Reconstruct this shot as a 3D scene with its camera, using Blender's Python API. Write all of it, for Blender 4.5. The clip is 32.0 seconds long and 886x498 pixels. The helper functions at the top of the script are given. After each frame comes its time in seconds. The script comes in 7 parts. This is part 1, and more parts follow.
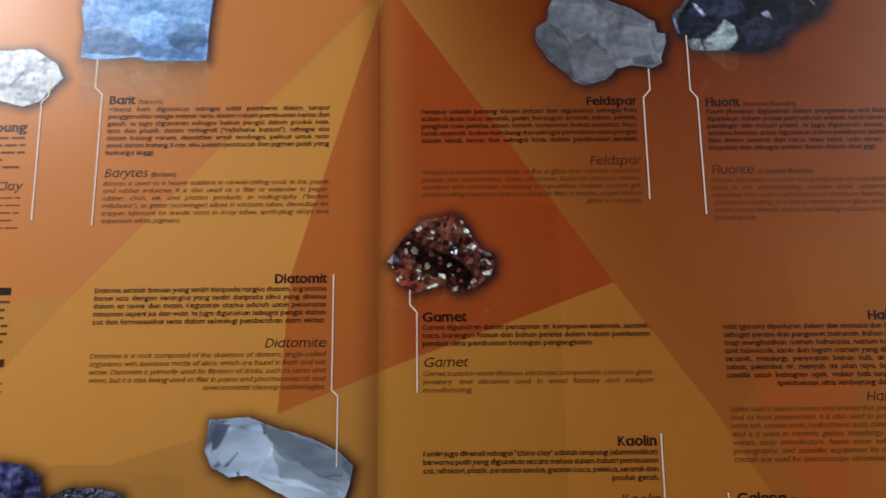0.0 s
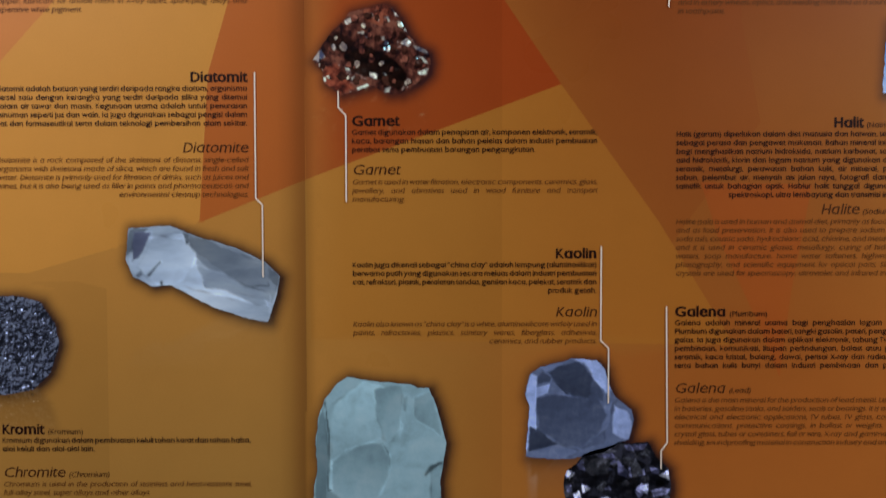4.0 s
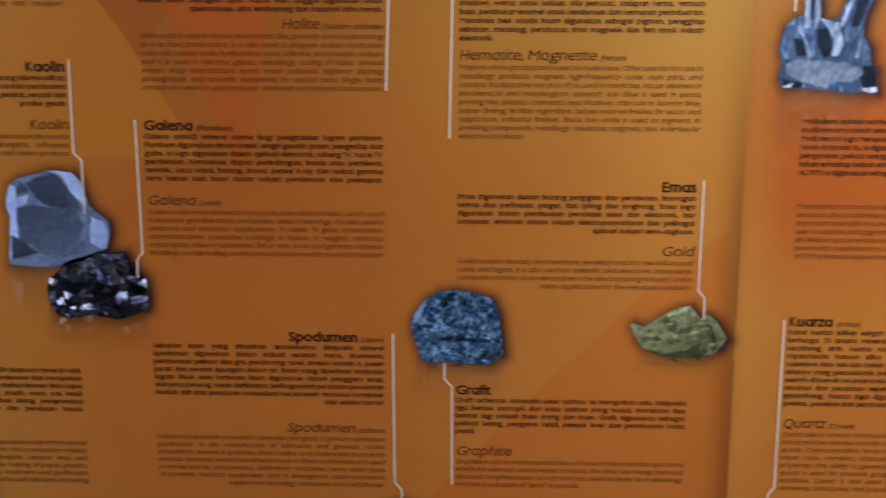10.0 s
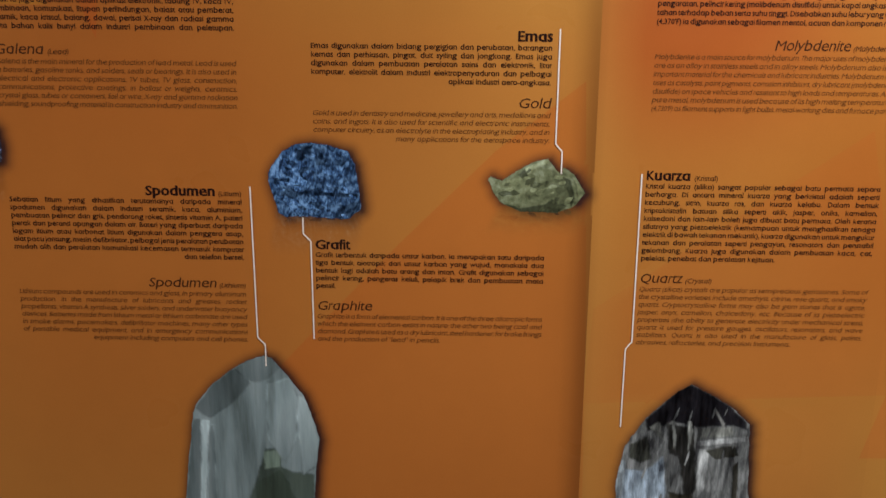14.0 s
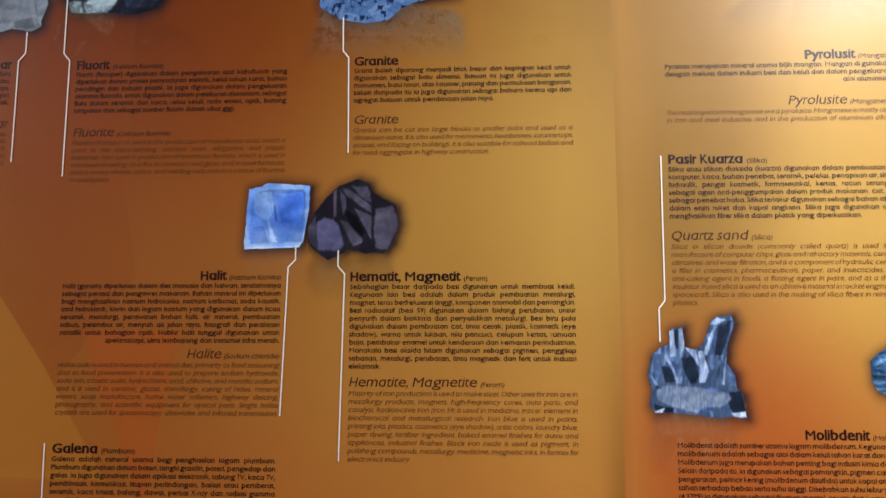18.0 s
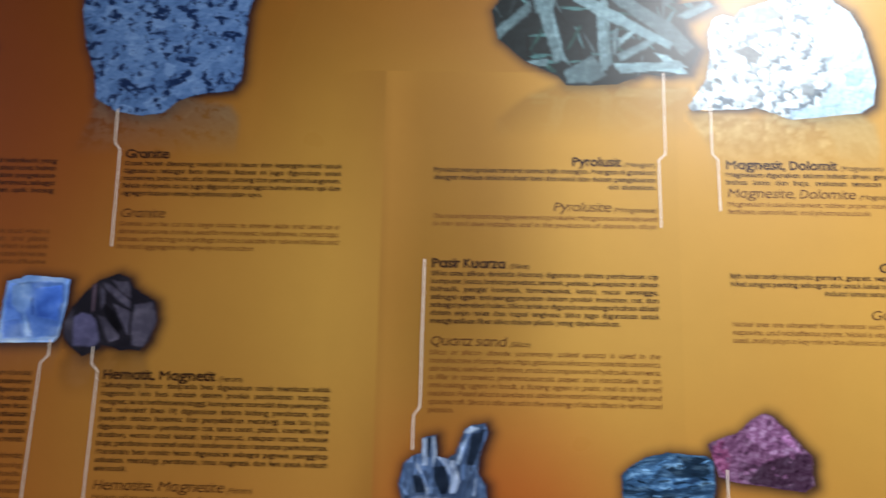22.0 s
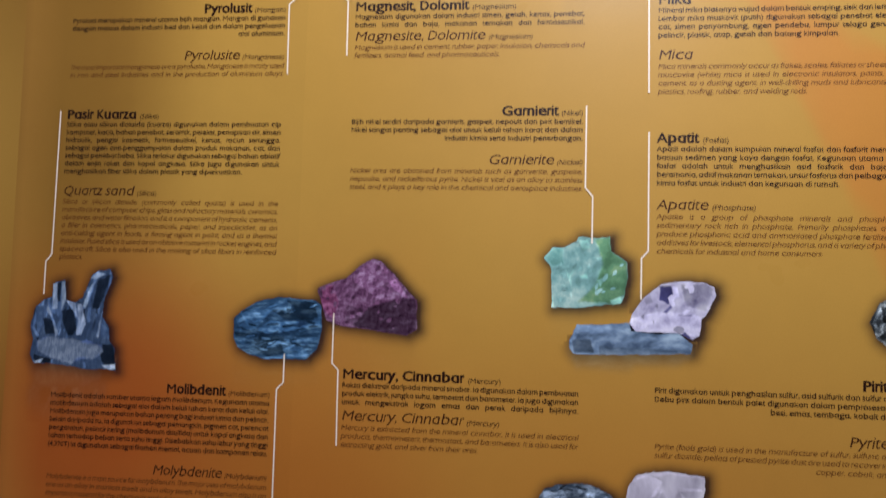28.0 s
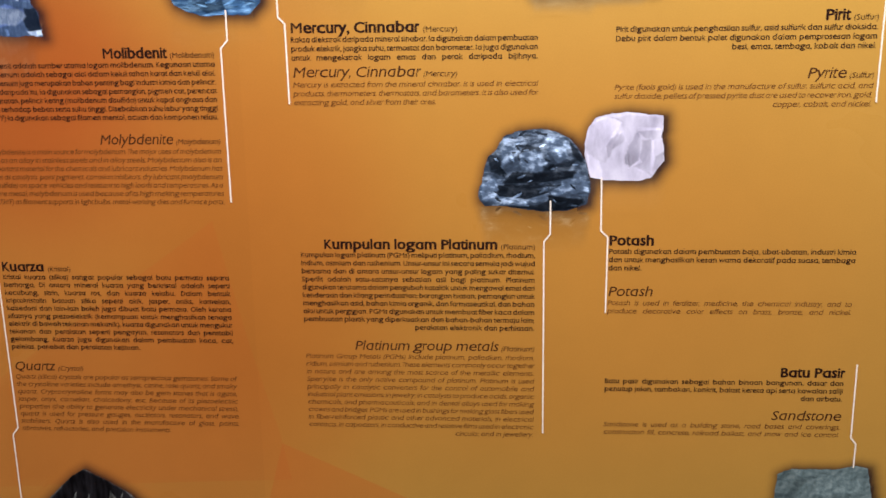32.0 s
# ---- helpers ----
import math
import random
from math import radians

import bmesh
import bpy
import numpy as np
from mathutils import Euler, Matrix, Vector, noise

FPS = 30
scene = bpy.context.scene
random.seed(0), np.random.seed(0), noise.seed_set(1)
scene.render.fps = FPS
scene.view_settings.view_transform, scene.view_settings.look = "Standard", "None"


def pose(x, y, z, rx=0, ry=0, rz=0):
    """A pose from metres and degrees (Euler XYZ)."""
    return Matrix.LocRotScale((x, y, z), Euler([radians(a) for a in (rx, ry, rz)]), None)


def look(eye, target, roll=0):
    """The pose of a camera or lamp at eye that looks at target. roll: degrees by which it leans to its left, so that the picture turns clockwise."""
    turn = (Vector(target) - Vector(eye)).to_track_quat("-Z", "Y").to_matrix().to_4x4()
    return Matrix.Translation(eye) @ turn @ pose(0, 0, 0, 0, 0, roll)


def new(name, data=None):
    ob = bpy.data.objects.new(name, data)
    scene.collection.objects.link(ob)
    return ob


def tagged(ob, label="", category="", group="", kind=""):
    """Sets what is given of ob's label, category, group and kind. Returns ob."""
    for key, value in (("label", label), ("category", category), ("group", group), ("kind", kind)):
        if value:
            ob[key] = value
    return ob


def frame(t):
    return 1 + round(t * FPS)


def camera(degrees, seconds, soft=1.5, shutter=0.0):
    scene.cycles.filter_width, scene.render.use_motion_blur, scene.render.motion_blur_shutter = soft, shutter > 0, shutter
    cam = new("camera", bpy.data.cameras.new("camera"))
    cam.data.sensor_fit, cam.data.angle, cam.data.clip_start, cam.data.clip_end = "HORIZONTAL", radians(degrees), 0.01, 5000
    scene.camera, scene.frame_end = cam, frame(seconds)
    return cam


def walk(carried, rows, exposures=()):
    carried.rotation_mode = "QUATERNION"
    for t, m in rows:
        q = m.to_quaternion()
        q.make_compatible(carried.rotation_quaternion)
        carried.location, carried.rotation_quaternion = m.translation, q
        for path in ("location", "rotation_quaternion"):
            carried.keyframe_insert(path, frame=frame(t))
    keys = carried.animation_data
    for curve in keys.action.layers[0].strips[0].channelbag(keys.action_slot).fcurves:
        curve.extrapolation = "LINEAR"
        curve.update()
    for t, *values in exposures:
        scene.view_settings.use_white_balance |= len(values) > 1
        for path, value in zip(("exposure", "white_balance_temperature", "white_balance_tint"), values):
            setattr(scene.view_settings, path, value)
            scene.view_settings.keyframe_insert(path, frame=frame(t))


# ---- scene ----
cam = camera(53.5, 32.0, shutter=0.5)
PATH = [
    (0, (0.059, -1.009, 1.334), (0.063, 0.943, 1.771), -0.6),
    (0.5, (0.088, -0.996, 1.347), (0.125, 0.962, 1.752), -1.5),
    (1, (0.137, -0.989, 1.342), (0.134, 0.952, 1.826), -1.1),
    (1.5, (0.137, -0.978, 1.334), (0.124, 0.958, 1.835), -0.9),
    (2, (0.131, -0.977, 1.335), (0.128, 0.96, 1.831), -0.8),
    (2.5, (0.138, -0.979, 1.352), (0.116, 0.97, 1.801), -0.7),
    (3, (0.144, -0.967, 1.35), (0.12, 1.01, 1.651), -0.6),
    (3.5, (0.144, -0.955, 1.368), (0.117, 1.043, 1.466), -0.5),
    (4, (0.135, -0.944, 1.38), (0.132, 1.054, 1.3), -0.1),
    (4.5, (0.143, -0.938, 1.366), (0.12, 1.056, 1.217), -0.3),
    (6.5, (0.1, -0.913, 1.356), (0.173, 1.006, 0.795), 0.7),
    (7, (0.096, -0.915, 1.341), (0.172, 1.022, 0.848), 0.9),
    (7.5, (0.109, -0.921, 1.341), (0.192, 1.019, 0.862), 0.2),
    (8, (0.156, -0.934, 1.353), (0.161, 1.007, 0.871), -0.7),
    (8.5, (0.275, -0.938, 1.337), (0.139, 1.01, 0.907), -0.9),
    (9, (0.423, -0.964, 1.285), (0.314, 1.009, 0.974), -0.2),
    (9.5, (0.619, -0.976, 1.293), (0.5, 1.0, 1.002), 0.9),
    (10, (0.739, -0.973, 1.287), (0.691, 1.004, 0.987), 0.4),
    (10.5, (0.847, -0.977, 1.279), (0.802, 1.004, 1.008), 0.8),
    (11, (0.895, -0.983, 1.241), (0.86, 1.007, 1.042), 0.8),
    (11.5, (0.883, -0.989, 1.215), (0.91, 0.999, 0.997), -0.3),
    (12, (0.892, -0.982, 1.232), (0.879, 1.001, 0.974), 0.1),
    (12.5, (0.884, -0.98, 1.227), (0.9, 0.994, 0.908), 0.1),
    (13, (0.893, -0.979, 1.219), (0.875, 0.976, 0.797), -0.3),
    (13.5, (0.889, -0.974, 1.212), (0.876, 0.962, 0.71), 0.5),
    (15.5, (0.907, -0.996, 1.254), (0.816, 0.977, 0.937), 0.0),
    (16, (0.9, -0.991, 1.324), (0.808, 0.985, 1.025), -0.7),
    (16.5, (0.906, -1.009, 1.321), (0.811, 0.988, 1.254), -0.6),
    (17, (0.906, -1.016, 1.332), (0.79, 0.979, 1.425), -0.7),
    (17.5, (0.909, -1.018, 1.348), (0.762, 0.962, 1.592), -0.7),
    (18, (0.905, -1.02, 1.361), (0.78, 0.956, 1.644), 0.2),
    (18.5, (0.9, -1.029, 1.365), (0.781, 0.935, 1.725), 1.0),
    (19, (0.904, -1.039, 1.383), (0.768, 0.912, 1.801), 1.0),
    (19.5, (0.905, -1.04, 1.399), (0.742, 0.893, 1.888), 1.2),
    (20, (0.903, -1.037, 1.397), (0.731, 0.875, 1.959), 1.8),
    (20.5, (0.908, -1.039, 1.405), (0.75, 0.868, 1.989), 1.8),
    (21, (0.923, -1.034, 1.434), (0.775, 0.9, 1.918), 0.6),
    (21.5, (1.051, -1.014, 1.431), (0.956, 0.944, 1.83), 2.6),
    (22, (1.149, -1.005, 1.423), (1.087, 0.953, 1.823), 1.4),
    (22.5, (1.318, -0.96, 1.457), (1.174, 1.003, 1.813), 2.0),
    (23, (1.415, -0.959, 1.431), (1.339, 0.992, 1.866), 1.0),
    (23.5, (1.542, -0.958, 1.442), (1.463, 0.992, 1.877), 2.2),
    (24, (1.604, -0.963, 1.425), (1.506, 0.967, 1.944), 0.5),
    (24.5, (1.681, -0.973, 1.41), (1.438, 0.932, 1.971), 2.0),
    (26.5, (1.683, -0.999, 1.431), (1.441, 0.937, 1.869), 1.4),
    (27, (1.697, -0.975, 1.407), (1.414, 0.972, 1.764), 1.6),
    (27.5, (1.686, -0.967, 1.399), (1.416, 1.001, 1.632), 1.5),
    (28, (1.683, -0.959, 1.389), (1.422, 1.019, 1.536), 1.6),
    (28.5, (1.678, -0.966, 1.378), (1.406, 1.015, 1.406), 1.7),
    (29, (1.662, -0.959, 1.339), (1.431, 1.028, 1.311), 1.7),
    (29.5, (1.665, -0.952, 1.322), (1.458, 1.034, 1.202), 1.2),
    (30, (1.656, -0.946, 1.316), (1.476, 1.028, 1.05), 0.9),
    (30.5, (1.669, -0.94, 1.281), (1.475, 1.026, 0.968), 0.6),
    (31, (1.655, -0.936, 1.298), (1.485, 1.016, 0.896), 0.2),
    (31.5, (1.643, -0.937, 1.304), (1.524, 1.003, 0.835), 0.7),
    (32, (1.663, -0.937, 1.298), (1.545, 1.009, 0.852), -0.6),
]
walk(cam, [(t, look(e, g, r)) for t, e, g, r in PATH],
     [(0, -0.35, 6350, 10), (3, -0.32, 6400, 10), (7, -0.1, 6250, 8), (10, -0.12, 6250, 10), (12, -0.1, 6250, 9), (15.8, -0.06, 6250, 9), (17, -0.1, 6150, 9), (19, -0.18, 6300, 9), (21, -0.28, 6400, 9), (22, -0.62, 6250, 8),
      (23, -0.98, 6050, 8), (24.5, -1.48, 5800, 6), (27, -1.48, 5950, 9), (28, -1.14, 6150, 11), (29, -0.78, 6250, 12), (30.5, -0.3, 6400, 12), (32, -0.05, 6400, 12)])
import functools
from mathutils.geometry import delaunay_2d_cdt as mathutils_cdt

# ---------------------------------------------------------------- light
world = bpy.data.worlds.new("world")
scene.world = world
world.use_nodes = True
world.node_tree.nodes["Background"].inputs[0].default_value = (0.5, 0.55, 0.65, 1)
world.node_tree.nodes["Background"].inputs[1].default_value = 0.02


def area_lamp(name, place, aim, size, watts, colour):
    data = bpy.data.lights.new(name, "AREA")
    data.shape, data.size, data.energy, data.color, data.spread = "DISK", size, watts, colour, radians(150)
    ob = new(name, data)
    ob.matrix_world = look(place, aim)
    return ob


# the two track spotlights over the board: where each hangs, where it points, its width and watts
LAMPS = [((1.84, -1.10, 2.50), (1.80, 0.0, 1.62), 0.38, 50), ((-1.20, -1.12, 2.54), (-0.95, 0.0, 1.60), 0.38, 33)]
for place, aim, wide, watts in LAMPS:
    area_lamp("spotlight_lamp", place, aim, wide, watts, (0.98, 0.97, 0.98))
# ---------------------------------------------------------------- materials
GLOSS = 0.33
SHEENS = ((0.0080, 0.29), (0.010, 0.47))


def mat_base(name, rough=GLOSS):
    m = bpy.data.materials.new(name)
    m.use_nodes = True
    nt = m.node_tree
    bsdf = nt.nodes["Principled BSDF"]
    bsdf.inputs["Roughness"].default_value = rough
    bsdf.inputs["Specular IOR Level"].default_value = 0.20
    return m, nt, bsdf


def film_gloss(nt, bsdf, sheens):
    """The laminate's own shine over the ink: each sheen has a share and a roughness."""
    bsdf.inputs["Specular IOR Level"].default_value = 0.0
    whole = bsdf.outputs[0]
    films = []
    for share, rough in sheens:
        film = nt.nodes.new("ShaderNodeBsdfAnisotropic")
        film.distribution = "BECKMANN"
        film.inputs["Color"].default_value = (share, share, share, 1)
        film.inputs["Roughness"].default_value = rough
        both = nt.nodes.new("ShaderNodeAddShader")
        nt.links.new(whole, both.inputs[0])
        nt.links.new(film.outputs[0], both.inputs[1])
        whole = both.outputs[0]
        films.append(film)
    nt.links.new(whole, nt.nodes["Material Output"].inputs[0])
    return films


def node(nt, kind, **values):
    n = nt.nodes.new(kind)
    for key, v in values.items():
        if key == "op":
            n.operation = v
        elif key == "blend":
            n.data_type, n.blend_type = "RGBA", v
        else:
            n.inputs[key].default_value = v
    return n


def calc(nt, op, a, b=None):
    n = node(nt, "ShaderNodeMath", op=op)
    for i, v in enumerate((a, b)):
        if v is None:
            continue
        if isinstance(v, (int, float)):
            n.inputs[i].default_value = v
        else:
            nt.links.new(v, n.inputs[i])
    return n.outputs[0]


def ramp(nt, fac, stops):
    n = nt.nodes.new("ShaderNodeValToRGB")
    while len(n.color_ramp.elements) < len(stops):
        n.color_ramp.elements.new(0.5)
    for e, (p, c) in zip(n.color_ramp.elements, stops):
        e.position, e.color = p, (*c, 1)
    nt.links.new(fac, n.inputs[0])
    return n.outputs[0]


def coords(nt, scale=(1, 1, 1), turn=0.0, shift=(0, 0, 0)):
    tc = nt.nodes.new("ShaderNodeTexCoord")
    mp = nt.nodes.new("ShaderNodeMapping")
    mp.inputs["Scale"].default_value = scale
    mp.inputs["Rotation"].default_value = (0, radians(turn), 0)
    mp.inputs["Location"].default_value = shift
    nt.links.new(tc.outputs["Object"], mp.inputs[0])
    return mp.outputs[0]


def noise_at(nt, vec, scale, detail=4.0, rough=0.55):
    n = node(nt, "ShaderNodeTexNoise", Scale=scale, Detail=detail, Roughness=rough)
    nt.links.new(vec, n.inputs["Vector"])
    return n


def laminate(nt, bsdf):
    """Fine orange peel and faint smears in the gloss of the laminate film."""
    vec = coords(nt)
    fine, smear = noise_at(nt, vec, 900, 2), noise_at(nt, vec, 6, 3)
    bump = node(nt, "ShaderNodeBump", Strength=0.05, Distance=0.0004)
    nt.links.new(fine.outputs[0], bump.inputs["Height"])
    for film, (share, rough) in zip(film_gloss(nt, bsdf, SHEENS), SHEENS):
        nt.links.new(bump.outputs[0], film.inputs["Normal"])
        r = calc(nt, "ADD", calc(nt, "MULTIPLY", smear.outputs[0], 0.10), rough - 0.05)
        nt.links.new(r, film.inputs["Roughness"])


def mottle(nt):
    """The faint mottle and grain of a large print, running on through all its inks."""
    place = nt.nodes.new("ShaderNodeNewGeometry").outputs["Position"]
    wide, fine, grain = noise_at(nt, place, 2.3, 4), noise_at(nt, place, 30, 4), noise_at(nt, place, 650, 2)
    tone = calc(nt, "ADD", calc(nt, "MULTIPLY", wide.outputs[0], 0.24), calc(nt, "MULTIPLY", fine.outputs[0], 0.08))
    return calc(nt, "ADD", calc(nt, "ADD", tone, calc(nt, "MULTIPLY", grain.outputs[0], 0.16)), 0.76)


def mottled(nt, ink):
    mix = node(nt, "ShaderNodeMix", blend="MULTIPLY")
    mix.inputs[0].default_value = 1.0
    nt.links.new(ink, mix.inputs[6])
    nt.links.new(mottle(nt), mix.inputs[7])
    return mix.outputs[2]


def print_mat(name, colour, vary=0.12, scale=5.0):
    """Ink under laminate: a colour with soft uneven tone."""
    m, nt, bsdf = mat_base(name)
    big = noise_at(nt, coords(nt), scale, 3)
    grain = noise_at(nt, coords(nt), 420, 2)
    tone = calc(nt, "ADD", calc(nt, "MULTIPLY", big.outputs[0], 2 * vary), calc(nt, "MULTIPLY", grain.outputs[0], 0.10))
    tone = calc(nt, "ADD", tone, 0.95 - vary)
    mix = node(nt, "ShaderNodeMix", blend="MULTIPLY")
    mix.inputs[0].default_value = 1.0
    mix.inputs[6].default_value = (*colour, 1)
    nt.links.new(tone, mix.inputs[7])
    nt.links.new(mix.outputs[2], bsdf.inputs["Base Color"])
    laminate(nt, bsdf)
    return m


def rock_mat(name, dark, mid, light, relief=(60, 1.0), cells=(0, 0), stretch=(1, 1, 1), turn=0.0, cloud=0.5, slope=(0, 0),
             flecks=None, cracks=0.0, bias=0.5, foot=False):
    """A printed photograph of a stone: three inks by tone. relief: scale and depth of its rough surface, cells: of its crystal
    faces, slope: tone per metre across and up, flecks: scale, share and ink of its specks. foot: its mirror image, fading into the ground."""
    if not foot:
        rock_mat(name + "_foot", dark, mid, light, relief, cells, (stretch[0], stretch[1], -stretch[2]), -turn, cloud, (0, 0), flecks, cracks, bias, True)
    m, nt, bsdf = mat_base(name)
    facet = nt.nodes.new("ShaderNodeAttribute")
    facet.attribute_name = "tone"
    vec = coords(nt, stretch, turn)
    warp = noise_at(nt, vec, 35, 2)
    wv = node(nt, "ShaderNodeVectorMath", op="MULTIPLY_ADD")
    nt.links.new(warp.outputs[1], wv.inputs[0])
    wv.inputs[1].default_value = (0.012,) * 3
    nt.links.new(vec, wv.inputs[2])
    vec = wv.outputs[0]
    off = node(nt, "ShaderNodeVectorMath", op="ADD")
    off.inputs[1].default_value = (0.22 / relief[0], 0, -0.30 / relief[0])
    nt.links.new(vec, off.inputs[0])
    rise = calc(nt, "SUBTRACT", noise_at(nt, vec, relief[0], 6, 0.62).outputs[0], noise_at(nt, off.outputs[0], relief[0], 6, 0.62).outputs[0])
    tone = calc(nt, "ADD", calc(nt, "MULTIPLY", rise, 2.4 * relief[1]), bias)
    low = noise_at(nt, vec, 22, 3)
    tone = calc(nt, "ADD", tone, calc(nt, "MULTIPLY", calc(nt, "SUBTRACT", low.outputs[0], 0.5), 1.6 * cloud))
    if cells[0]:
        v = node(nt, "ShaderNodeTexVoronoi", Scale=cells[0])
        nt.links.new(vec, v.inputs["Vector"])
        sep = nt.nodes.new("ShaderNodeSeparateColor")
        nt.links.new(v.outputs["Color"], sep.inputs[0])
        tone = calc(nt, "ADD", tone, calc(nt, "MULTIPLY", calc(nt, "SUBTRACT", sep.outputs[0], 0.5), cells[1]))
    if cracks:
        v = node(nt, "ShaderNodeTexVoronoi", Scale=cells[0] or 40)
        v.feature = "DISTANCE_TO_EDGE"
        nt.links.new(vec, v.inputs["Vector"])
        edge = calc(nt, "SUBTRACT", 1.0, calc(nt, "MINIMUM", calc(nt, "MULTIPLY", v.outputs["Distance"], 9.0), 1.0))
        tone = calc(nt, "SUBTRACT", tone, calc(nt, "MULTIPLY", edge, cracks))
    if slope != (0, 0):
        xyz = nt.nodes.new("ShaderNodeSeparateXYZ")
        nt.links.new(coords(nt), xyz.inputs[0])
        tone = calc(nt, "ADD", tone, calc(nt, "ADD", calc(nt, "MULTIPLY", xyz.outputs[0], slope[0]), calc(nt, "MULTIPLY", xyz.outputs[2], slope[1])))
    colour = ramp(nt, tone, [(0.08, dark), (0.5, mid), (0.92, light)])
    if flecks:
        scale, share, ink = flecks
        f = noise_at(nt, vec, scale, 3, 0.6)
        mask = calc(nt, "MULTIPLY", calc(nt, "SUBTRACT", f.outputs[0], 1 - share), 14.0)
        clamp = calc(nt, "MINIMUM", calc(nt, "MAXIMUM", mask, 0.0), 1.0)
        mx = node(nt, "ShaderNodeMix", blend="MIX")
        nt.links.new(clamp, mx.inputs[0])
        nt.links.new(colour, mx.inputs[6])
        mx.inputs[7].default_value = (*ink, 1)
        colour = mx.outputs[2]
    mul = node(nt, "ShaderNodeMix", blend="MULTIPLY")
    mul.inputs[0].default_value = 1.0
    nt.links.new(colour, mul.inputs[6])
    nt.links.new(facet.outputs["Color"], mul.inputs[7])
    colour = mul.outputs[2]
    if foot:
        ga, fa = nt.nodes.new("ShaderNodeAttribute"), nt.nodes.new("ShaderNodeAttribute")
        ga.attribute_name, fa.attribute_name = "ground", "fade"
        tint, own, held = (node(nt, "ShaderNodeMix", blend=k) for k in ("MULTIPLY", "MULTIPLY", "ADD"))
        for mixed in (tint, own, held):
            mixed.inputs[0].default_value = 1.0
        tint.inputs[6].default_value = (0.32, 0.25, 0.12, 1)
        own.inputs[6].default_value = (0.52, 0.52, 0.55, 1)
        nt.links.new(colour, tint.inputs[7])
        nt.links.new(ga.outputs["Color"], own.inputs[7])
        nt.links.new(own.outputs[2], held.inputs[6])
        nt.links.new(tint.outputs[2], held.inputs[7])
        mx = node(nt, "ShaderNodeMix", blend="MIX")
        nt.links.new(fa.outputs["Fac"], mx.inputs[0])
        nt.links.new(ga.outputs["Color"], mx.inputs[6])
        nt.links.new(held.outputs[2], mx.inputs[7])
        colour = mottled(nt, mx.outputs[2])
    nt.links.new(colour, bsdf.inputs["Base Color"])
    laminate(nt, bsdf)
    return m


INK_BOLD = print_mat("ink_bold", (0.020, 0.007, 0.006), 0.1)
INK_LIGHT = print_mat("ink_light", (0.118, 0.040, 0.011), 0.1)
INK_FAINT = print_mat("ink_faint", (0.20, 0.055, 0.014), 0.1)
LINE_WHITE = print_mat("line_white", (0.80, 0.70, 0.60), 0.05)


def over_mat(name, ink, share, spots=0.0):
    """Ink printed over the artwork: the mesh carries the artwork's own ink ("ground") and how far it is covered ("fade")."""
    m, nt, bsdf = mat_base(name)
    ga, fa = nt.nodes.new("ShaderNodeAttribute"), nt.nodes.new("ShaderNodeAttribute")
    ga.attribute_name, fa.attribute_name = "ground", "fade"
    n = noise_at(nt, coords(nt), 42, 5)
    f = calc(nt, "MULTIPLY", fa.outputs["Fac"], share)
    if spots:
        f = calc(nt, "MULTIPLY", f, calc(nt, "MINIMUM", calc(nt, "MAXIMUM", calc(nt, "MULTIPLY", calc(nt, "SUBTRACT", n.outputs[0], 0.5 - 0.5 / spots), spots), 0.1), 1.0))
    mix = node(nt, "ShaderNodeMix", blend="MIX")
    nt.links.new(f, mix.inputs[0])
    nt.links.new(ga.outputs["Color"], mix.inputs[6])
    mix.inputs[7].default_value = (*ink, 1)
    nt.links.new(mottled(nt, mix.outputs[2]), bsdf.inputs["Base Color"])
    laminate(nt, bsdf)
    return m


SHADOW_INK = over_mat("shadow_ink", (0.016, 0.008, 0.012), 1.0)


def plain_mat(name, colour, rough, scale=30.0, vary=0.08):
    m, nt, bsdf = mat_base(name, rough)
    n = noise_at(nt, coords(nt), scale, 5)
    tone = calc(nt, "ADD", calc(nt, "MULTIPLY", n.outputs[0], 2 * vary), 1 - vary)
    mix = node(nt, "ShaderNodeMix", blend="MULTIPLY")
    mix.inputs[0].default_value = 1.0
    mix.inputs[6].default_value = (*colour, 1)
    nt.links.new(tone, mix.inputs[7])
    nt.links.new(mix.outputs[2], bsdf.inputs["Base Color"])
    bump = node(nt, "ShaderNodeBump", Strength=0.15, Distance=0.002)
    nt.links.new(n.outputs[0], bump.inputs["Height"])
    nt.links.new(bump.outputs[0], bsdf.inputs["Normal"])
    return m


WALL_PAINT = plain_mat("wall_paint", (0.30, 0.26, 0.22), 0.7)
CEILING_PAINT = plain_mat("ceiling_paint", (0.34, 0.32, 0.30), 0.85)
FLOOR_VINYL = plain_mat("floor_vinyl", (0.12, 0.09, 0.07), 0.4)
LAMP_METAL = plain_mat("lamp_metal", (0.7, 0.7, 0.7), 0.35)
EDGE_CORE = plain_mat("board_core", (0.16, 0.07, 0.03), 0.6)


# ---------------------------------------------------------------- mesh helpers
def mesh_of(name, verts, faces):
    me = bpy.data.meshes.new(name)
    me.from_pydata([tuple(v) for v in verts], [], faces)
    me.update()
    return me


def part(name, me, material, parent=None, label=""):
    ob = new(name, me)
    if material and not me.materials:
        me.materials.append(material)
    if parent:
        ob.parent = parent
    return tagged(ob, label) if label else ob


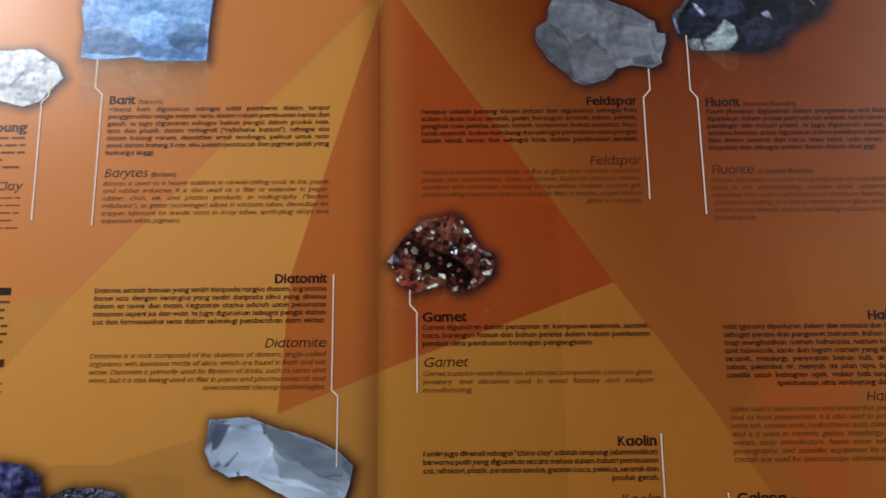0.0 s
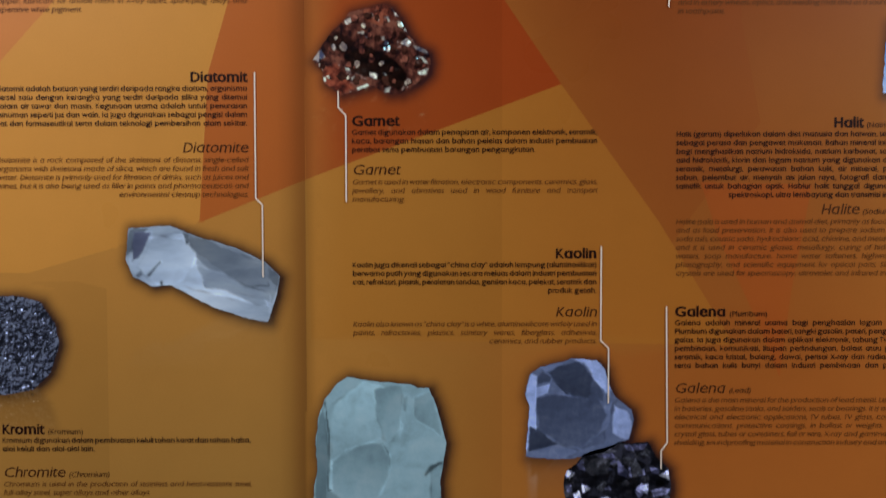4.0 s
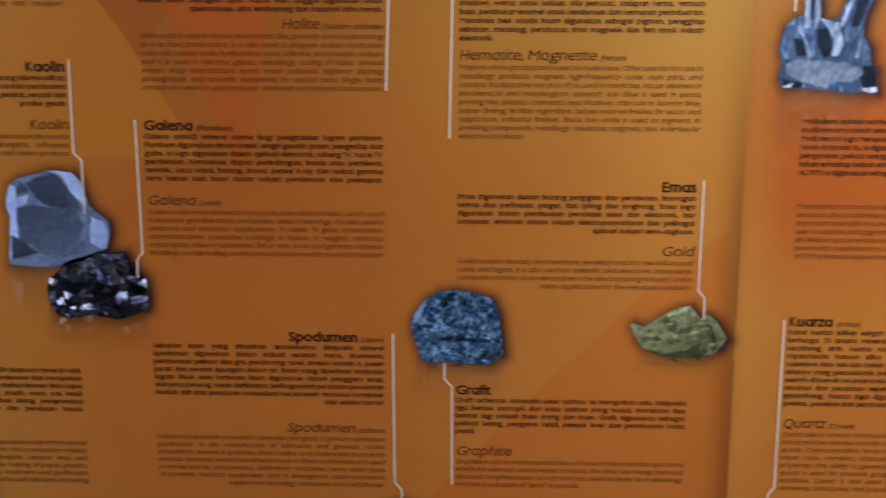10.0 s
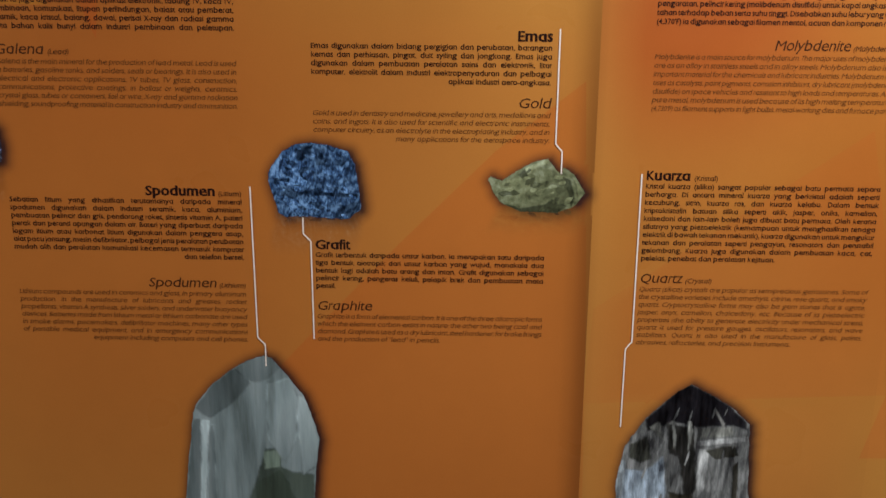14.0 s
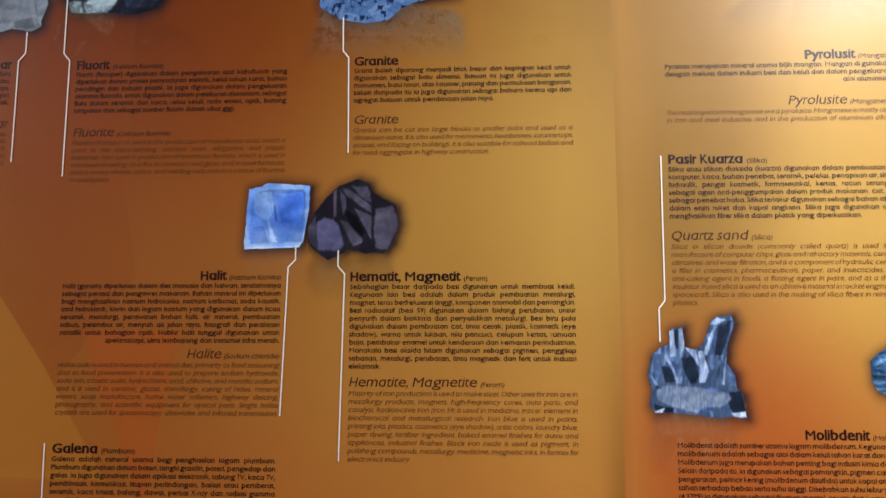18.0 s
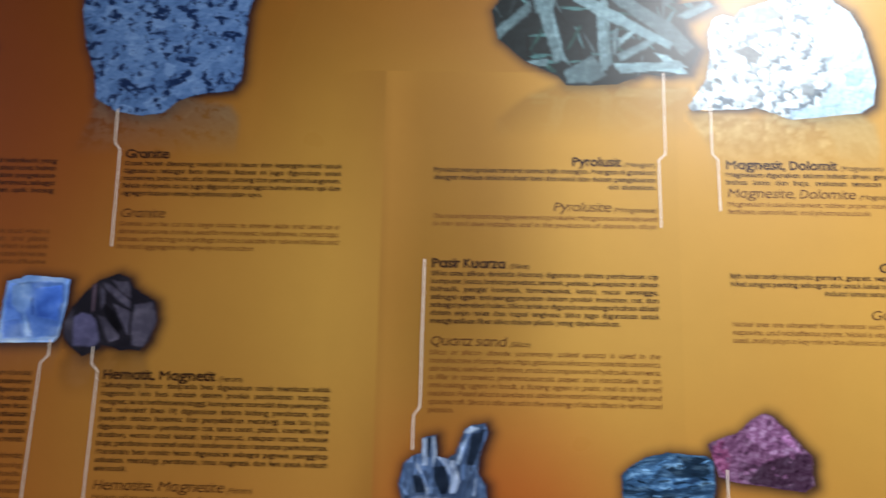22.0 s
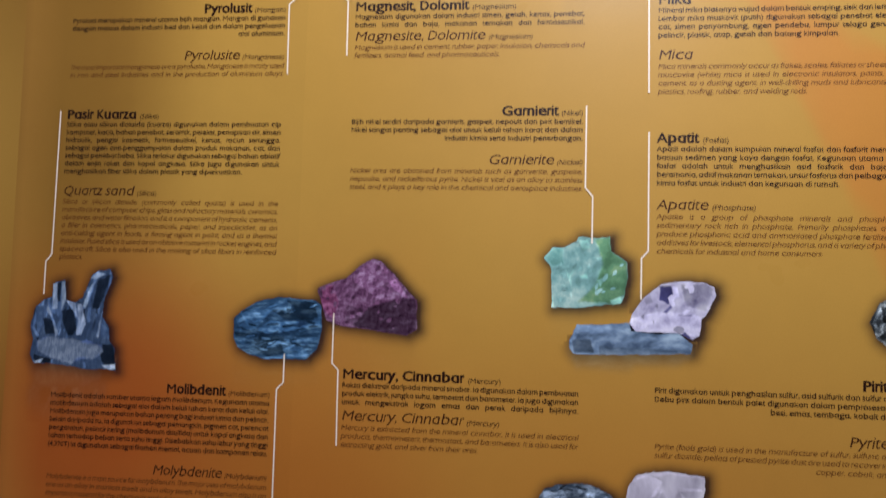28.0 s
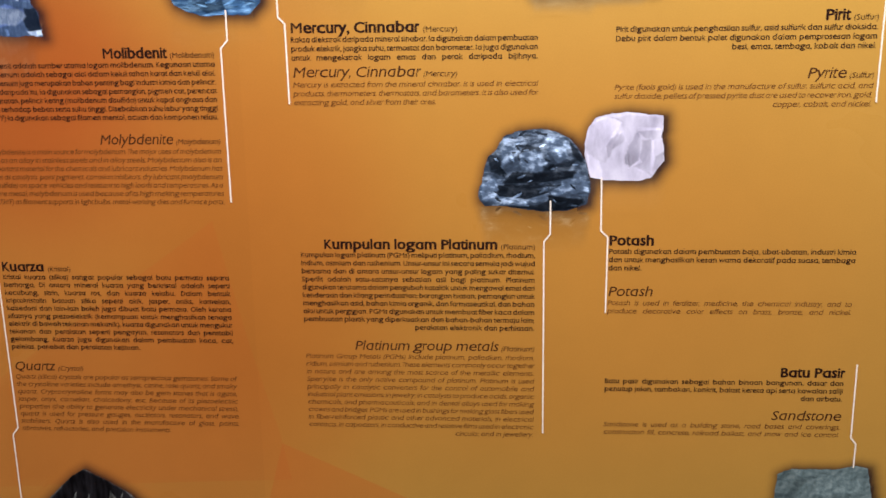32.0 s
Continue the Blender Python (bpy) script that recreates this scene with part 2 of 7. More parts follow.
def box(name, x0, x1, y0, y1, z0, z1, material, parent=None):
    v = [(x, y, z) for x in (x0, x1) for y in (y0, y1) for z in (z0, z1)]
    f = [(0, 1, 3, 2), (4, 6, 7, 5), (0, 4, 5, 1), (2, 3, 7, 6), (0, 2, 6, 4), (1, 5, 7, 3)]
    return part(name, mesh_of(name, v, f), material, parent)


# layers of ink in front of the board, from the wall outwards
Y_WASH, Y_TEXT, Y_SHADOW, Y_STONE, Y_FACE, Y_LINE = -0.00002, -0.00030, -0.00010, -0.00032, -0.00056, -0.00110


def rough_rim(points, step=0.004, jitter=0.0007, seed=0.0):
    """Walks round an outline in short uneven steps, as a broken stone edge runs."""
    out = []
    for (x0, z0), (x1, z1) in zip(points, points[1:] + points[:1]):
        n = max(1, round(math.hypot(x1 - x0, z1 - z0) / step))
        for i in range(n):
            x, z = x0 + (x1 - x0) * i / n, z0 + (z1 - z0) * i / n
            if i:
                d = noise.noise_vector((x * 160, z * 160, seed))
                x, z = x + jitter * 2 * d[0], z + jitter * 2 * d[1]
            out.append((x, z))
    return out


def reach_of(points, q):
    """For places q: the distance to an outline, and whether they lie inside it."""
    a = np.array(points)
    b = np.roll(a, -1, axis=0)
    ab, aq = b - a, q[:, None] - a[None]
    t = np.clip((aq * ab).sum(2) / np.maximum((ab * ab).sum(1), 1e-12), 0, 1)
    far = np.sqrt(((aq - t[..., None] * ab) ** 2).sum(2).min(1))
    up = (a[None, :, 1] > q[:, None, 1]) != (b[None, :, 1] > q[:, None, 1])
    cut = ab[:, 0] * (q[:, None, 1] - a[:, 1]) / np.where(ab[:, 1] == 0, 1e-9, ab[:, 1]) + a[:, 0]
    return far, (up & (q[:, None, 0] < cut)).sum(1) % 2 == 1


SHADOW_COLOUR, SHADOW_REACH = np.array((0.016, 0.008, 0.012)), 0.016


def shade_of(points, q):
    """How far the printed shadow round an outline covers places q: it fades outwards and lies a little down and to the right."""
    far, within = reach_of(points, q - np.array((0.0032, -0.0016)))
    return np.where(within, 0.92, 0.92 * np.clip(1 - far / SHADOW_REACH, 0, 1) ** 1.7)


PICTURED = []


def print_ground(q, origin, before):
    """The artwork's ink under the shadows of the pictures that were printed before."""
    g = np.array([ground(x + origin.x, z + origin.z) for x, z in q])
    for outline in PICTURED[:before]:
        w = q + np.array((origin.x, origin.z))
        if (w.min(0) < outline.max(0) + 0.02).all() and (w.max(0) > outline.min(0) - 0.02).all():
            g = g + shade_of(outline, w)[:, None] * (SHADOW_COLOUR - g)
    return g


def shaded_ground(points, q, origin, before):
    g = print_ground(q, origin, before)
    return g + shade_of(points, q)[:, None] * (SHADOW_COLOUR - g)


def grid_print(name, p, n, fades, keep, colours, y, material, parent):
    """The kept cells of a grid of places p as one printed patch."""
    keep, ids, faces = keep.reshape(n), np.arange(n[0] * n[1]).reshape(n), []
    for i in range(n[0] - 1):
        for j in range(n[1] - 1):
            if keep[i:i + 2, j:j + 2].any():
                faces.append((ids[i, j], ids[i + 1, j], ids[i + 1, j + 1], ids[i, j + 1]))
    used = sorted({k for f in faces for k in f})
    at = {k: m for m, k in enumerate(used)}
    me = mesh_of(name, [(p[k][0], y, p[k][1]) for k in used], [tuple(at[k] for k in f) for f in faces])
    me.attributes.new("fade", "FLOAT", "POINT").data.foreach_set("value", fades[used])
    inked(me, colours(p[used]))
    return part(name, me, material, parent)


def grid_over(lo, hi, step=0.0035):
    n = np.ceil((np.array(hi) - np.array(lo)) / step).astype(int) + 1
    gx, gz = np.meshgrid(lo[0] + step * np.arange(n[0]), lo[1] + step * np.arange(n[1]), indexing="ij")
    return np.stack([gx.ravel(), gz.ravel()], 1), n


def soft_shadow(points, y, material, parent):
    a, o = np.array(points), parent.location
    p, n = grid_over(a.min(0) - SHADOW_REACH - 0.004, a.max(0) + SHADOW_REACH + 0.004)
    far, within = reach_of(points, p)
    fades = shade_of(points, p)
    return grid_print("printed_shadow", p, n, fades, (fades > 0) & ~(within & (far > 0.008)), lambda q: print_ground(q, o, len(PICTURED) - 1), y, material, parent)


def mirrored_foot(points, low, deep, share, y, material, parent):
    """The stone's fading mirror image on the ground beneath it."""
    a = np.array(points)
    p, n = grid_over((a[:, 0].min() - 0.006, low - deep - 0.004), (a[:, 0].max() + 0.006, low + 0.02))
    own, covered = reach_of(points, p)

    def fade(q):
        far, within = reach_of([(x, 2 * low - z) for x, z in points], q)
        return np.clip(1 - (np.maximum(low - q[:, 1], 0) / deep) ** 1.5, 0, 1) * np.clip(np.where(within, 0.5 + far / 0.008, 0.5 - far / 0.008), 0, 1)

    def under(q):
        g = print_ground(q, parent.location, parent["order"])
        return g + (shade_of(points, q) * (1 - 0.6 * share * fade(q)))[:, None] * (SHADOW_COLOUR - g)

    fades = share * fade(p)
    return grid_print("mirrored_foot", p, n, fades, (fades > 0) & ~(covered & (own > 0.008)), under, y, material, parent)


# ---------------------------------------------------------------- the room
def room():
    tagged(box("floor", -4, 5, -5, 0.3, -0.1, 0, FLOOR_VINYL), "dark vinyl floor of the hall", "floor", kind="structure")
    tagged(box("ceiling", -4, 5, -5, 0.3, 2.7, 2.8, CEILING_PAINT), "white painted ceiling", "ceiling", kind="structure")
    tagged(box("wall_back", -4, 5, -5.2, -5.0, 0, 2.7, WALL_PAINT), "plain beige wall of the hall", "wall", kind="structure")
    tagged(box("wall_left", -4.2, -4, -5, 0.3, 0, 2.7, WALL_PAINT), "plain beige side wall", "wall", kind="structure")
    tagged(box("wall_right", 5, 5.2, -5, 0.3, 0, 2.7, WALL_PAINT), "plain beige side wall", "wall", kind="structure")
    tagged(box("wall_front", -4, 5, 0.03, 0.2, 0, 2.7, WALL_PAINT), "plain wall behind the printed board", "wall", kind="structure")


room()


def spotlight(place, aim):
    """A track spotlight: a can with a rim round its lens, held by a stem from the ceiling."""
    lamp = tagged(new("spotlight"), "round white spotlight hanging on a stem from the ceiling", "lamp", "ceiling spotlights")
    lamp.matrix_world = look(place, aim)
    n, prof = 40, [(0.176, 0.005), (0.190, -0.004), (0.196, 0.006), (0.190, 0.06), (0.150, 0.16), (0.06, 0.19), (0.0005, 0.192), (0.0005, 0.186), (0.055, 0.184), (0.144, 0.155), (0.182, 0.06)]
    verts, faces, k = [], [], len(prof)
    for i in range(n):
        a = 2 * math.pi * i / n
        verts += [(r * math.cos(a), r * math.sin(a), h) for r, h in prof]
    for i in range(n):
        for j in range(k):
            faces.append((i * k + j, i * k + (j + 1) % k, ((i + 1) % n) * k + (j + 1) % k, ((i + 1) % n) * k + j))
    part("can", mesh_of("can", verts, faces), LAMP_METAL, lamp)
    top = lamp.matrix_world.inverted() @ Vector((place[0], place[1] - 0.12, 2.698))
    low = Vector((0, 0, 0.15))
    way = (top - low).normalized()
    side = way.orthogonal().normalized()
    other = way.cross(side)
    verts, faces = [], []
    for end in (low, top):
        verts += [tuple(end + 0.012 * (math.cos(i * math.pi / 6) * side + math.sin(i * math.pi / 6) * other)) for i in range(12)]
    faces = [(i, (i + 1) % 12, 12 + (i + 1) % 12, 12 + i) for i in range(12)] + [tuple(range(12)), tuple(range(23, 11, -1))]
    part("stem", mesh_of("stem", verts, faces), LAMP_METAL, lamp)


for place, aim, wide, watts in LAMPS:
    spotlight(place, aim)

# ---------------------------------------------------------------- the board
BOARD = print_mat("board_print", (0.45, 0.18, 0.028))


def board_panel(name, x0, x1, label):
    """One sheet of the board, 12 mm thick with a softened front edge."""
    b, z0, z1 = 0.0012, 0.35, 2.35
    prof = [(0.012, 0.0), (b, 0.0), (b * 0.3, b * 0.3), (0.0, b)]
    verts, faces = [], []
    for y, inset in prof:
        verts += [(x0 + inset, y, z0 + inset), (x1 - inset, y, z0 + inset), (x1 - inset, y, z1 - inset), (x0 + inset, y, z1 - inset)]
    for k in range(len(prof) - 1):
        for i in range(4):
            j = (i + 1) % 4
            faces.append((k * 4 + i, k * 4 + j, (k + 1) * 4 + j, (k + 1) * 4 + i))
    n = len(prof) - 1
    faces += [(0, 3, 2, 1), tuple(n * 4 + i for i in range(4))]
    return tagged(part(name, mesh_of(name, verts, faces), BOARD), label, "display board", "board panels", "structure")


board = board_panel("display_board", -1.3, 3.0, "glossy amber and orange printed mineral display board on the wall")


FIELDS, SOFTNESS = [], []


def field(colour, share, *points, soft=0.0):
    """A tinted shape of the artwork. soft: how far inwards its edge melts away, in metres."""
    FIELDS.append((np.array(colour), share, points))
    SOFTNESS.append(soft)


# orange field at the upper left
field((0.55, 0.160, 0.045), 0.55, (-0.007, 1.902), (-0.371, 1.508), (-0.559, 1.492), (-0.681, 2.254), (-0.013, 2.242))
# pale amber wedge
field((0.60, 0.27, 0.05), 0.58, (-0.008, 1.894), (-0.071, 1.685), (-0.117, 1.530), (-0.128, 1.371), (-0.313, 1.317), (-0.532, 1.320), (-0.371, 1.508), (-0.192, 1.703))
# brown field
field((0.24, 0.048, 0.009), 0.28, (-0.007, 1.908), (0.099, 1.754), (0.260, 1.518), (0.364, 1.373), (0.380, 1.349), (0.473, 1.477), (0.451, 1.588), (0.459, 1.898), (0.481, 2.144), (-0.011, 2.153))
# amber wedge
field((0.42, 0.165, 0.022), 0.5, (0.260, 1.518), (0.013, 1.427), (-0.013, 1.417), (-0.009, 1.245), (0.448, 1.238), (0.364, 1.373))
# dark red wedge
field((0.30, 0.038, 0.007), 0.83, (-0.007, 1.908), (0.099, 1.754), (0.260, 1.518), (0.013, 1.427), (-0.013, 1.417), (-0.017, 1.837))
# orange red wedge
field((0.40, 0.070, 0.013), 0.68, (-0.008, 1.894), (-0.017, 1.837), (-0.013, 1.417), (-0.128, 1.371), (-0.117, 1.530), (-0.071, 1.685))
# red brown spike
field((0.4, 0.07, 0.012), 0.4, (0.410, 1.413), (0.529, 1.411), (0.508, 1.294), (0.497, 1.203), (0.472, 1.264), (0.429, 1.354))
# orange diagonal
field((0.46, 0.1, 0.015), 0.42, (1.032, 1.164), (0.936, 1.087), (0.828, 0.979), (0.735, 0.880), (0.673, 0.812), (0.630, 0.624), (1.053, 0.629), (1.044, 0.921))
# orange streak
field((0.40, 0.10, 0.016), 0.34, (0.882, 2.307), (1.026, 2.302), (0.945, 1.973), (0.902, 1.807), (0.882, 1.739), (0.887, 1.909), soft=0.05)
# red field at the lower right
field((0.44, 0.085, 0.016), 0.19, (1.351, 1.114), (1.384, 0.971), (1.414, 0.862), (1.425, 0.804), (1.048, 0.786), (1.053, 0.904))
# orange field low at the right
field((0.46, 0.1, 0.018), 0.35, (1.416, 0.850), (1.587, 0.771), (1.613, 0.727), (1.382, 0.721))
# orange ray
field((0.5, 0.130, 0.022), 0.36, (1.869, 1.751), (1.913, 1.750), (2.082, 1.657), (2.060, 1.403), (2.027, 1.402), (1.988, 1.495), soft=0.018)

# soft clouds of ink, some painting in the lamps' falloff: x, z, half width, half height, ink, share
CLOUDS = [
    (0.33, 2.05, 0.40, 0.72, (0.22, 0.032, 0.007), 0.85),
    (0.62, 1.95, 0.36, 0.55, (0.25, 0.070, 0.011), 0.80),
    (0.46, 1.98, 0.44, 0.50, (0.15, 0.030, 0.006), 0.70),
    (1.04, 2.06, 0.60, 0.52, (0.18, 0.080, 0.012), 0.75),
    (0.50, 1.00, 0.40, 0.50, (0.38, 0.104, 0.018), 0.60),
    (0.46, 1.58, 0.36, 0.50, (0.22, 0.050, 0.010), 0.55),
    (1.62, 1.05, 0.80, 0.42, (0.40, 0.130, 0.018), 0.50),
    (1.42, 1.08, 0.22, 0.34, (0.36, 0.100, 0.015), 0.42),
    (1.14, 1.28, 0.26, 0.26, (0.34, 0.060, 0.012), 0.75),
    (1.10, 1.68, 0.20, 0.48, (0.18, 0.082, 0.014), 0.78),
    (-0.40, 1.02, 0.50, 0.42, (0.30, 0.135, 0.025), 0.30),
]
# colour darkens up to these seams and folds from their left
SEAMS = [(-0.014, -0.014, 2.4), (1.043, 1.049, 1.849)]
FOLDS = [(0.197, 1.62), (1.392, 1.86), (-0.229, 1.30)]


def smooth(v, a, b):
    f = min(max((v - a) / (b - a), 0.0), 1.0)
    return f * f * (3 - 2 * f)


@functools.lru_cache(maxsize=None)
def bounds(points):
    return (*np.array(points).min(0).tolist(), *np.array(points).max(0).tolist())


def inside(points, x, z):
    x0, z0, x1, z1 = bounds(points)
    if not (x0 <= x <= x1 and z0 <= z <= z1):
        return False
    odd = False
    for (x0, z0), (x1, z1) in zip(points, points[1:] + points[:1]):
        if (z0 > z) != (z1 > z) and x < (x1 - x0) * (z - z0) / (z1 - z0) + x0:
            odd = not odd
    return odd


def seam_x(s, z):
    return s[0] + (s[1] - s[0]) * (s[2] - z) / 1.5


def ground(x, z, cx=None, cz=None):
    """The board's colour at (x, z): the artwork's ink, tone bands along seams and folds, and some falloff of light
    painted in; (cx, cz) says on which side of the artwork's sharp edges that counts.
    """
    cx, cz = (x, z) if cx is None else (cx, cz)
    right = cx > seam_x(SEAMS[1], cz) and cz < 1.849
    up = max(smooth(x, 0.45, 0.85) * smooth(z, 1.15, 1.55), max(smooth(z, 1.25, 1.6), smooth(x, 1.3, 1.6)) if right else 0.0)
    low = smooth(z, 0.9, 1.5)
    c = (1 - low) * np.array((0.45, 0.174, 0.034)) + low * np.array((0.46, 0.190, 0.036))
    c = c + (1 - smooth(x, 0.12, 0.34)) * np.array((-0.02, 0.014, 0.004))
    if cx < seam_x(SEAMS[0], cz):
        c = np.array((0.38, 0.208, 0.050)) + low * np.array((0.09, 0.004, -0.006))
    c = c + up * (np.array((0.415, 0.230, 0.045)) - c)
    for fx, fz, rx, rz, ink, share in CLOUDS:
        if abs(x - fx) > rx or abs(z - fz) > rz:
            continue
        d = math.hypot((x - fx) / rx, (z - fz) / rz)
        if d < 1 and not (right != (fx > 1.045)):
            c = c + share * (1 - smooth(d, 0.25, 1.0)) * (np.array(ink) - c)
    if not right and cx > seam_x(SEAMS[0], cz):
        deep = smooth(z, 1.62, 2.02) * (1 - smooth(x, 0.80, 1.10)) * smooth(x, -0.05, 0.30)
        half = smooth(x, 0.02, 0.26) * (1 - smooth(x, 0.84, 1.0)) * smooth(z, 0.95, 1.2)
        deep = deep + 0.5 * smooth(z, 1.68, 1.98) * smooth(x, 0.0, 0.12) * (1 - smooth(x, 0.38, 0.60))
        deep = deep * (1 - 0.65 * smooth(x, 0.36, 0.54))
        c = c * (1 - deep * np.array((0.40, 0.52, 0.60))) * (1 - half * np.array((0.12, 0.20, 0.22)))
    if not right:
        c = c * (1 - smooth(z, 1.80, 2.10) * smooth(x, 0.80, 1.0) * (1 - smooth(x, 1.15, 1.55)) * np.array((0.20, 0.40, 0.45)))
    # paints in part of the brightness this panel has only from the left
    if right:
        c = c * (1 + smooth(z, 1.28, 1.5) * (1 - smooth(x, 1.32, 1.5)) * np.array((0.10, 0.12, 0.14)))
    for (ink, share, points), soft in zip(FIELDS, SOFTNESS):
        if inside(points, cx, cz):
            if soft:
                share = share * smooth(reach_of(points, np.array([(x, z)]))[0][0], 0.0, soft)
            c = c + share * (ink - c)
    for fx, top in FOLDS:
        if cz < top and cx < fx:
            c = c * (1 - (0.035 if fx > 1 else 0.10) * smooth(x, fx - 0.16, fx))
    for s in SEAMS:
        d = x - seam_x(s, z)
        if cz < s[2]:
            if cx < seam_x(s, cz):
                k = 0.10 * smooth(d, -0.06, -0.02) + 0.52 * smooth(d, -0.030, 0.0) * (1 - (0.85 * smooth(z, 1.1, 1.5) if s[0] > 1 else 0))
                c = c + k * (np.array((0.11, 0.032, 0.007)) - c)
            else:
                # paler strip right of the seam, with a narrow darker edge
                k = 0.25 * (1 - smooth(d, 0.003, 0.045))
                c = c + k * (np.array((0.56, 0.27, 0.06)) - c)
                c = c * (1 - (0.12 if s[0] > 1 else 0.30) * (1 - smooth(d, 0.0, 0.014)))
    # darker below the right panel's top edge, fading down and to the right
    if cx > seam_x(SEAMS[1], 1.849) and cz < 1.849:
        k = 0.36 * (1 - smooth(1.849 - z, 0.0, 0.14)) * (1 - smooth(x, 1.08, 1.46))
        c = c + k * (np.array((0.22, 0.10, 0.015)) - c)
    return c


def ground_mat():
    """The artwork's ink, with the faint mottle and grain of a large print."""
    m, nt, bsdf = mat_base("ground_print")
    at = nt.nodes.new("ShaderNodeAttribute")
    at.attribute_name = "ground"
    nt.links.new(mottled(nt, at.outputs["Color"]), bsdf.inputs["Base Color"])
    laminate(nt, bsdf)
    return m


GROUND = ground_mat()


def inked(me, colours, domain="POINT"):
    at = me.color_attributes.new("ground", "FLOAT_COLOR", domain)
    at.data.foreach_set("color", np.hstack([np.array(colours), np.ones((len(colours), 1))]).astype(np.float32).ravel())


def artwork():
    """Cuts the board's face along the edges of the artwork and inks each piece."""
    pts, edges = [], []

    def chain(line, close=False):
        k = len(pts)
        pts.extend(Vector(p) for p in line)
        edges.extend((k + i, k + i + 1) for i in range(len(line) - 1))
        if close:
            edges.append((k + len(line) - 1, k))

    X0, X1, Z0, Z1 = -1.298, 2.998, 0.352, 2.348
    for _, _, points in FIELDS:
        chain([(min(max(x, X0), X1), min(max(z, Z0), Z1)) for x, z in points], True)
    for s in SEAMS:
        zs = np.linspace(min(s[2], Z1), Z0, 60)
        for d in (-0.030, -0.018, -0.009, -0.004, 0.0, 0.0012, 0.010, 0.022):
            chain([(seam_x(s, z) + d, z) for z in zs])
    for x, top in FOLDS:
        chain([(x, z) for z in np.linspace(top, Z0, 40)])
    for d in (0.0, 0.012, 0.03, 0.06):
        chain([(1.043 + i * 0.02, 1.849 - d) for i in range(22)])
    for x in np.linspace(X0, X1, 150):
        for z in np.linspace(Z0, Z1, 72):
            pts.append(Vector((x, z)))
    v, e, f, *_ = mathutils_cdt(pts, edges, [], 0, 1e-5)
    sets = {}
    for face in f:
        cx, cz = sum(v[i][0] for i in face) / 3, sum(v[i][1] for i in face) / 3
        key = (tuple(n for n, w in enumerate(FIELDS) if inside(w[2], cx, cz)), cx > seam_x(SEAMS[0], cz), cx > seam_x(SEAMS[1], cz))
        sets.setdefault(key, []).append((face, cx, cz))
    for key, faces in sets.items():
        verts, rows, colours = {}, [], []
        for face, cx, cz in faces:
            rows.append(tuple(verts.setdefault(i, len(verts)) for i in face))
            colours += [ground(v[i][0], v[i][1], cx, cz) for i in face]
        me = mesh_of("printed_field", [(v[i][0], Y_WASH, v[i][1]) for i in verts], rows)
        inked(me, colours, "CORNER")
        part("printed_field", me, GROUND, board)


artwork()


# ---------------------------------------------------------------- lettering
GLYPHS = {}
# how wide each letter of the board's geometric typeface runs, in hundredths of the height of its capitals
LETTER_WIDE = {c: int(w) / 100 for c, w in (pair.split(":") for pair in (
    "a:91 b:91 c:87 d:91 e:87 f:40 g:90 h:82 i:30 j:31 k:73 l:30 m:127 n:82 o:88 p:91 q:91 r:42 s:56 t:43 u:82 v:75 w:110 x:70 y:75 z:60 "
    "A:100 B:78 C:108 D:98 E:71 F:65 G:116 H:92 I:34 J:65 K:82 L:61 M:123 N:100 O:116 P:78 Q:116 R:80 S:69 T:57 U:88 V:95 W:126 X:87 Y:82 Z:66").split())}


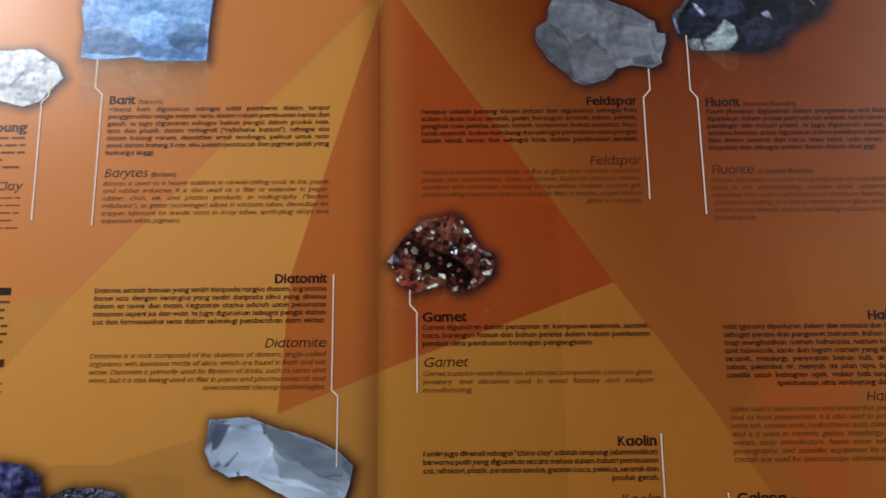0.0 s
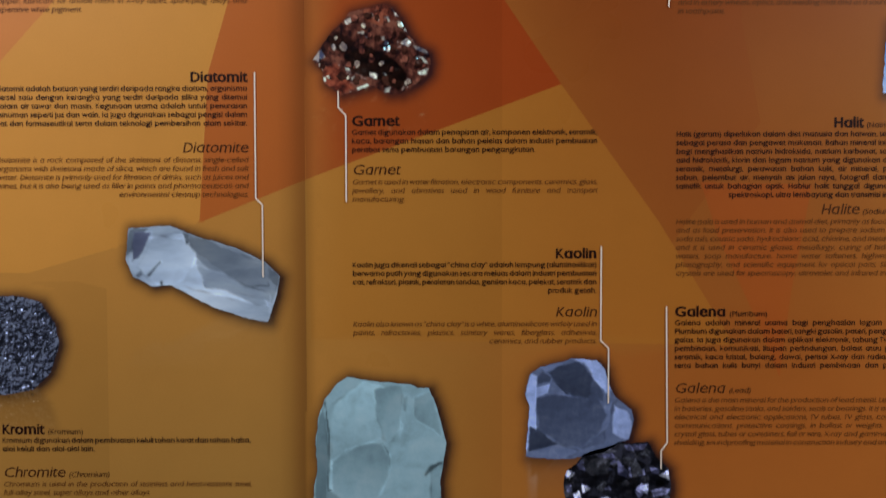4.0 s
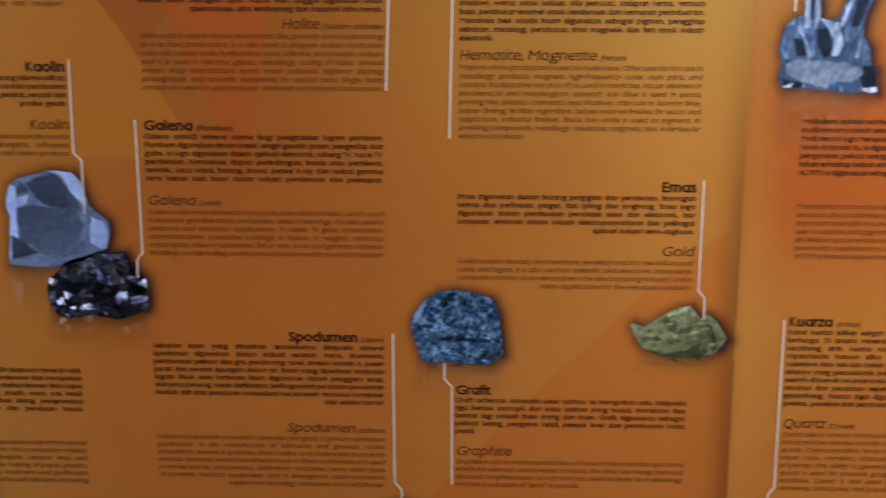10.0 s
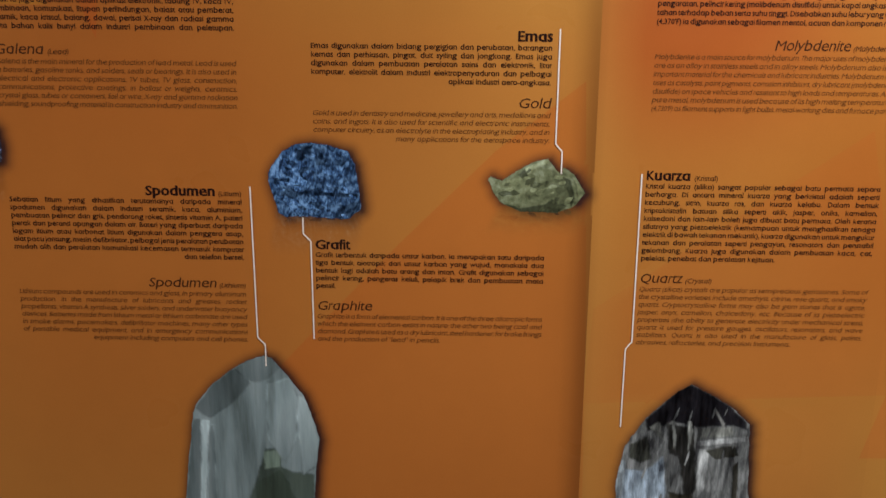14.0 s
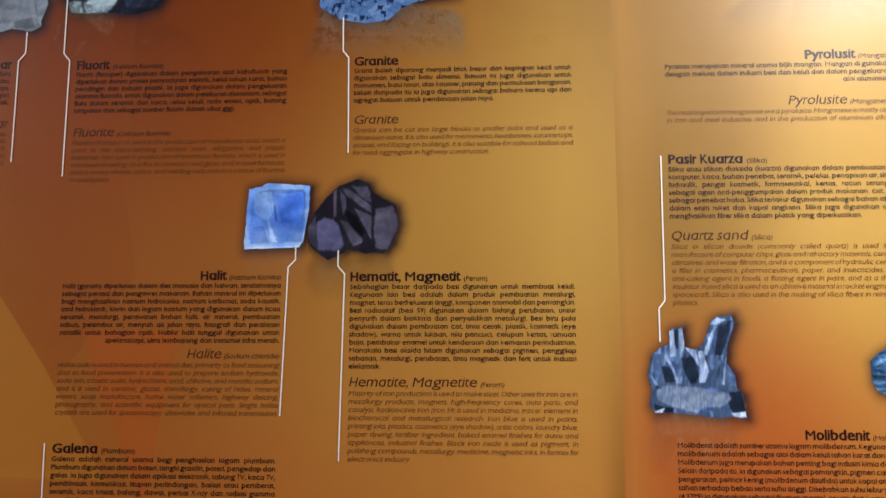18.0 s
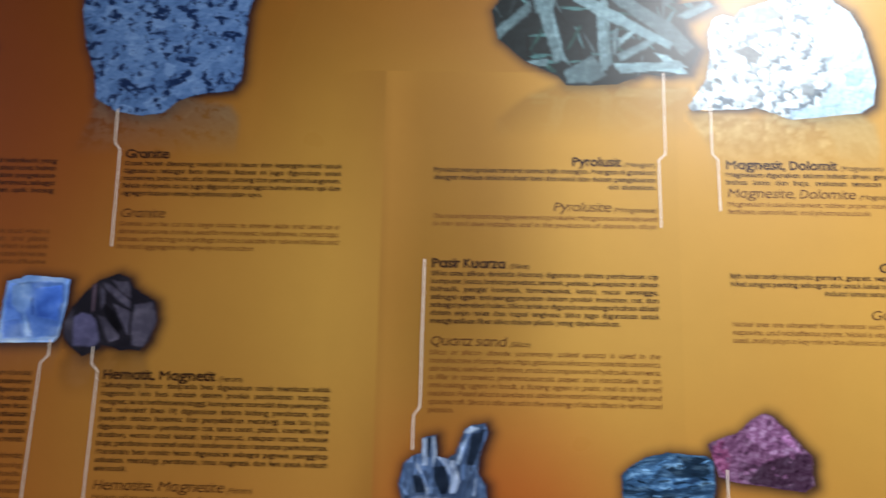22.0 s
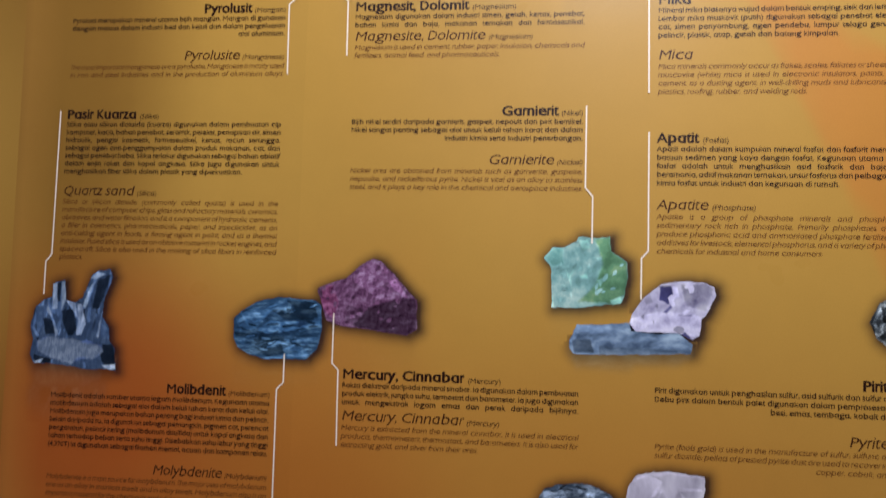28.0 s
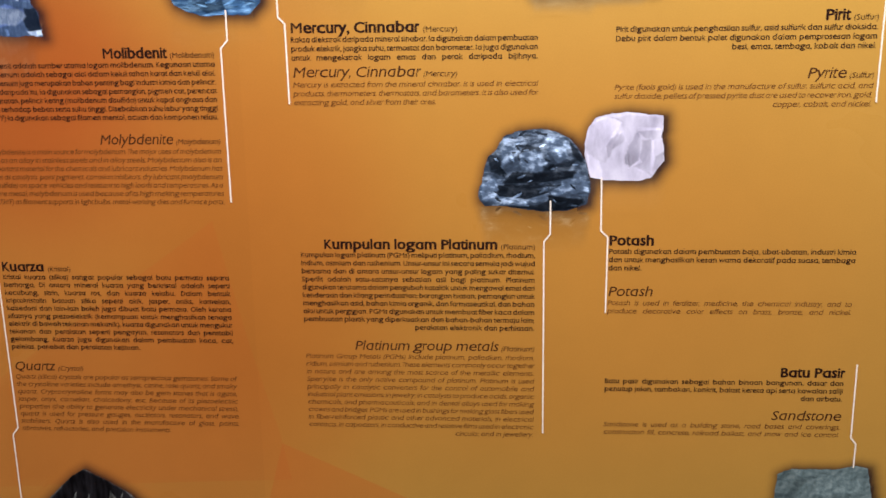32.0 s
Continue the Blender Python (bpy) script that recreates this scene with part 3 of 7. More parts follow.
def glyph(ch, weight):
    """Triangles and advance of one letter, cap height 1."""
    if (ch, weight) in GLYPHS:
        return GLYPHS[ch, weight]

    weight_now = [weight]

    def shaped(text):
        cu = bpy.data.curves.new("letter", "FONT")
        cu.body, cu.resolution_u, cu.offset = text, 2, weight_now[0]
        ob = bpy.data.objects.new("letter", cu)
        scene.collection.objects.link(ob)
        bpy.context.view_layer.update()
        me = bpy.data.meshes.new_from_object(ob.evaluated_get(bpy.context.evaluated_depsgraph_get()))
        v = np.zeros(len(me.vertices) * 3)
        me.vertices.foreach_get("co", v)
        f = [tuple(p.vertices) for p in me.polygons]
        bpy.data.objects.remove(ob)
        bpy.data.meshes.remove(me)
        bpy.data.curves.remove(cu)
        return v.reshape(-1, 3)[:, :2], f

    if "cap" not in GLYPHS:
        GLYPHS["cap"] = np.ptp(shaped("H")[0][:, 1])
        GLYPHS["bars"] = np.ptp(shaped("HH")[0][:, 0])
        weight_now[0] = 0.0
        GLYPHS["mid"], GLYPHS["tall"] = (shaped(c)[0][:, 1].max() / GLYPHS["cap"] for c in "xd")
        weight_now[0] = weight
    cap = GLYPHS["cap"]
    wide = np.ptp(shaped("H" + ch + "H")[0][:, 0]) - (GLYPHS["bars"] if not weight else np.ptp(shaped("HH")[0][:, 0]))
    if ch in "MWNVKAwvk":
        weight_now[0] = weight * (0.0 if ch == "M" else 0.35)
    # the typeface's a is a round bowl with a stem, as its d is without the ascender
    v, f = shaped("d" if ch == "a" else ch) if ch != " " else (np.zeros((0, 2)), [])
    v, adv = v / cap, wide / cap
    if ch == "a":
        adv = (np.ptp(shaped("HdH")[0][:, 0]) - np.ptp(shaped("HH")[0][:, 0])) / cap
    if ch.islower():
        low, top = GLYPHS["mid"], GLYPHS["tall"]
        y = v[:, 1]
        if ch == "a":
            y = np.minimum(y, low)
        v[:, 1] = np.where(y <= low, y * np.where(y > 0, 0.745 / low, 1.0), 0.745 + (y - low) * 0.275 / (top - low))
    if ch in LETTER_WIDE:
        v[:, 0] *= LETTER_WIDE[ch] / adv
        adv = LETTER_WIDE[ch]
    GLYPHS[ch, weight] = (v, f, adv)
    return GLYPHS[ch, weight]


class Ink:
    """Letters gathered into one mesh."""

    def __init__(self, weight=0.0, slant=0.0):
        self.v, self.f, self.starts, self.weight, self.slant = [], [], [], weight, slant

    def length(self, text, cap, squeeze):
        return sum(glyph(c, self.weight)[2] for c in text) * cap * squeeze

    def line(self, text, x, z, cap, squeeze=1.0, fill=None, right=False):
        words = text.split(" ")
        lens = [self.length(w, cap, squeeze) for w in words]
        gap = 0.36 * cap
        if fill:
            if sum(lens) + gap * 0.6 * (len(words) - 1) > fill:
                squeeze *= (fill - gap * 0.6 * (len(words) - 1)) / sum(lens)
                lens = [self.length(w, cap, squeeze) for w in words]
            gap = (fill - sum(lens)) / max(1, len(words) - 1)
        total = sum(lens) + gap * (len(words) - 1)
        x = x - total if right else x
        for w, n in zip(words, lens):
            at = x
            for c in w:
                v, f, adv = glyph(c, self.weight)
                self.starts.append((len(self.v), len(self.f)))
                for twice in range(2 if self.weight > 0.015 else 1):
                    k = len(self.v)
                    more = (twice - 0.5) * 0.05 if self.weight > 0.015 else 0.0
                    self.v += [(at + (p[0] * squeeze + self.slant * p[1] + more) * cap, Y_TEXT - 0.000006 * twice, z + p[1] * cap) for p in v]
                    self.f += [tuple(i + k for i in face) for face in f]
                at += adv * cap * squeeze
            x += n + gap
        return total

    def bar(self, x0, x1, z, high):
        k = len(self.v)
        self.v += [(x0, Y_TEXT, z), (x1, Y_TEXT, z), (x1, Y_TEXT, z + high), (x0, Y_TEXT, z + high)]
        self.f.append((k, k + 1, k + 2, k + 3))

    def bars(self, x0, x1, z, high, rng):
        """A line of writing too faint to read: word-long bars."""
        x = x0
        while x < x1 - 0.006:
            w = min(rng.uniform(0.008, 0.026), x1 - x)
            self.bar(x, x + w, z, high)
            x += w + 0.0028

    def made(self, name, material, parent, label=""):
        return part(name, mesh_of(name, self.v, self.f), material, parent, label)


SQUEEZE = 1.0
PITCH, CAP_HEAD, CAP_BODY, CAP_NOTE = 0.00925, 0.0111, 0.0057, 0.0058


def leader(points, parent, width=0.0016):
    """The thin white line with a small step that ties a caption to its picture."""
    verts, faces = [], []
    pts = [Vector((x, z)) for x, z in points]
    for i, p in enumerate(pts):
        a = (p - pts[i - 1]).normalized() if i else (pts[1] - p).normalized()
        b = (pts[i + 1] - p).normalized() if i < len(pts) - 1 else a
        n = Vector((-(a.y + b.y), a.x + b.x)).normalized()
        s = width / 2 / max(0.5, n.dot(Vector((-a.y, a.x))))
        verts += [(p.x + n.x * s, Y_LINE, p.y + n.y * s), (p.x - n.x * s, Y_LINE, p.y - n.y * s)]
    for i in range(len(pts) - 1):
        faces.append((2 * i, 2 * i + 1, 2 * i + 3, 2 * i + 2))
    return part("leader_line", mesh_of("leader_line", verts, faces), LINE_WHITE, parent, "thin white line")


TIGHT = {"Molibdenit": 0.91, "Molibdenum": 0.91, "Molybdenite": 0.89, "Molybdenum": 0.89}


def caption(side, x0, x1, z, head, note, lines, head2, note2, lines2, line_points=(), z2=None):
    """A caption in two languages: bold heading and text, then the same in light italics."""
    about = "about " + head.lower().replace(",", " and") if isinstance(head, str) else "in letters too faint to read"
    ob = tagged(new("caption"), "printed two-language caption %s" % about, "caption", "captions on the board")
    ob.location = (x0, 0, z)
    back = Matrix.Translation((-x0, 0, -z))

    def held(o):
        o.data.transform(back)
        return o

    right, wide = side == "R", x1 - x0
    end = x1 if right else x0
    rng = random.Random(str(head))

    def spelled(writing, nick, ink):
        """Each letter of a heading as a part of its own; a remark in small type stays one."""
        if nick.endswith("remark") or not writing.starts:
            held(writing.made(nick, ink, ob))
            return
        marks = writing.starts + [(len(writing.v), len(writing.f))]
        for (v0, f0), (v1, f1) in zip(marks, marks[1:]):
            if f1 > f0:
                held(part(nick + "_letter", mesh_of(nick + "_letter", writing.v[v0:v1], [tuple(i - v0 for i in f) for f in writing.f[f0:f1]]), ink, ob))

    def heading(text, remark, zz, ink, slant, weight, nick):
        h = Ink(weight, slant)
        if not isinstance(text, str):
            h.bar(end - text * wide, end, zz, CAP_HEAD * 0.8)
        elif right:
            back_off = 0.0
            if remark:
                n = Ink(0.004 if weight else 0.0, slant)
                back_off = n.line("(" + remark + ")", end, zz, CAP_NOTE, TIGHT.get(remark, 1.0), right=True) + 0.003
                spelled(n, nick + "_remark", ink)
            h.line(text, end - back_off, zz, CAP_HEAD, TIGHT.get(text, 1.0), right=True)
        else:
            w = h.line(text, end, zz, CAP_HEAD, 1.0)
            if remark:
                n = Ink(0.004 if weight else 0.0, slant)
                n.line("(" + remark + ")", end + w + 0.0038, zz, CAP_NOTE, 1.0)
                spelled(n, nick + "_remark", ink)
        spelled(h, nick, ink)

    def body(rows, zz, ink, slant, weight, cap, nick):
        t = Ink(weight, slant)
        for i, row in enumerate(rows):
            last = i == len(rows) - 1
            zi = zz - i * PITCH
            if isinstance(row, float):
                t.bars(x1 - row * wide if (right and last) else x0, x1 if (right and last) else x0 + row * wide, zi, cap * (0.5 if weight else 0.36), rng)
            elif last and t.length(row, cap, SQUEEZE) < wide * 0.86:
                t.line(row, end, zi, cap, SQUEEZE, right=right)
            else:
                t.line(row, x0, zi, cap, SQUEEZE, fill=wide)
        held(t.made(nick, (INK_LIGHT if weight else INK_FAINT) if isinstance(rows[0], float) else ink, ob))
        return zz - (len(rows) - 1) * PITCH

    heading(head, note, z, INK_BOLD, 0.0, 0.017, "heading")
    low = body(lines, z - 0.0095, INK_BOLD, 0.0, 0.0145, CAP_BODY, "paragraph")
    z2 = z2 or low - 0.0275
    heading(head2, note2, z2, INK_ITALIC, 0.2, 0.0, "italic_heading")
    body(lines2, z2 - 0.0105, INK_LIGHT, 0.2, 0.0, CAP_BODY, "italic_paragraph")
    if line_points:
        held(leader(line_points, ob))
    return ob


INK_ITALIC = print_mat("ink_italic", (0.060, 0.020, 0.008), 0.1)
COLUMNS = {"A": (-0.345, -0.075), "B": (0.036, 0.299), "C": (0.383, 0.649), "D": (0.731, 0.994), "E": (1.104, 1.366), "F": (1.448, 1.707), "G": (1.786, 2.048), "Z": (-0.706, -0.442)}

# ---------------------------------------------------------------- the captions
# where the second heading stands
ITALIC_AT = {'Barytes': 1.652, 'Feldspar': 1.662, 'Fluorite': 1.649, 'Diatomite': 1.446, 'Garnet': 1.422, 'Kaolin': 1.269, 'Halite': 1.379, 'Galena': 1.186, 'Chromite': 1.095, 'Calchopyrite, Bornite, Chalcocite': 0.912, 'Limestone': 0.913, 'Granite': 1.66, 'Hematite, Magnetite': 1.347, 'Spodumen': 0.923, 'Gold': 1.134, 'Graphite': 0.898, 'Quartz': 0.937, 'Molybdenite': 1.199, 'Pyrolusite': 1.676, 'Quartz sand': 1.516, 'Magnesite, Dolomite': 1.696, 'Mica': 1.671, 'Garnierite': 1.555, 'Apatite': 1.507, 'Mercury, Cinnabar': 1.269, 'Platinum group metals': 0.966, 'Potash': 1.031, 'Sandstone': 0.888, 'Pyrite': 1.264}


def printed(side, col, z, head, note, rows, head2, note2, rows2, line):
    caption(side, *COLUMNS[col], z, head, note, rows, head2, note2, rows2, line, ITALIC_AT.get(head2))


printed("R", "Z", 1.711, "Lempung", "", [1.0, 1.0, 1.0, 0.9, 0.5], "Clay", "", [1.0, 1.0, 1.0, 1.0, 0.6], [(-0.419, 1.780), (-0.419, 1.757), (-0.427, 1.749), (-0.426, 1.600)])
printed("R", "Z", 1.510, 0.4, "", [1.0, 1.0, 1.0, 1.0, 1.0, 0.8], 0.3, "", [1.0, 1.0, 1.0, 0.9, 0.7], [])
printed("L", "A", 1.745, "Barit", "Barium", ["Mineral barit digunakan sebagai aditif pemberat dalam lumpur", "penggerudian telaga minyak serta dalam industri pembuatan kertas dan", "getah. Ia juga digunakan sebagai bahan pengisi dalam produk kain,", "tinta dan plastik; dalam radiografi (\"milkshake barium\"), sebagai aloi", "dalam balang vakum, deoxidizer untuk tembaga, pelincir untuk rotor", "anod dalam balang X-ray, aloi palam pencucuh dan pigmen putih yang", "berharga tinggi."],
     "Barytes", "Barium", ["Barytes is used as a heavy additive in oil-well-drilling mud, in the paper", "and rubber industries. It is also used as a filler or extender in paper,", "rubber, cloth, ink, and plastics products, in radiography (\"barium", "milkshake\"), as getter (scavenger) alloys in vacuum tubes, deoxidizer for", "copper, lubricant for anode rotors in X-ray tubes, spark-plug alloys and", "expensive white pigment."],
     [(-0.363, 1.805), (-0.363, 1.767), (-0.354, 1.758), (-0.354, 1.593)])
printed("R", "B", 1.738, "Feldspar", "", ["Feldspar adalah penting dalam industri dan digunakan sebagai fluks", "dalam industri kaca, seramik, poleri, barangan enamel, sabun, pelelas,", "pengikat roda pelelas, simen, konkrit, komponen bahan penebat, baja,", "kersik ayam itik, bahan bumbung dan sebagai pemsaizan (atau pengisi)", "dalam tekstil, kertas dan sebagai licau dalam pembuatan seramik."],
     "Feldspar", "", ["Feldspar is important industrially as flux in glass and ceramic industries,", "pottery and enamelware, soaps, abrasives, bond for abrasive wheels,", "cements and concretes, insulating compositions, fertilizer, poultry grit,", "tarred roofing materials, and as a sizing (or filler) in textiles, paper and as", "glaze in ceramics."], [(0.3165, 1.785), (0.3165, 1.757), (0.308, 1.747), (0.308, 1.618)])
printed("L", "C", 1.735, "Fluorit", "Kalsium fluorida", ["Fluorit (fluospar) digunakan dalam pengeluaran asid hidrofluorik yang", "diperlukan dalam proses penyaduran elektrik, keluli tahan karat, bahan", "pendingin dan industri plastik. Ia juga digunakan dalam pengeluaran", "alumina fluorida, untuk digunakan dalam peleburan aluminium, sebagai", "fluks dalam seramik dan kaca, relau keluli, roda emeri, optik, batang", "kimpalan dan sebagai sumber fluorin dalam ubat gigi."],
     "Fluorite", "Calcium fluoride", ["Fluorite (fluorspar) is used in the production of hydrofluoric acid, which is", "used in the electroplating, stainless steel, refrigerant, and plastic", "industries. Also used in production of aluminum fluoride, which is used in", "aluminum smelting, as a flux in ceramics and glass, and in steel furnaces,", "and in emery wheels, optics, and welding rods and as a source of fluorine", "in toothpaste."],
     [(0.366, 1.829), (0.366, 1.756), (0.374, 1.746), (0.374, 1.599)])
printed("R", "A", 1.521, "Diatomit", "", ["Diatomit adalah batuan yang terdiri daripada rangka diatom, organisma", "bersel satu dengan kerangka yang terdiri daripada silika yang ditemui", "dalam air tawar dan masin. Kegunaan utama adalah untuk penurasan", "minuman seperti jus dan wain. Ia juga digunakan sebagai pengisi dalam", "cat dan farmaseutikal serta dalam teknologi pembersihan alam sekitar."],
     "Diatomite", "", ["Diatomite is a rock composed of the skeletons of diatoms, single-celled", "organisms with skeletons made of silica, which are found in fresh and salt", "water. Diatomite is primarily used for filtration of drinks, such as juices and", "wines, but it is also being used as filler in paints and pharmaceuticals and", "environmental cleanup technologies."],
     [(-0.067, 1.531), (-0.067, 1.397), (-0.060, 1.390), (-0.060, 1.312)])
printed("L", "B", 1.474, "Garnet", "", ["Garnet digunakan dalam penapisan air, komponen elektronik, seramik,", "kaca, barangan hiasan dan bahan pelelas dalam industri pembuatan", "perabot serta pembuatan barangan pengangkutan."],
     "Garnet", "", ["Garnet is used in water filtration, electronic components, ceramics, glass,", "jewellery, and abrasives used in wood furniture and transport", "manufacturing."], [(0.022, 1.511), (0.022, 1.494), (0.030, 1.485), (0.030, 1.393)])
printed("R", "B", 1.332, "Kaolin", "", ["Kaolin juga dikenali sebagai \"china clay\" adalah lempung (aluminosilikat)", "berwarna putih yang digunakan secara meluas dalam industri pembuatan", "cat, refraktori, plastik, peralatan tandas, gentian kaca, pelekat, seramik dan", "produk getah."],
     "Kaolin", "", ["Kaolin also known as \"china clay\" is a white, aluminosilicate widely used in", "paints, refractories, plastics, sanitary wares, fiberglass, adhesives,", "ceramics, and rubber products."], [(0.3035, 1.345), (0.3035, 1.243), (0.312, 1.235), (0.312, 1.175)])
printed("R", "C", 1.4715, "Halit", "Natrium klorida", ["Halit (garam) diperlukan dalam diet manusia dan haiwan, terutamanya", "sebagai perasa dan pengawet makanan. Bahan mineral ini diperlukan", "bagi menghasilkan natrium hidroksida, natrium karbonat, soda kaustik,", "asid hidroklorik, klorin dan logam natrium yang digunakan dalam licau", "seramik, metalurgi, perawatan bahan kulit, air mineral, pembuatan", "sabun, pelembut air, menyah ais jalan raya, fotografi dan peralatan", "saintifik untuk bahagian optik. Hablur halit tunggal digunakan untuk", "spektroskopi, ultra lembayung dan transmisi infra merah."],
     "Halite", "Sodium chloride", ["Halite (salt) is used in human and animal diet, primarily as food seasoning", "and as food preservation. It is also used to prepare sodium hydroxide,", "soda ash, caustic soda, hydrochloric acid, chlorine, and metallic sodium,", "and it is used in ceramic glazes, metallurgy, curing of hides, mineral", "waters, soap manufacture, home water softeners, highway deicing,", "photography, and scientific equipment for optical parts. Single halite", "crystals are used for spectroscopy, ultraviolet and infrared transmission."],
     [(0.6655, 1.513), (0.6655, 1.495), (0.657, 1.486), (0.652, 1.313)])
printed("L", "C", 1.269, "Galena", "Plumbum", ["Galena adalah mineral utama bagi penghasilan logam plumbum.", "Plumbum digunakan dalam bateri, tangki gasolin, pateri, pengedap dan", "galas. Ia juga digunakan dalam aplikasi elektronik, tabung TV, kaca TV,", "pembinaan, komunikasi, litupan perlindungan, balast atau pemberat,", "seramik, kaca kristal, balang, dawai, perisai X-ray dan radiasi gamma", "serta bahan kalis bunyi dalam industri pembinaan dan peletupan."],
     "Galena", "Lead", ["Galena is the main mineral for the production of lead metal. Lead is used", "in batteries, gasoline tanks, and solders, seals or bearings. It is also used in", "electrical and electronic applications, TV tubes, TV glass, construction,", "communications, protective coatings, in ballast or weights, ceramics,", "crystal glass, tubes or containers, foil or wire, X-ray and gamma radiation", "shielding, soundproofing material in construction industry and ammunition."],
     [(0.374, 1.280), (0.376, 1.132), (0.3695, 1.123), (0.3695, 1.103)])
printed("L", "A", 1.142, "Kromit", "Kromium", ["Kromium digunakan dalam pembuatan keluli tahan karat dan tahan haba,", "aloi keluli dan aloi-aloi lain."],
     "Chromite", "Chromium", ["Chromium is used in the production of stainless and heat-resistant steel,", "full-alloy steel, super alloys and other alloys."], [])
printed("L", "A", 0.9985, "Kalkopirit, Bornit, Kalkokit", "Tembaga", ["Tembaga juga boleh wujud sebagai logam jati. Tembaga digunakan", "untuk pembuatan kabel elektrik dan wayar, suis, pemasangan paip,", "pemanas pembinaan bangunan, peralatan industri kimia dan", "farmaseutikal, aloi (loyang, gangsa dan aloi baru dengan 3% berilium", "yang sangat tahan getaran), acuan aloi, saduran dan lapisan pelindung", "untuk nikel, kromium, zink dan peralatan memasak."],
     "Calchopyrite, Bornite, Chalcocite", "Copper", ["Main minerals to extract copper metal are chalcopyrite, bornite, and", "chalcocite. Copper metal can also exist in the form of native copper.", "Copper is used in electric cables and wires, switches, plumbing, heating,", "roofing and building construction, chemical and pharmaceutical", "machinery, alloys (brass, bronze, and a new alloy with 3% beryllium that is", "particularly vibration resistant), alloy castings, electroplated protective", "coatings and undercoats for nickel, chromium, zinc, and cooking utensils."], [])
printed("L", "B", 0.9995, "Batu Kapur", "Kalsium karbonat", ["Batu kapur adalah batuan sedimen yang terdiri daripada mineral kalsit.", "Batu kapur adalah penting dalam industri pembinaan dan merupakan", "bahan utama bagi agregat, simen, kapur, dan bahan binaan. Batu kapur", "juga digunakan dalam pembuatan kertas, plastik, kaca, cat, keluli,", "permaidani, perawatan air dan pembersihan kilang, pemprosesan", "pelbagai bahan makanan, ubat-ubatan dan peralatan rumah."],
     "Limestone", "Calcium carbonate", ["Limestone is a sedimentary rock which is composed mostly of the mineral", "calcite. Limestone is a basic building block for the construction industry", "and the chief materials from which aggregate, cement, lime, and", "building stone are made. It is required in the making of paper, plastics,", "glass, paint, steel, carpets, is used in water treatment and purification", "plants, in the processing of various foods and household items (including", "medicines)."],
     [(0.021, 1.051), (0.021, 1.019), (0.0285, 1.011), (0.0285, 0.846)])
printed("L", "D", 1.7335, "Granite", "", ["Granit boleh dipotong menjadi blok besar dan kepingan kecil untuk", "digunakan sebagai batu dimensi. Batuan ini juga digunakan untuk", "monumen, batu nisan, alas kaunter, patung dan permukaan bangunan.", "Selain daripada itu ia juga digunakan sebagai bahara kereta api dan", "agregat batuan untuk pembinaan jalan raya."],
     "Granite", "", ["Granite can be cut into large blocks to smaller slabs and used as a", "dimension stone. It is also used for monuments, headstones, countertops,", "statues, and facing on buildings. It is also suitable for railroad ballast and", "for road aggregate in highway construction."], [(0.717, 1.795), (0.7175, 1.752), (0.7245, 1.744), (0.726, 1.624)])
printed("L", "D", 1.4695, "Hematit, Magnetit", "Ferum", ["Sebahagian besar daripada besi digunakan untuk membuat keluli.", "Kegunaan lain besi adalah dalam produk pembuatan metalurgi,", "magnet, teras berfrekuensi tinggi, komponen otomobil dan pemangkin.", "Besi radioaktif (besi 59) digunakan dalam bidang perubatan, unsur", "penyurih dalam biokimia dan penyelidikan metalurgi. Besi biru pula", "digunakan dalam pembuatan cat, tinta cetak, plastik, kosmetik (eye", "shadow), warna untuk lukisan, nila pencuci, celupan kertas, ramuan", "baja, pembakar enamel untuk kenderaan dan kemasan perindustrian.", "Manakala besi oksida hitam digunakan sebagai pigmen, penggilap", "sebatian, metalurgi, perubatan, tinta magnetik dan ferit untuk industri", "elektronik."],
     "Hematite, Magnetite", "Ferum", ["Majority of iron production is used to make steel. Other uses for iron are in", "metallurgy products, magnets, high-frequency cores, auto parts, and", "catalyst. Radioactive iron (iron 59) is used in medicine, tracer element in", "biochemical and metallurgical research. Iron blue is used in paints,", "printing inks, plastics, cosmetics (eye shadow), artist colors, laundry blue,", "paper dyeing, fertilizer ingredient, baked enamel finishes for autos and", "appliances, industrial finishes. Black iron oxide is used as pigment, in", "polishing compounds, metallurgy, medicine, magnetic inks, in ferrites for", "electronics industry."],
     [(0.7165, 1.506), (0.7165, 1.487), (0.7245, 1.478), (0.7215, 1.262)])
printed("R", "C", 1.031, "Spodumen", "Litium", ["Sebatian litium yang dihasilkan terutamanya daripada mineral", "spodumen digunakan dalam industri seramik, kaca, aluminium,", "pembuatan pelincir dan gris, pendorong roket, sintesis vitamin A, pateri", "perak dan peranti apungan dalam air. Bateri yang diperbuat daripada", "logam litium atau karbonat litium digunakan dalam penggera asap,", "alat pacu jantung, mesin defibrilator, pelbagai jenis peralatan perubatan", "mudah alih dan peralatan komunikasi kecemasan termasuk komputer", "dan telefon bersel."],
     "Spodumen", "Lithium", ["Lithium compounds are used in ceramics and glass, in primary aluminum", "production, in the manufacture of lubricants and greases, rocket", "propellants, vitamin A synthesis, silver solders, and underwater buoyancy", "devices. Batteries made from lithium metal or lithium carbonate are used", "in smoke alarms, pacemakers, defibrillator machines, many other types", "of portable medical equipment, and in emergency communications", "equipment including computers and cell phones."],
     [(0.659, 1.042), (0.661, 0.863), (0.6695, 0.854), (0.6695, 0.827)])
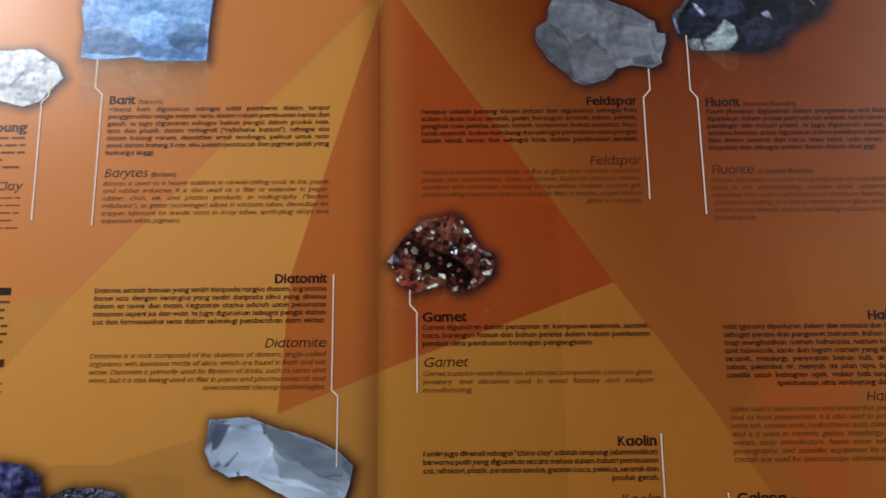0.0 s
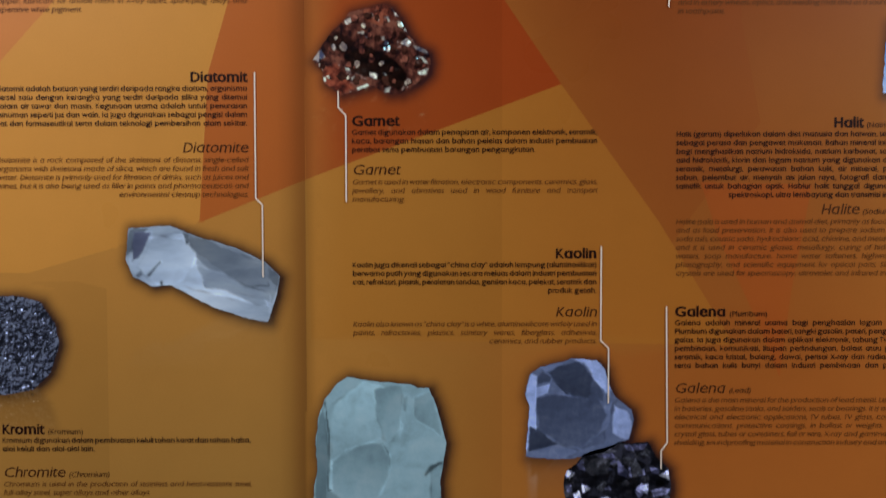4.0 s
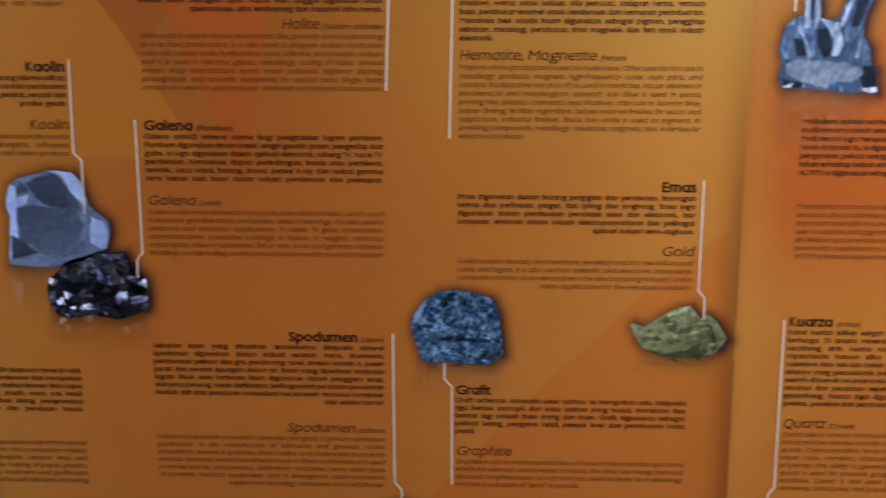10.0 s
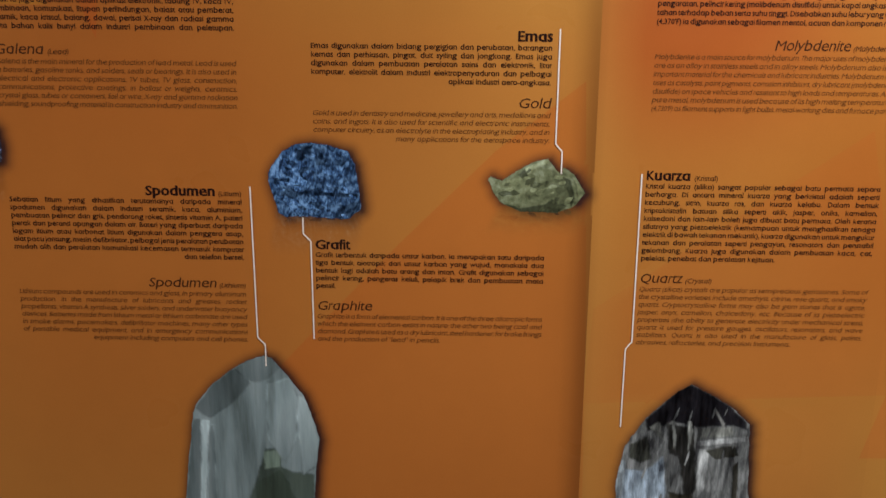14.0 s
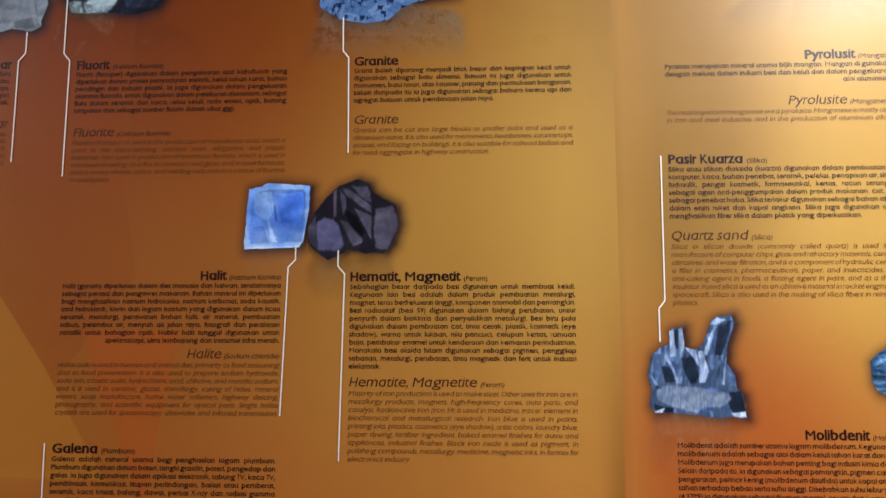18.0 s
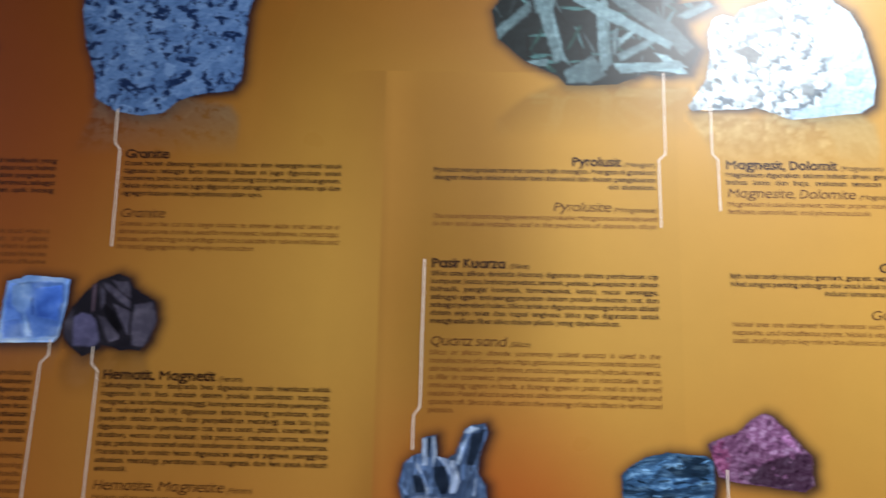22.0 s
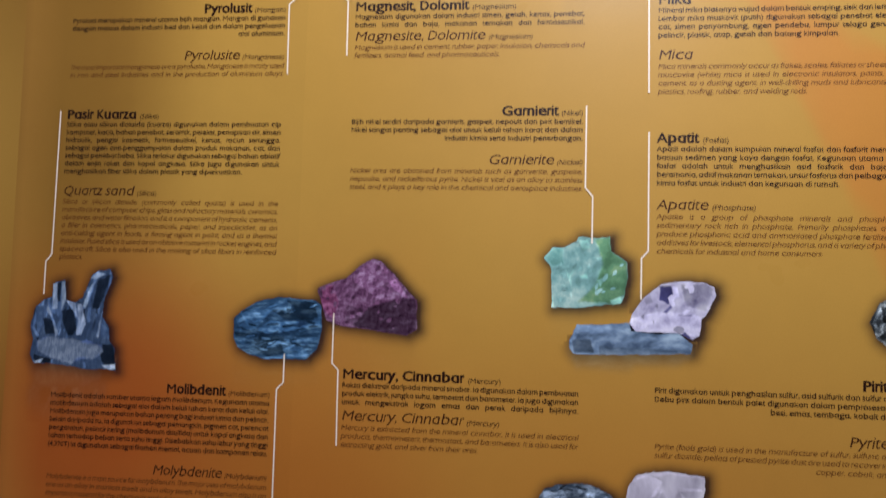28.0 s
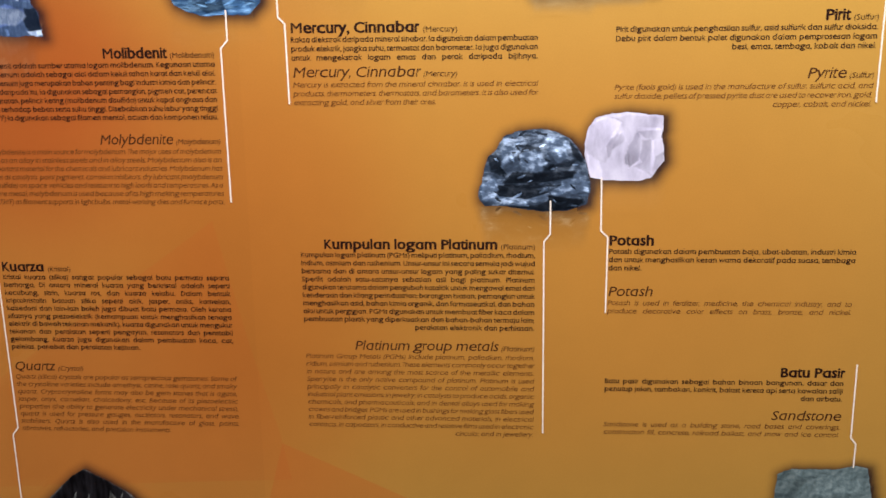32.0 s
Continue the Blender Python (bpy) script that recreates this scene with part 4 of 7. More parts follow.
printed("R", "D", 1.2055, "Emas", "", ["Emas digunakan dalam bidang pergigian dan perubatan, barangan", "kemas dan perhiasan, pingat, duit syiling dan jongkong. Emas juga", "digunakan dalam pembuatan peralatan sains dan elektronik, litar", "komputer, elektrolit dalam industri elektropenyaduran dan pelbagai", "aplikasi industri aero-angkasa."],
     "Gold", "", ["Gold is used in dentistry and medicine, jewellery and arts, medallions and", "coins, and ingots. It is also used for scientific and electronic instruments,", "computer circuitry, as an electrolyte in the electroplating industry, and in", "many applications for the aerospace industry."], [(1.0015, 1.219), (1.0015, 1.095), (1.009, 1.087), (1.009, 1.062)])
printed("L", "D", 0.971, "Grafit", "", ["Grafit terbentuk daripada unsur karbon. Ia merupakan satu daripada", "tiga bentuk alotropik dari unsur karbon yang wujud, manakala dua", "bentuk lagi adalah batu arang dan intan. Grafit digunakan sebagai", "pelincir kering, pengeras keluli, pelapik brek dan pembuatan mata", "pensil."],
     "Graphite", "", ["Graphite is a form of elemental carbon. It is one of the three allotropic forms", "which the element carbon exists in nature; the other two being coal and", "diamond. Graphite is used as a dry lubricant, steel hardener, for brake linings", "and the production of \"lead\" in pencils."], [(0.718, 1.008), (0.718, 0.989), (0.7265, 0.980), (0.7275, 0.862)])
printed("L", "E", 1.056, "Kuarza", "Kristal", ["Kristal kuarza (silika) sangat popular sebagai batu permata separa", "berharga. Di antara mineral kuarza yang berkristal adalah seperti", "kecubung, sitrin, kuarza ros, dan kuarza kelabu. Dalam bentuk", "kriptokristalin batuan silika seperti akik, jasper, oniks, karnelian,", "kalsedoni dan lain-lain boleh juga dibuat batu permata. Oleh kerana", "sifatnya yang piezoelektrik (kemampuan untuk menghasilkan tenaga", "elektrik di bawah tekanan mekanik), kuarza digunakan untuk mengukur", "tekanan dan peralatan seperti pengayun, resonators dan penstabil", "gelombang. Kuarza juga digunakan dalam pembuatan kaca, cat,", "pelelas, penebat dan peralatan kejituan."],
     "Quartz", "Crystal", ["Quartz (silica) crystals are popular as semiprecious gemstones. Some of", "the crystalline varieties include amethyst, citrine, rose quartz, and smoky", "quartz. Cryptocrystalline forms may also be gem stones that is agate,", "jasper, onyx, carnelian, chalcedony, etc. Because of its piezoelectric", "properties (the ability to generate electricity under mechanical stress),", "quartz is used for pressure gauges, oscillators, resonators, and wave", "stabilizers. Quartz is also used in the manufacture of glass, paints,", "abrasives, refractories, and precision instruments."],
     [(1.099, 1.063), (1.100, 0.865), (1.093, 0.856), (1.093, 0.757)])
printed("R", "E", 1.2905, "Molibdenit", "Molibdenum", ["Molibdenit adalah sumber utama logam molibdenum. Kegunaan utama", "molibdenum adalah sebagai aloi dalam keluli tahan karat dan keluli aloi.", "Molibdenum juga merupakan bahan penting bagi industri kimia dan pelincir.", "Selain daripada itu, ia digunakan sebagai pemangkin, pigmen cat, perencat", "pengaratan, pelincir kering (molibdenum disulfida) untuk kapal angkasa dan", "tahan terhadap beban serta suhu tinggi. Disebabkan suhu lebur yang tinggi", "(4,370'F) ia digunakan sebagai filamen mentol, acuan dan komponen relau."],
     "Molybdenite", "Molybdenum", ["Molybdenite is a main source for molybdenum. The major uses of molybdenum", "are as an alloy in stainless steels and in alloy steels. Molybdenum also is an", "important material for the chemicals and lubricant industries. Molybdenum has", "uses as catalysts, paint pigments, corrosion inhibitors, dry lubricant (molybdenum", "disulfide) on space vehicles and resistant to high loads and temperatures. As a", "pure metal, molybdenum is used because of its high melting temperatures", "(4,730'F) as filament supports in light bulbs, metal-working dies and furnace parts."],
     [(1.381, 1.339), (1.381, 1.308), (1.3735, 1.300), (1.374, 1.135)])
printed("R", "E", 1.7315, "Pyrolusit", "Mangan", ["Pyrolusit merupakan mineral utama bijih mangan. Mangan di gunakan", "dengan meluas dalam industri besi dan keluli dan dalam pengeluaran", "aloi aluminium."],
     "Pyrolusite", "Manganese", ["The most important manganese ore is pyrolusite. Manganese is mostly used", "in iron and steel industries and in the production of aluminium alloys."], [(1.378, 1.850), (1.378, 1.747), (1.370, 1.740), (1.371, 1.658)])
printed("L", "E", 1.6065, "Pasir Kuarza", "Silika", ["Silika atau silikon dioksida (kuarza) digunakan dalam pembuatan cip", "komputer, kaca, bahan penebat, seramik, pelelas, penapisan air, simen", "hidraulik, pengisi kosmetik, farmaseutikal, kertas, racun serangga,", "sebagai agen anti-penggumpalan dalam produk makanan, cat, dan", "sebagai penebat haba. Silika terlakur digunakan sebagai bahan ablatif", "dalam enjin roket dan kapal angkasa. Silika juga digunakan untuk", "menghasilkan fiber silika dalam plastik yang diperkuatkan."],
     "Quartz sand", "Silica", ["Silica or silicon dioxide (commonly called quartz) is used in the", "manufacture of computer chips, glass and refractory materials, ceramics,", "abrasives, and water filtration, and is a component of hydraulic cements,", "a filler in cosmetics, pharmaceuticals, paper, and insecticides, as an", "anti-caking agent in foods, a flatting agent in paint, and as a thermal", "insulator. Fused silica is used as an ablative material in rocket engines, and", "spacecraft. Silica is also used in the making of silica fibers in reinforced", "plastics."], [(1.096, 1.616), (1.0955, 1.446), (1.0885, 1.437), (1.0885, 1.399)])
printed("L", "F", 1.7305, "Magnesit, Dolomit", "Magnesium", ["Magnesium digunakan dalam industri simen, getah, kertas, penebat,", "bahan kimia dan baja, makanan ternakan dan farmaseutikal."],
     "Magnesite, Dolomite", "Magnesium", ["Magnesium is used in cement, rubber, paper, insulation, chemicals and", "fertilizers, animal feed, and pharmaceuticals."], [(1.433, 1.816), (1.433, 1.749), (1.4395, 1.742), (1.440, 1.679)])
printed("L", "G", 1.7325, "Mika", "", ["Mineral mika biasanya wujud dalam bentuk emping, sisik dan lembaran.", "Lembar mika muskovit (putih) digunakan sebagai penebat elektronik,", "cat, simen penyambung, agen pendebu, lumpur telaga gerudi dan", "pelincir, plastik, atap, getah dan batang kimpalan."],
     "Mica", "", ["Mica minerals commonly occur as flakes, scales, foliates or sheets. Sheet", "muscovite (white) mica is used in electronic insulators, paints, as joint", "cement, as a dusting agent, in well-drilling muds and lubricants, and in", "plastics, roofing, rubber, and welding rods."], [(1.7685, 1.781), (1.7685, 1.753), (1.776, 1.745), (1.777, 1.634)])
printed("R", "F", 1.6095, "Garnierit", "Nikel", ["Bijih nikel terdiri daripada garnierit, gaspeit, nepouit dan pirit bernikel.", "Nikel sangat penting sebagai aloi untuk keluli tahan karat dan dalam", "industri kimia serta industri penerbangan."],
     "Garnierite", "Nickel", ["Nickel ores are obtained from minerals such as garnierite, gaspeite,", "nepouite, and nickelferous pyrite. Nickel is vital as an alloy to stainless", "steel, and it plays a key role in the chemical and aerospace industries."], [(1.7105, 1.620), (1.7105, 1.530), (1.7185, 1.520), (1.7185, 1.469)])
printed("L", "G", 1.5795, "Apatit", "Fosfat", ["Apatit adalah dalam kumpulan mineral fosfat dan fosforit merupakan", "batuan sedimen yang kaya dengan fosfat. Kegunaan utama mineral", "fosfat adalah untuk menghasilkan asid fosforik dan baja fosfat", "beramonia, aditif makanan ternakan, unsur fosforus dan pelbagai bahan", "kimia fosfat untuk industri dan kegunaan di rumah."],
     "Apatite", "Phosphate", ["Apatite is a group of phosphate minerals and phosphorite is", "sedimentary rock rich in phosphate. Primarily phosphates are used", "produce phosphoric acid and ammoniated phosphate fertilizers, feed", "additives for livestock, elemental phosphorus, and a variety of phosphate", "chemicals for industrial and home consumers."], [(1.7775, 1.591), (1.778, 1.462), (1.771, 1.454), (1.771, 1.410)])
printed("L", "F", 1.3145, "Mercury, Cinnabar", "Mercury", ["Raksa diekstrak daripada mineral sinabar. Ia digunakan dalam pembuatan", "produk elektrik, jangka suhu, termostat dan barometer. Ia juga digunakan", "untuk mengekstrak logam emas dan perak daripada bijihnya."],
     "Mercury, Cinnabar", "Mercury", ["Mercury is extracted from the mineral cinnabar. It is used in electrical", "products, thermometers, thermostats, and barometers. It is also used for", "extracting gold, and silver from their ores."], [(1.436, 1.386), (1.436, 1.331), (1.443, 1.324), (1.444, 1.241)])
printed("R", "F", 1.083, "Kumpulan logam Platinum", "Platinum", ["Kumpulan logam platinum (PGMs) meliputi platinum, palladium, rhodium,", "iridium, osmium dan ruthenium. Unsur-unsur ini secara semula jadi wujud", "bersama dan di antara unsur-unsur logam yang paling sukar ditemui.", "Sperilit adalah satu-satunya sebatian asli bagi platinum. Platinum", "digunakan terutama dalam pengubah katalitik untuk mengawal emisi dari", "kenderaan dan kilang perindustrian; barangan hiasan; pemangkin untuk", "menghasilkan asid, bahan kimia organik, dan farmaseutikal, dan bahan", "aloi untuk pergigian. PGMs digunakan untuk membuat fiber kaca dalam", "pembuatan plastik yang diperkuatkan dan bahan-bahan termaju lain;", "peralatan elektronik dan perhiasan."],
     "Platinum group metals", "Platinum", ["Platinum Group Metals (PGMs) include platinum, palladium, rhodium,", "iridium, osmium and ruthenium. These elements commonly occur together", "in nature and are among the most scarce of the metallic elements.", "Sperrylite is the only native compound of platinum. Platinum is used", "principally in catalytic converters for the control of automobile and", "industrial plant emissions; in jewelry; in catalysts to produce acids, organic", "chemicals, and pharmaceuticals; and in dental alloys used for making", "crowns and bridges. PGMs are used in bushings for making glass fibers used", "in fiber-reinforced plastic and other advanced materials, in electrical", "contacts, in capacitors, in conductive and resistive films used in electronic", "circuits; and in jewellery."], [(1.7225, 1.137), (1.7225, 1.100), (1.716, 1.092), (1.718, 0.868)])
printed("L", "G", 1.088, "Potash", "", ["Potash digunakan dalam pembuatan baja, ubat-ubatan, industri kimia", "dan untuk menghasilkan kesan warna dekoratif pada suasa, tembaga", "dan nikel."],
     "Potash", "", ["Potash is used in fertilizer, medicine, the chemical industry, and to", "produce decorative color effects on brass, bronze, and nickel."], [(1.776, 1.162), (1.777, 1.104), (1.7845, 1.097), (1.7845, 1.012)])
printed("R", "G", 0.939, "Batu Pasir", "", ["Batu pasir digunakan sebagai bahan binaan bangunan, dasar dan", "penutup jalan, tambakan, konkrit, balast kereta api serta kawalan saliji", "dan airbatu."],
     "Sandstone", "", ["Sandstone is used as a building stone, road bases and coverings,", "construction fill, concrete, railroad ballast, and snow and ice control."], [(2.060, 0.955), (2.061, 0.868), (2.067, 0.861), (2.067, 0.832)])
printed("R", "G", 1.3215, "Pirit", "Sulfur", ["Pirit digunakan untuk penghasilan sulfur, asid sulfurik dan sulfur dioksida.", "Debu pirit dalam bentuk palet digunakan dalam pemprosesan logam", "besi, emas, tembaga, kobalt dan nikel."],
     "Pyrite", "Sulfur", ["Pyrite (fools gold) is used in the manufacture of sulfur, sulfuric acid, and", "sulfur dioxide; pellets of pressed pyrite dust are used to recover iron, gold,", "copper, cobalt, and nickel."], [(2.060, 1.395), (2.060, 1.360), (2.0525, 1.352), (2.0525, 1.239)]),

# ---------------------------------------------------------------- the printed mineral pictures
def picture(name, label, x, z, material, rim, mirror=0.0, lift=0.008):
    """A cut-out photograph printed on the board: its soft shadow, the stone itself and, where it has one, its mirrored foot."""
    ob = tagged(new(name), label, "mineral picture", "mineral pictures")
    ob.location = (x, 0, z)
    pts = rough_rim([(a / 1000, b / 1000) for a, b in rim], 0.004, 0.0006, x + z)
    sheet = Y_SHADOW - 0.000001 * len(PICTURED)
    PICTURED.append(np.array(pts) + np.array((x, z)))
    soft_shadow(pts, sheet, SHADOW_INK, ob)
    ob["order"] = len(PICTURED) - 1
    if mirror:
        low, hi = min(b for a, b in pts), max(b for a, b in pts)
        ob["foot"] = (low + lift, min(0.075, max(0.036, 0.6 * (hi - low))), mirror)
    ob["ink"] = material.name
    OUTLINES[ob.name], FACETS[ob.name] = pts, []
    return ob


OUTLINES, FACETS = {}, {}


def toned(me, colours):
    at = me.color_attributes.new("tone", "FLOAT_COLOR", "POINT")
    at.data.foreach_set("color", np.hstack([np.array(colours), np.ones((len(colours), 1))]).astype(np.float32).ravel())
    return me


def rgb(tone):
    return np.array((tone, tone, tone) if isinstance(tone, (int, float)) else tone, float)


def face(ob, tone, rim, soft=None):
    """One lit or shaded side of the stone in the photograph. soft: how far its edge melts into the next, in mm."""
    FACETS[ob.name].append((np.array(rim) / 1000, rgb(tone), soft, 0.0))


def lattice(q, scale, seed):
    """Smooth noise between -1 and 1 at places q."""
    p = q * scale + 100.0
    i = np.floor(p)
    f = p - i
    f = f * f * (3 - 2 * f)

    def corner(dx, dz):
        h = np.sin((i[:, 0] + dx) * 127.1 + (i[:, 1] + dz) * 311.7 + seed * 74.7) * 43758.5453
        return 2 * (h - np.floor(h)) - 1

    low = corner(0, 0) * (1 - f[:, 0]) + corner(1, 0) * f[:, 0]
    high = corner(0, 1) * (1 - f[:, 0]) + corner(1, 1) * f[:, 0]
    return low * (1 - f[:, 1]) + high * f[:, 1]


def photographed(ob, q):
    """The tone of the stone's photograph at places q: its sides laid over one another with soft, uneven edges."""
    out = np.ones((len(q), 3))
    rng = random.Random(ob.name)
    jag = 0.7 * lattice(q, 150, 0.3) + 0.5 * lattice(q, 420, 1.7)
    worn = 0.7 * lattice(q, 70, 4.1)
    for pts, tone, soft, lump in FACETS[ob.name]:
        lo, hi = pts.min(0), pts.max(0)
        small = float((hi - lo).min())
        melt = soft / 1000 if soft else min(0.0018, max(0.0006, 0.05 * small))
        near = ((q > lo - 0.006) & (q < hi + 0.006)).all(1)
        way = 2.1 if lump else rng.uniform(0, 2 * math.pi)
        if not near.any():
            continue
        far, within = reach_of(pts, q[near])
        d = np.where(within, far, -far) + min(0.0012, 0.05 * small) * jag[near]
        w = np.clip(0.5 + 0.5 * d / melt, 0, 1)
        w = w * w * (3 - 2 * w)
        run = (q[near] - (lo + hi) / 2) @ np.array((math.cos(way), math.sin(way))) / max(0.01, float((hi - lo).max()))
        edge = np.exp(-(d / 0.0011) ** 2) * worn[near] * (0.7 if small > 0.012 else 0.0)
        lit = tone[None] * (1 + (lump or 0.45) * run)[:, None]
        out[near] += w[:, None] * (lit - out[near])
        out[near] *= np.clip(1 + edge, 0.4, 1.6)[:, None]
    return np.maximum(out, 0.02)


def develop(ob):
    """Prints the stone's photograph with all its sides, and its mirrored foot."""
    pts, ink = OUTLINES[ob.name], ob["ink"]
    a = np.array(pts)
    q, _ = grid_over(a.min(0), a.max(0), min(0.0016, max(0.0010, 0.009 * float(np.ptp(a, axis=0).max()))))
    far, within = reach_of(pts, q)
    q = q[within & (far > 0.0008)]
    corners = [Vector(p) for p in pts] + [Vector(p) for p in q]
    v, _, f, *_ = mathutils_cdt(corners, [], [list(range(len(pts)))], 1, 1e-6)
    me = mesh_of("stone_print", [(p[0], Y_STONE, p[1]) for p in v], [tuple(i) for i in f])
    toned(me, photographed(ob, np.array([(p[0], p[1]) for p in v])))
    part("stone_print", me, bpy.data.materials[ink], ob)
    if "foot" in ob:
        low, deep, share = ob["foot"]
        sheet = Y_SHADOW - 0.00004 - 0.0000005 * ob["order"]
        foot = mirrored_foot(pts, low, deep, share, sheet, bpy.data.materials[ink + "_foot"], ob).data
        seen = np.array([(p.co.x, 2 * low - p.co.z) for p in foot.vertices])
        toned(foot, photographed(ob, seen))


def chips(ob, count, size, long, turn, spread, tones, area=None, seed=1, layer=0, under=False, rim=None, lump=0.0):
    """Scatters small lit and shaded splinters over the stone's picture. size: their half width in mm, long: how many times longer,
    turn and spread: their slant in degrees, tones: one group of splinters for each, area: x0, x1, z0, z1 in mm.
    under: laid beneath the large faces of the photograph itself, rim: the tone of a dark edge round each,
    lump: how much brighter each is above than below."""
    rng = random.Random(seed)
    outline = OUTLINES[ob.name]
    a = np.array(outline)
    (x0, z0), (x1, z1) = a.min(0), a.max(0)
    if area:
        x0, x1, z0, z1 = max(x0, area[0] / 1000), min(x1, area[1] / 1000), max(z0, area[2] / 1000), min(z1, area[3] / 1000)
    if under:
        blobs = []
        for k in range(count):
            c = np.array((rng.uniform(x0, x1), rng.uniform(z0, z1)))
            w, q, n = size / 1000 * rng.uniform(0.55, 1.35), radians(turn + rng.uniform(-spread, spread)), rng.choice((5, 6, 7))
            ux = np.array((math.cos(q), math.sin(q)))
            turns = [(2 * math.pi * (i + rng.uniform(-0.3, 0.3)) / n, w * rng.uniform(0.75, 1.15)) for i in range(n)]
            blobs.append((np.array([c + ux * (r * long * math.cos(b)) + np.array((-ux[1], ux[0])) * (r * math.sin(b)) for b, r in turns]), rgb(rng.choice(tones)), None, lump))
        FACETS[ob.name][:0] = blobs
        return
    tones = tones + ((rim,) if rim else ())
    groups = [([], []) for _ in tones]
    depth = 0
    for k in range(count * 6):
        if depth == count:
            break
        c = np.array((rng.uniform(x0, x1), rng.uniform(z0, z1)))
        w = size / 1000 * rng.uniform(0.55, 1.35)
        q = radians(turn + rng.uniform(-spread, spread))
        ux, n = np.array((math.cos(q), math.sin(q))), rng.choice((5, 6, 7))
        pts = []
        for i in range(n):
            b = 2 * math.pi * (i + rng.uniform(-0.3, 0.3)) / n
            r = w * rng.uniform(0.75, 1.15)
            pts.append(c + ux * (r * long * math.cos(b)) + np.array((-ux[1], ux[0])) * (r * math.sin(b)))
        if not reach_of(outline, np.array(pts))[1].all():
            continue
        level = Y_FACE - 0.0001 - 0.00013 * layer - 0.000001 * depth
        if rim:
            verts, faces = groups[-1]
            faces.append(tuple(range(len(verts), len(verts) + n)))
            wide = [c + 1.22 * (p - c) + np.array((0.0005, -0.0008)) for p in pts]
            verts += [(p[0], level + 0.0000005, p[1]) for p in wide]
        verts, faces = groups[rng.randrange(len(tones) - bool(rim))]
        faces.append(tuple(range(len(verts), len(verts) + n)))
        verts += [(p[0], level, p[1]) for p in pts]
        depth += 1
    ink, foot_ink = bpy.data.materials[ob["ink"]], bpy.data.materials[ob["ink"] + "_foot"]
    for (verts, faces), tone in zip(groups, tones):
        colour = rgb(tone)
        for f in faces:
            edge = [verts[i] for i in f]
            part("splinter", toned(mesh_of("splinter", edge, [tuple(range(len(edge)))]), [colour] * len(edge)), ink, ob)
            if "foot" not in ob or ob["foot"][2] < 0.35 or tone == rim:
                continue
            low, deep, share = ob["foot"]
            if not all(low < v[2] < low + 0.9 * deep for v in edge):
                continue
            seen = np.array([(v[0], 2 * low - v[2]) for v in edge])
            me = mesh_of("mirrored_splinter", [(q[0], Y_SHADOW - 0.000115 + 0.1 * (edge[0][1] - Y_STONE), q[1]) for q in seen], [tuple(range(len(edge)))])
            me.attributes.new("fade", "FLOAT", "POINT").data.foreach_set("value", [share * max(0.0, 1 - ((low - q[1]) / deep) ** 1.5) for q in seen])
            inked(me, shaded_ground(outline, seen, ob.location, ob["order"]))
            part("mirrored_splinter", toned(me, [colour] * len(edge)), foot_ink, ob)


barite = picture('printed_mineral_picture', 'printed photograph of a pale blue barite block', -0.308, 1.883, rock_mat('barite_print', (0.05, 0.13, 0.38), (0.17, 0.38, 0.78), (0.48, 0.70, 0.92), (60, 0.55), cloud=0.4, slope=(0, 2.2), bias=0.58),
    [(-83, 82), (71, 80), (76, 24), (85, 11), (81, -25), (79, -81), (42, -82), (5, -81), (-5, -76), (-50, -79), (-76, -76), (-75, -37), (-80, -9), (-74, 19)], mirror=0.75)
face(barite, 0.62, [(-75, -40), (-45, -35), (-12, -48), (-6, -58), (-9, -75), (-48, -78), (-75, -75)])
face(barite, 0.6, [(25, -49), (56, -32), (77, -32), (77, -57), (63, -65), (40, -59)])
face(barite, 0.35, [(60, -52), (76, -50), (74, -61), (63, -60)])
face(barite, 1.2, [(-14, -18), (-1, -16), (-2, -56), (-14, -48)])
face(barite, 0.66, [(-8, -61), (22, -64), (45, -67), (73, -70), (76, -80), (41, -81), (5, -80)])
face(barite, 0.85, [(-80, -9), (-57, -7), (-48, -30), (-73, -37)])
face(barite, 0.55, [(-71, -41), (-31, -44), (4, -60), (-18, -78), (-64, -65)])
face(barite, 0.45, [(32, -51), (76, -49), (78, -61), (50, -70), (31, -60)])
face(barite, 1.3, [(-27, -26), (12, -14), (30, -26), (3, -48), (-20, -44)])
face(barite, 1.2, [(-72, -70), (-35, -73), (22, -77), (79, -80), (-74, -79)])
feldspar = picture('printed_mineral_picture', 'printed photograph of a grey feldspar lump', 0.263, 1.833, rock_mat('feldspar_print', (0.04, 0.047, 0.065), (0.15, 0.172, 0.21), (0.30, 0.33, 0.37), (50, 0.4), cloud=0.2),
    [(-55, 63), (-41, 65), (-32, 68), (-16, 57), (14, 42), (39, 32), (54, 21), (65, 15), (67, 0), (77, -1), (78, -12), (70, -34), (71, -40), (59, -47), (32, -43), (14, -48), (0, -62), (-25, -69), (-39, -64), (-47, -54), (-69, -35), (-85, -9), (-83, 8), (-69, 18), (-68, 31)], mirror=0.2)
face(feldspar, 0.5, [(-85, -9), (-83, 8), (-69, 15), (-52, 5), (-31, -27), (-20, -40), (-2, -43), (9, -50), (-2, -62), (-25, -69), (-47, -54), (-69, -35)])
face(feldspar, 1.3, [(-7, -5), (3, 2), (3, -21), (-7, -18)])
face(feldspar, 1.22, [(20, -28), (38, -16), (40, -24), (28, -46), (14, -48)])
face(feldspar, 1.3, [(68, -7), (77, -1), (78, -12), (69, -37), (65, -29)])
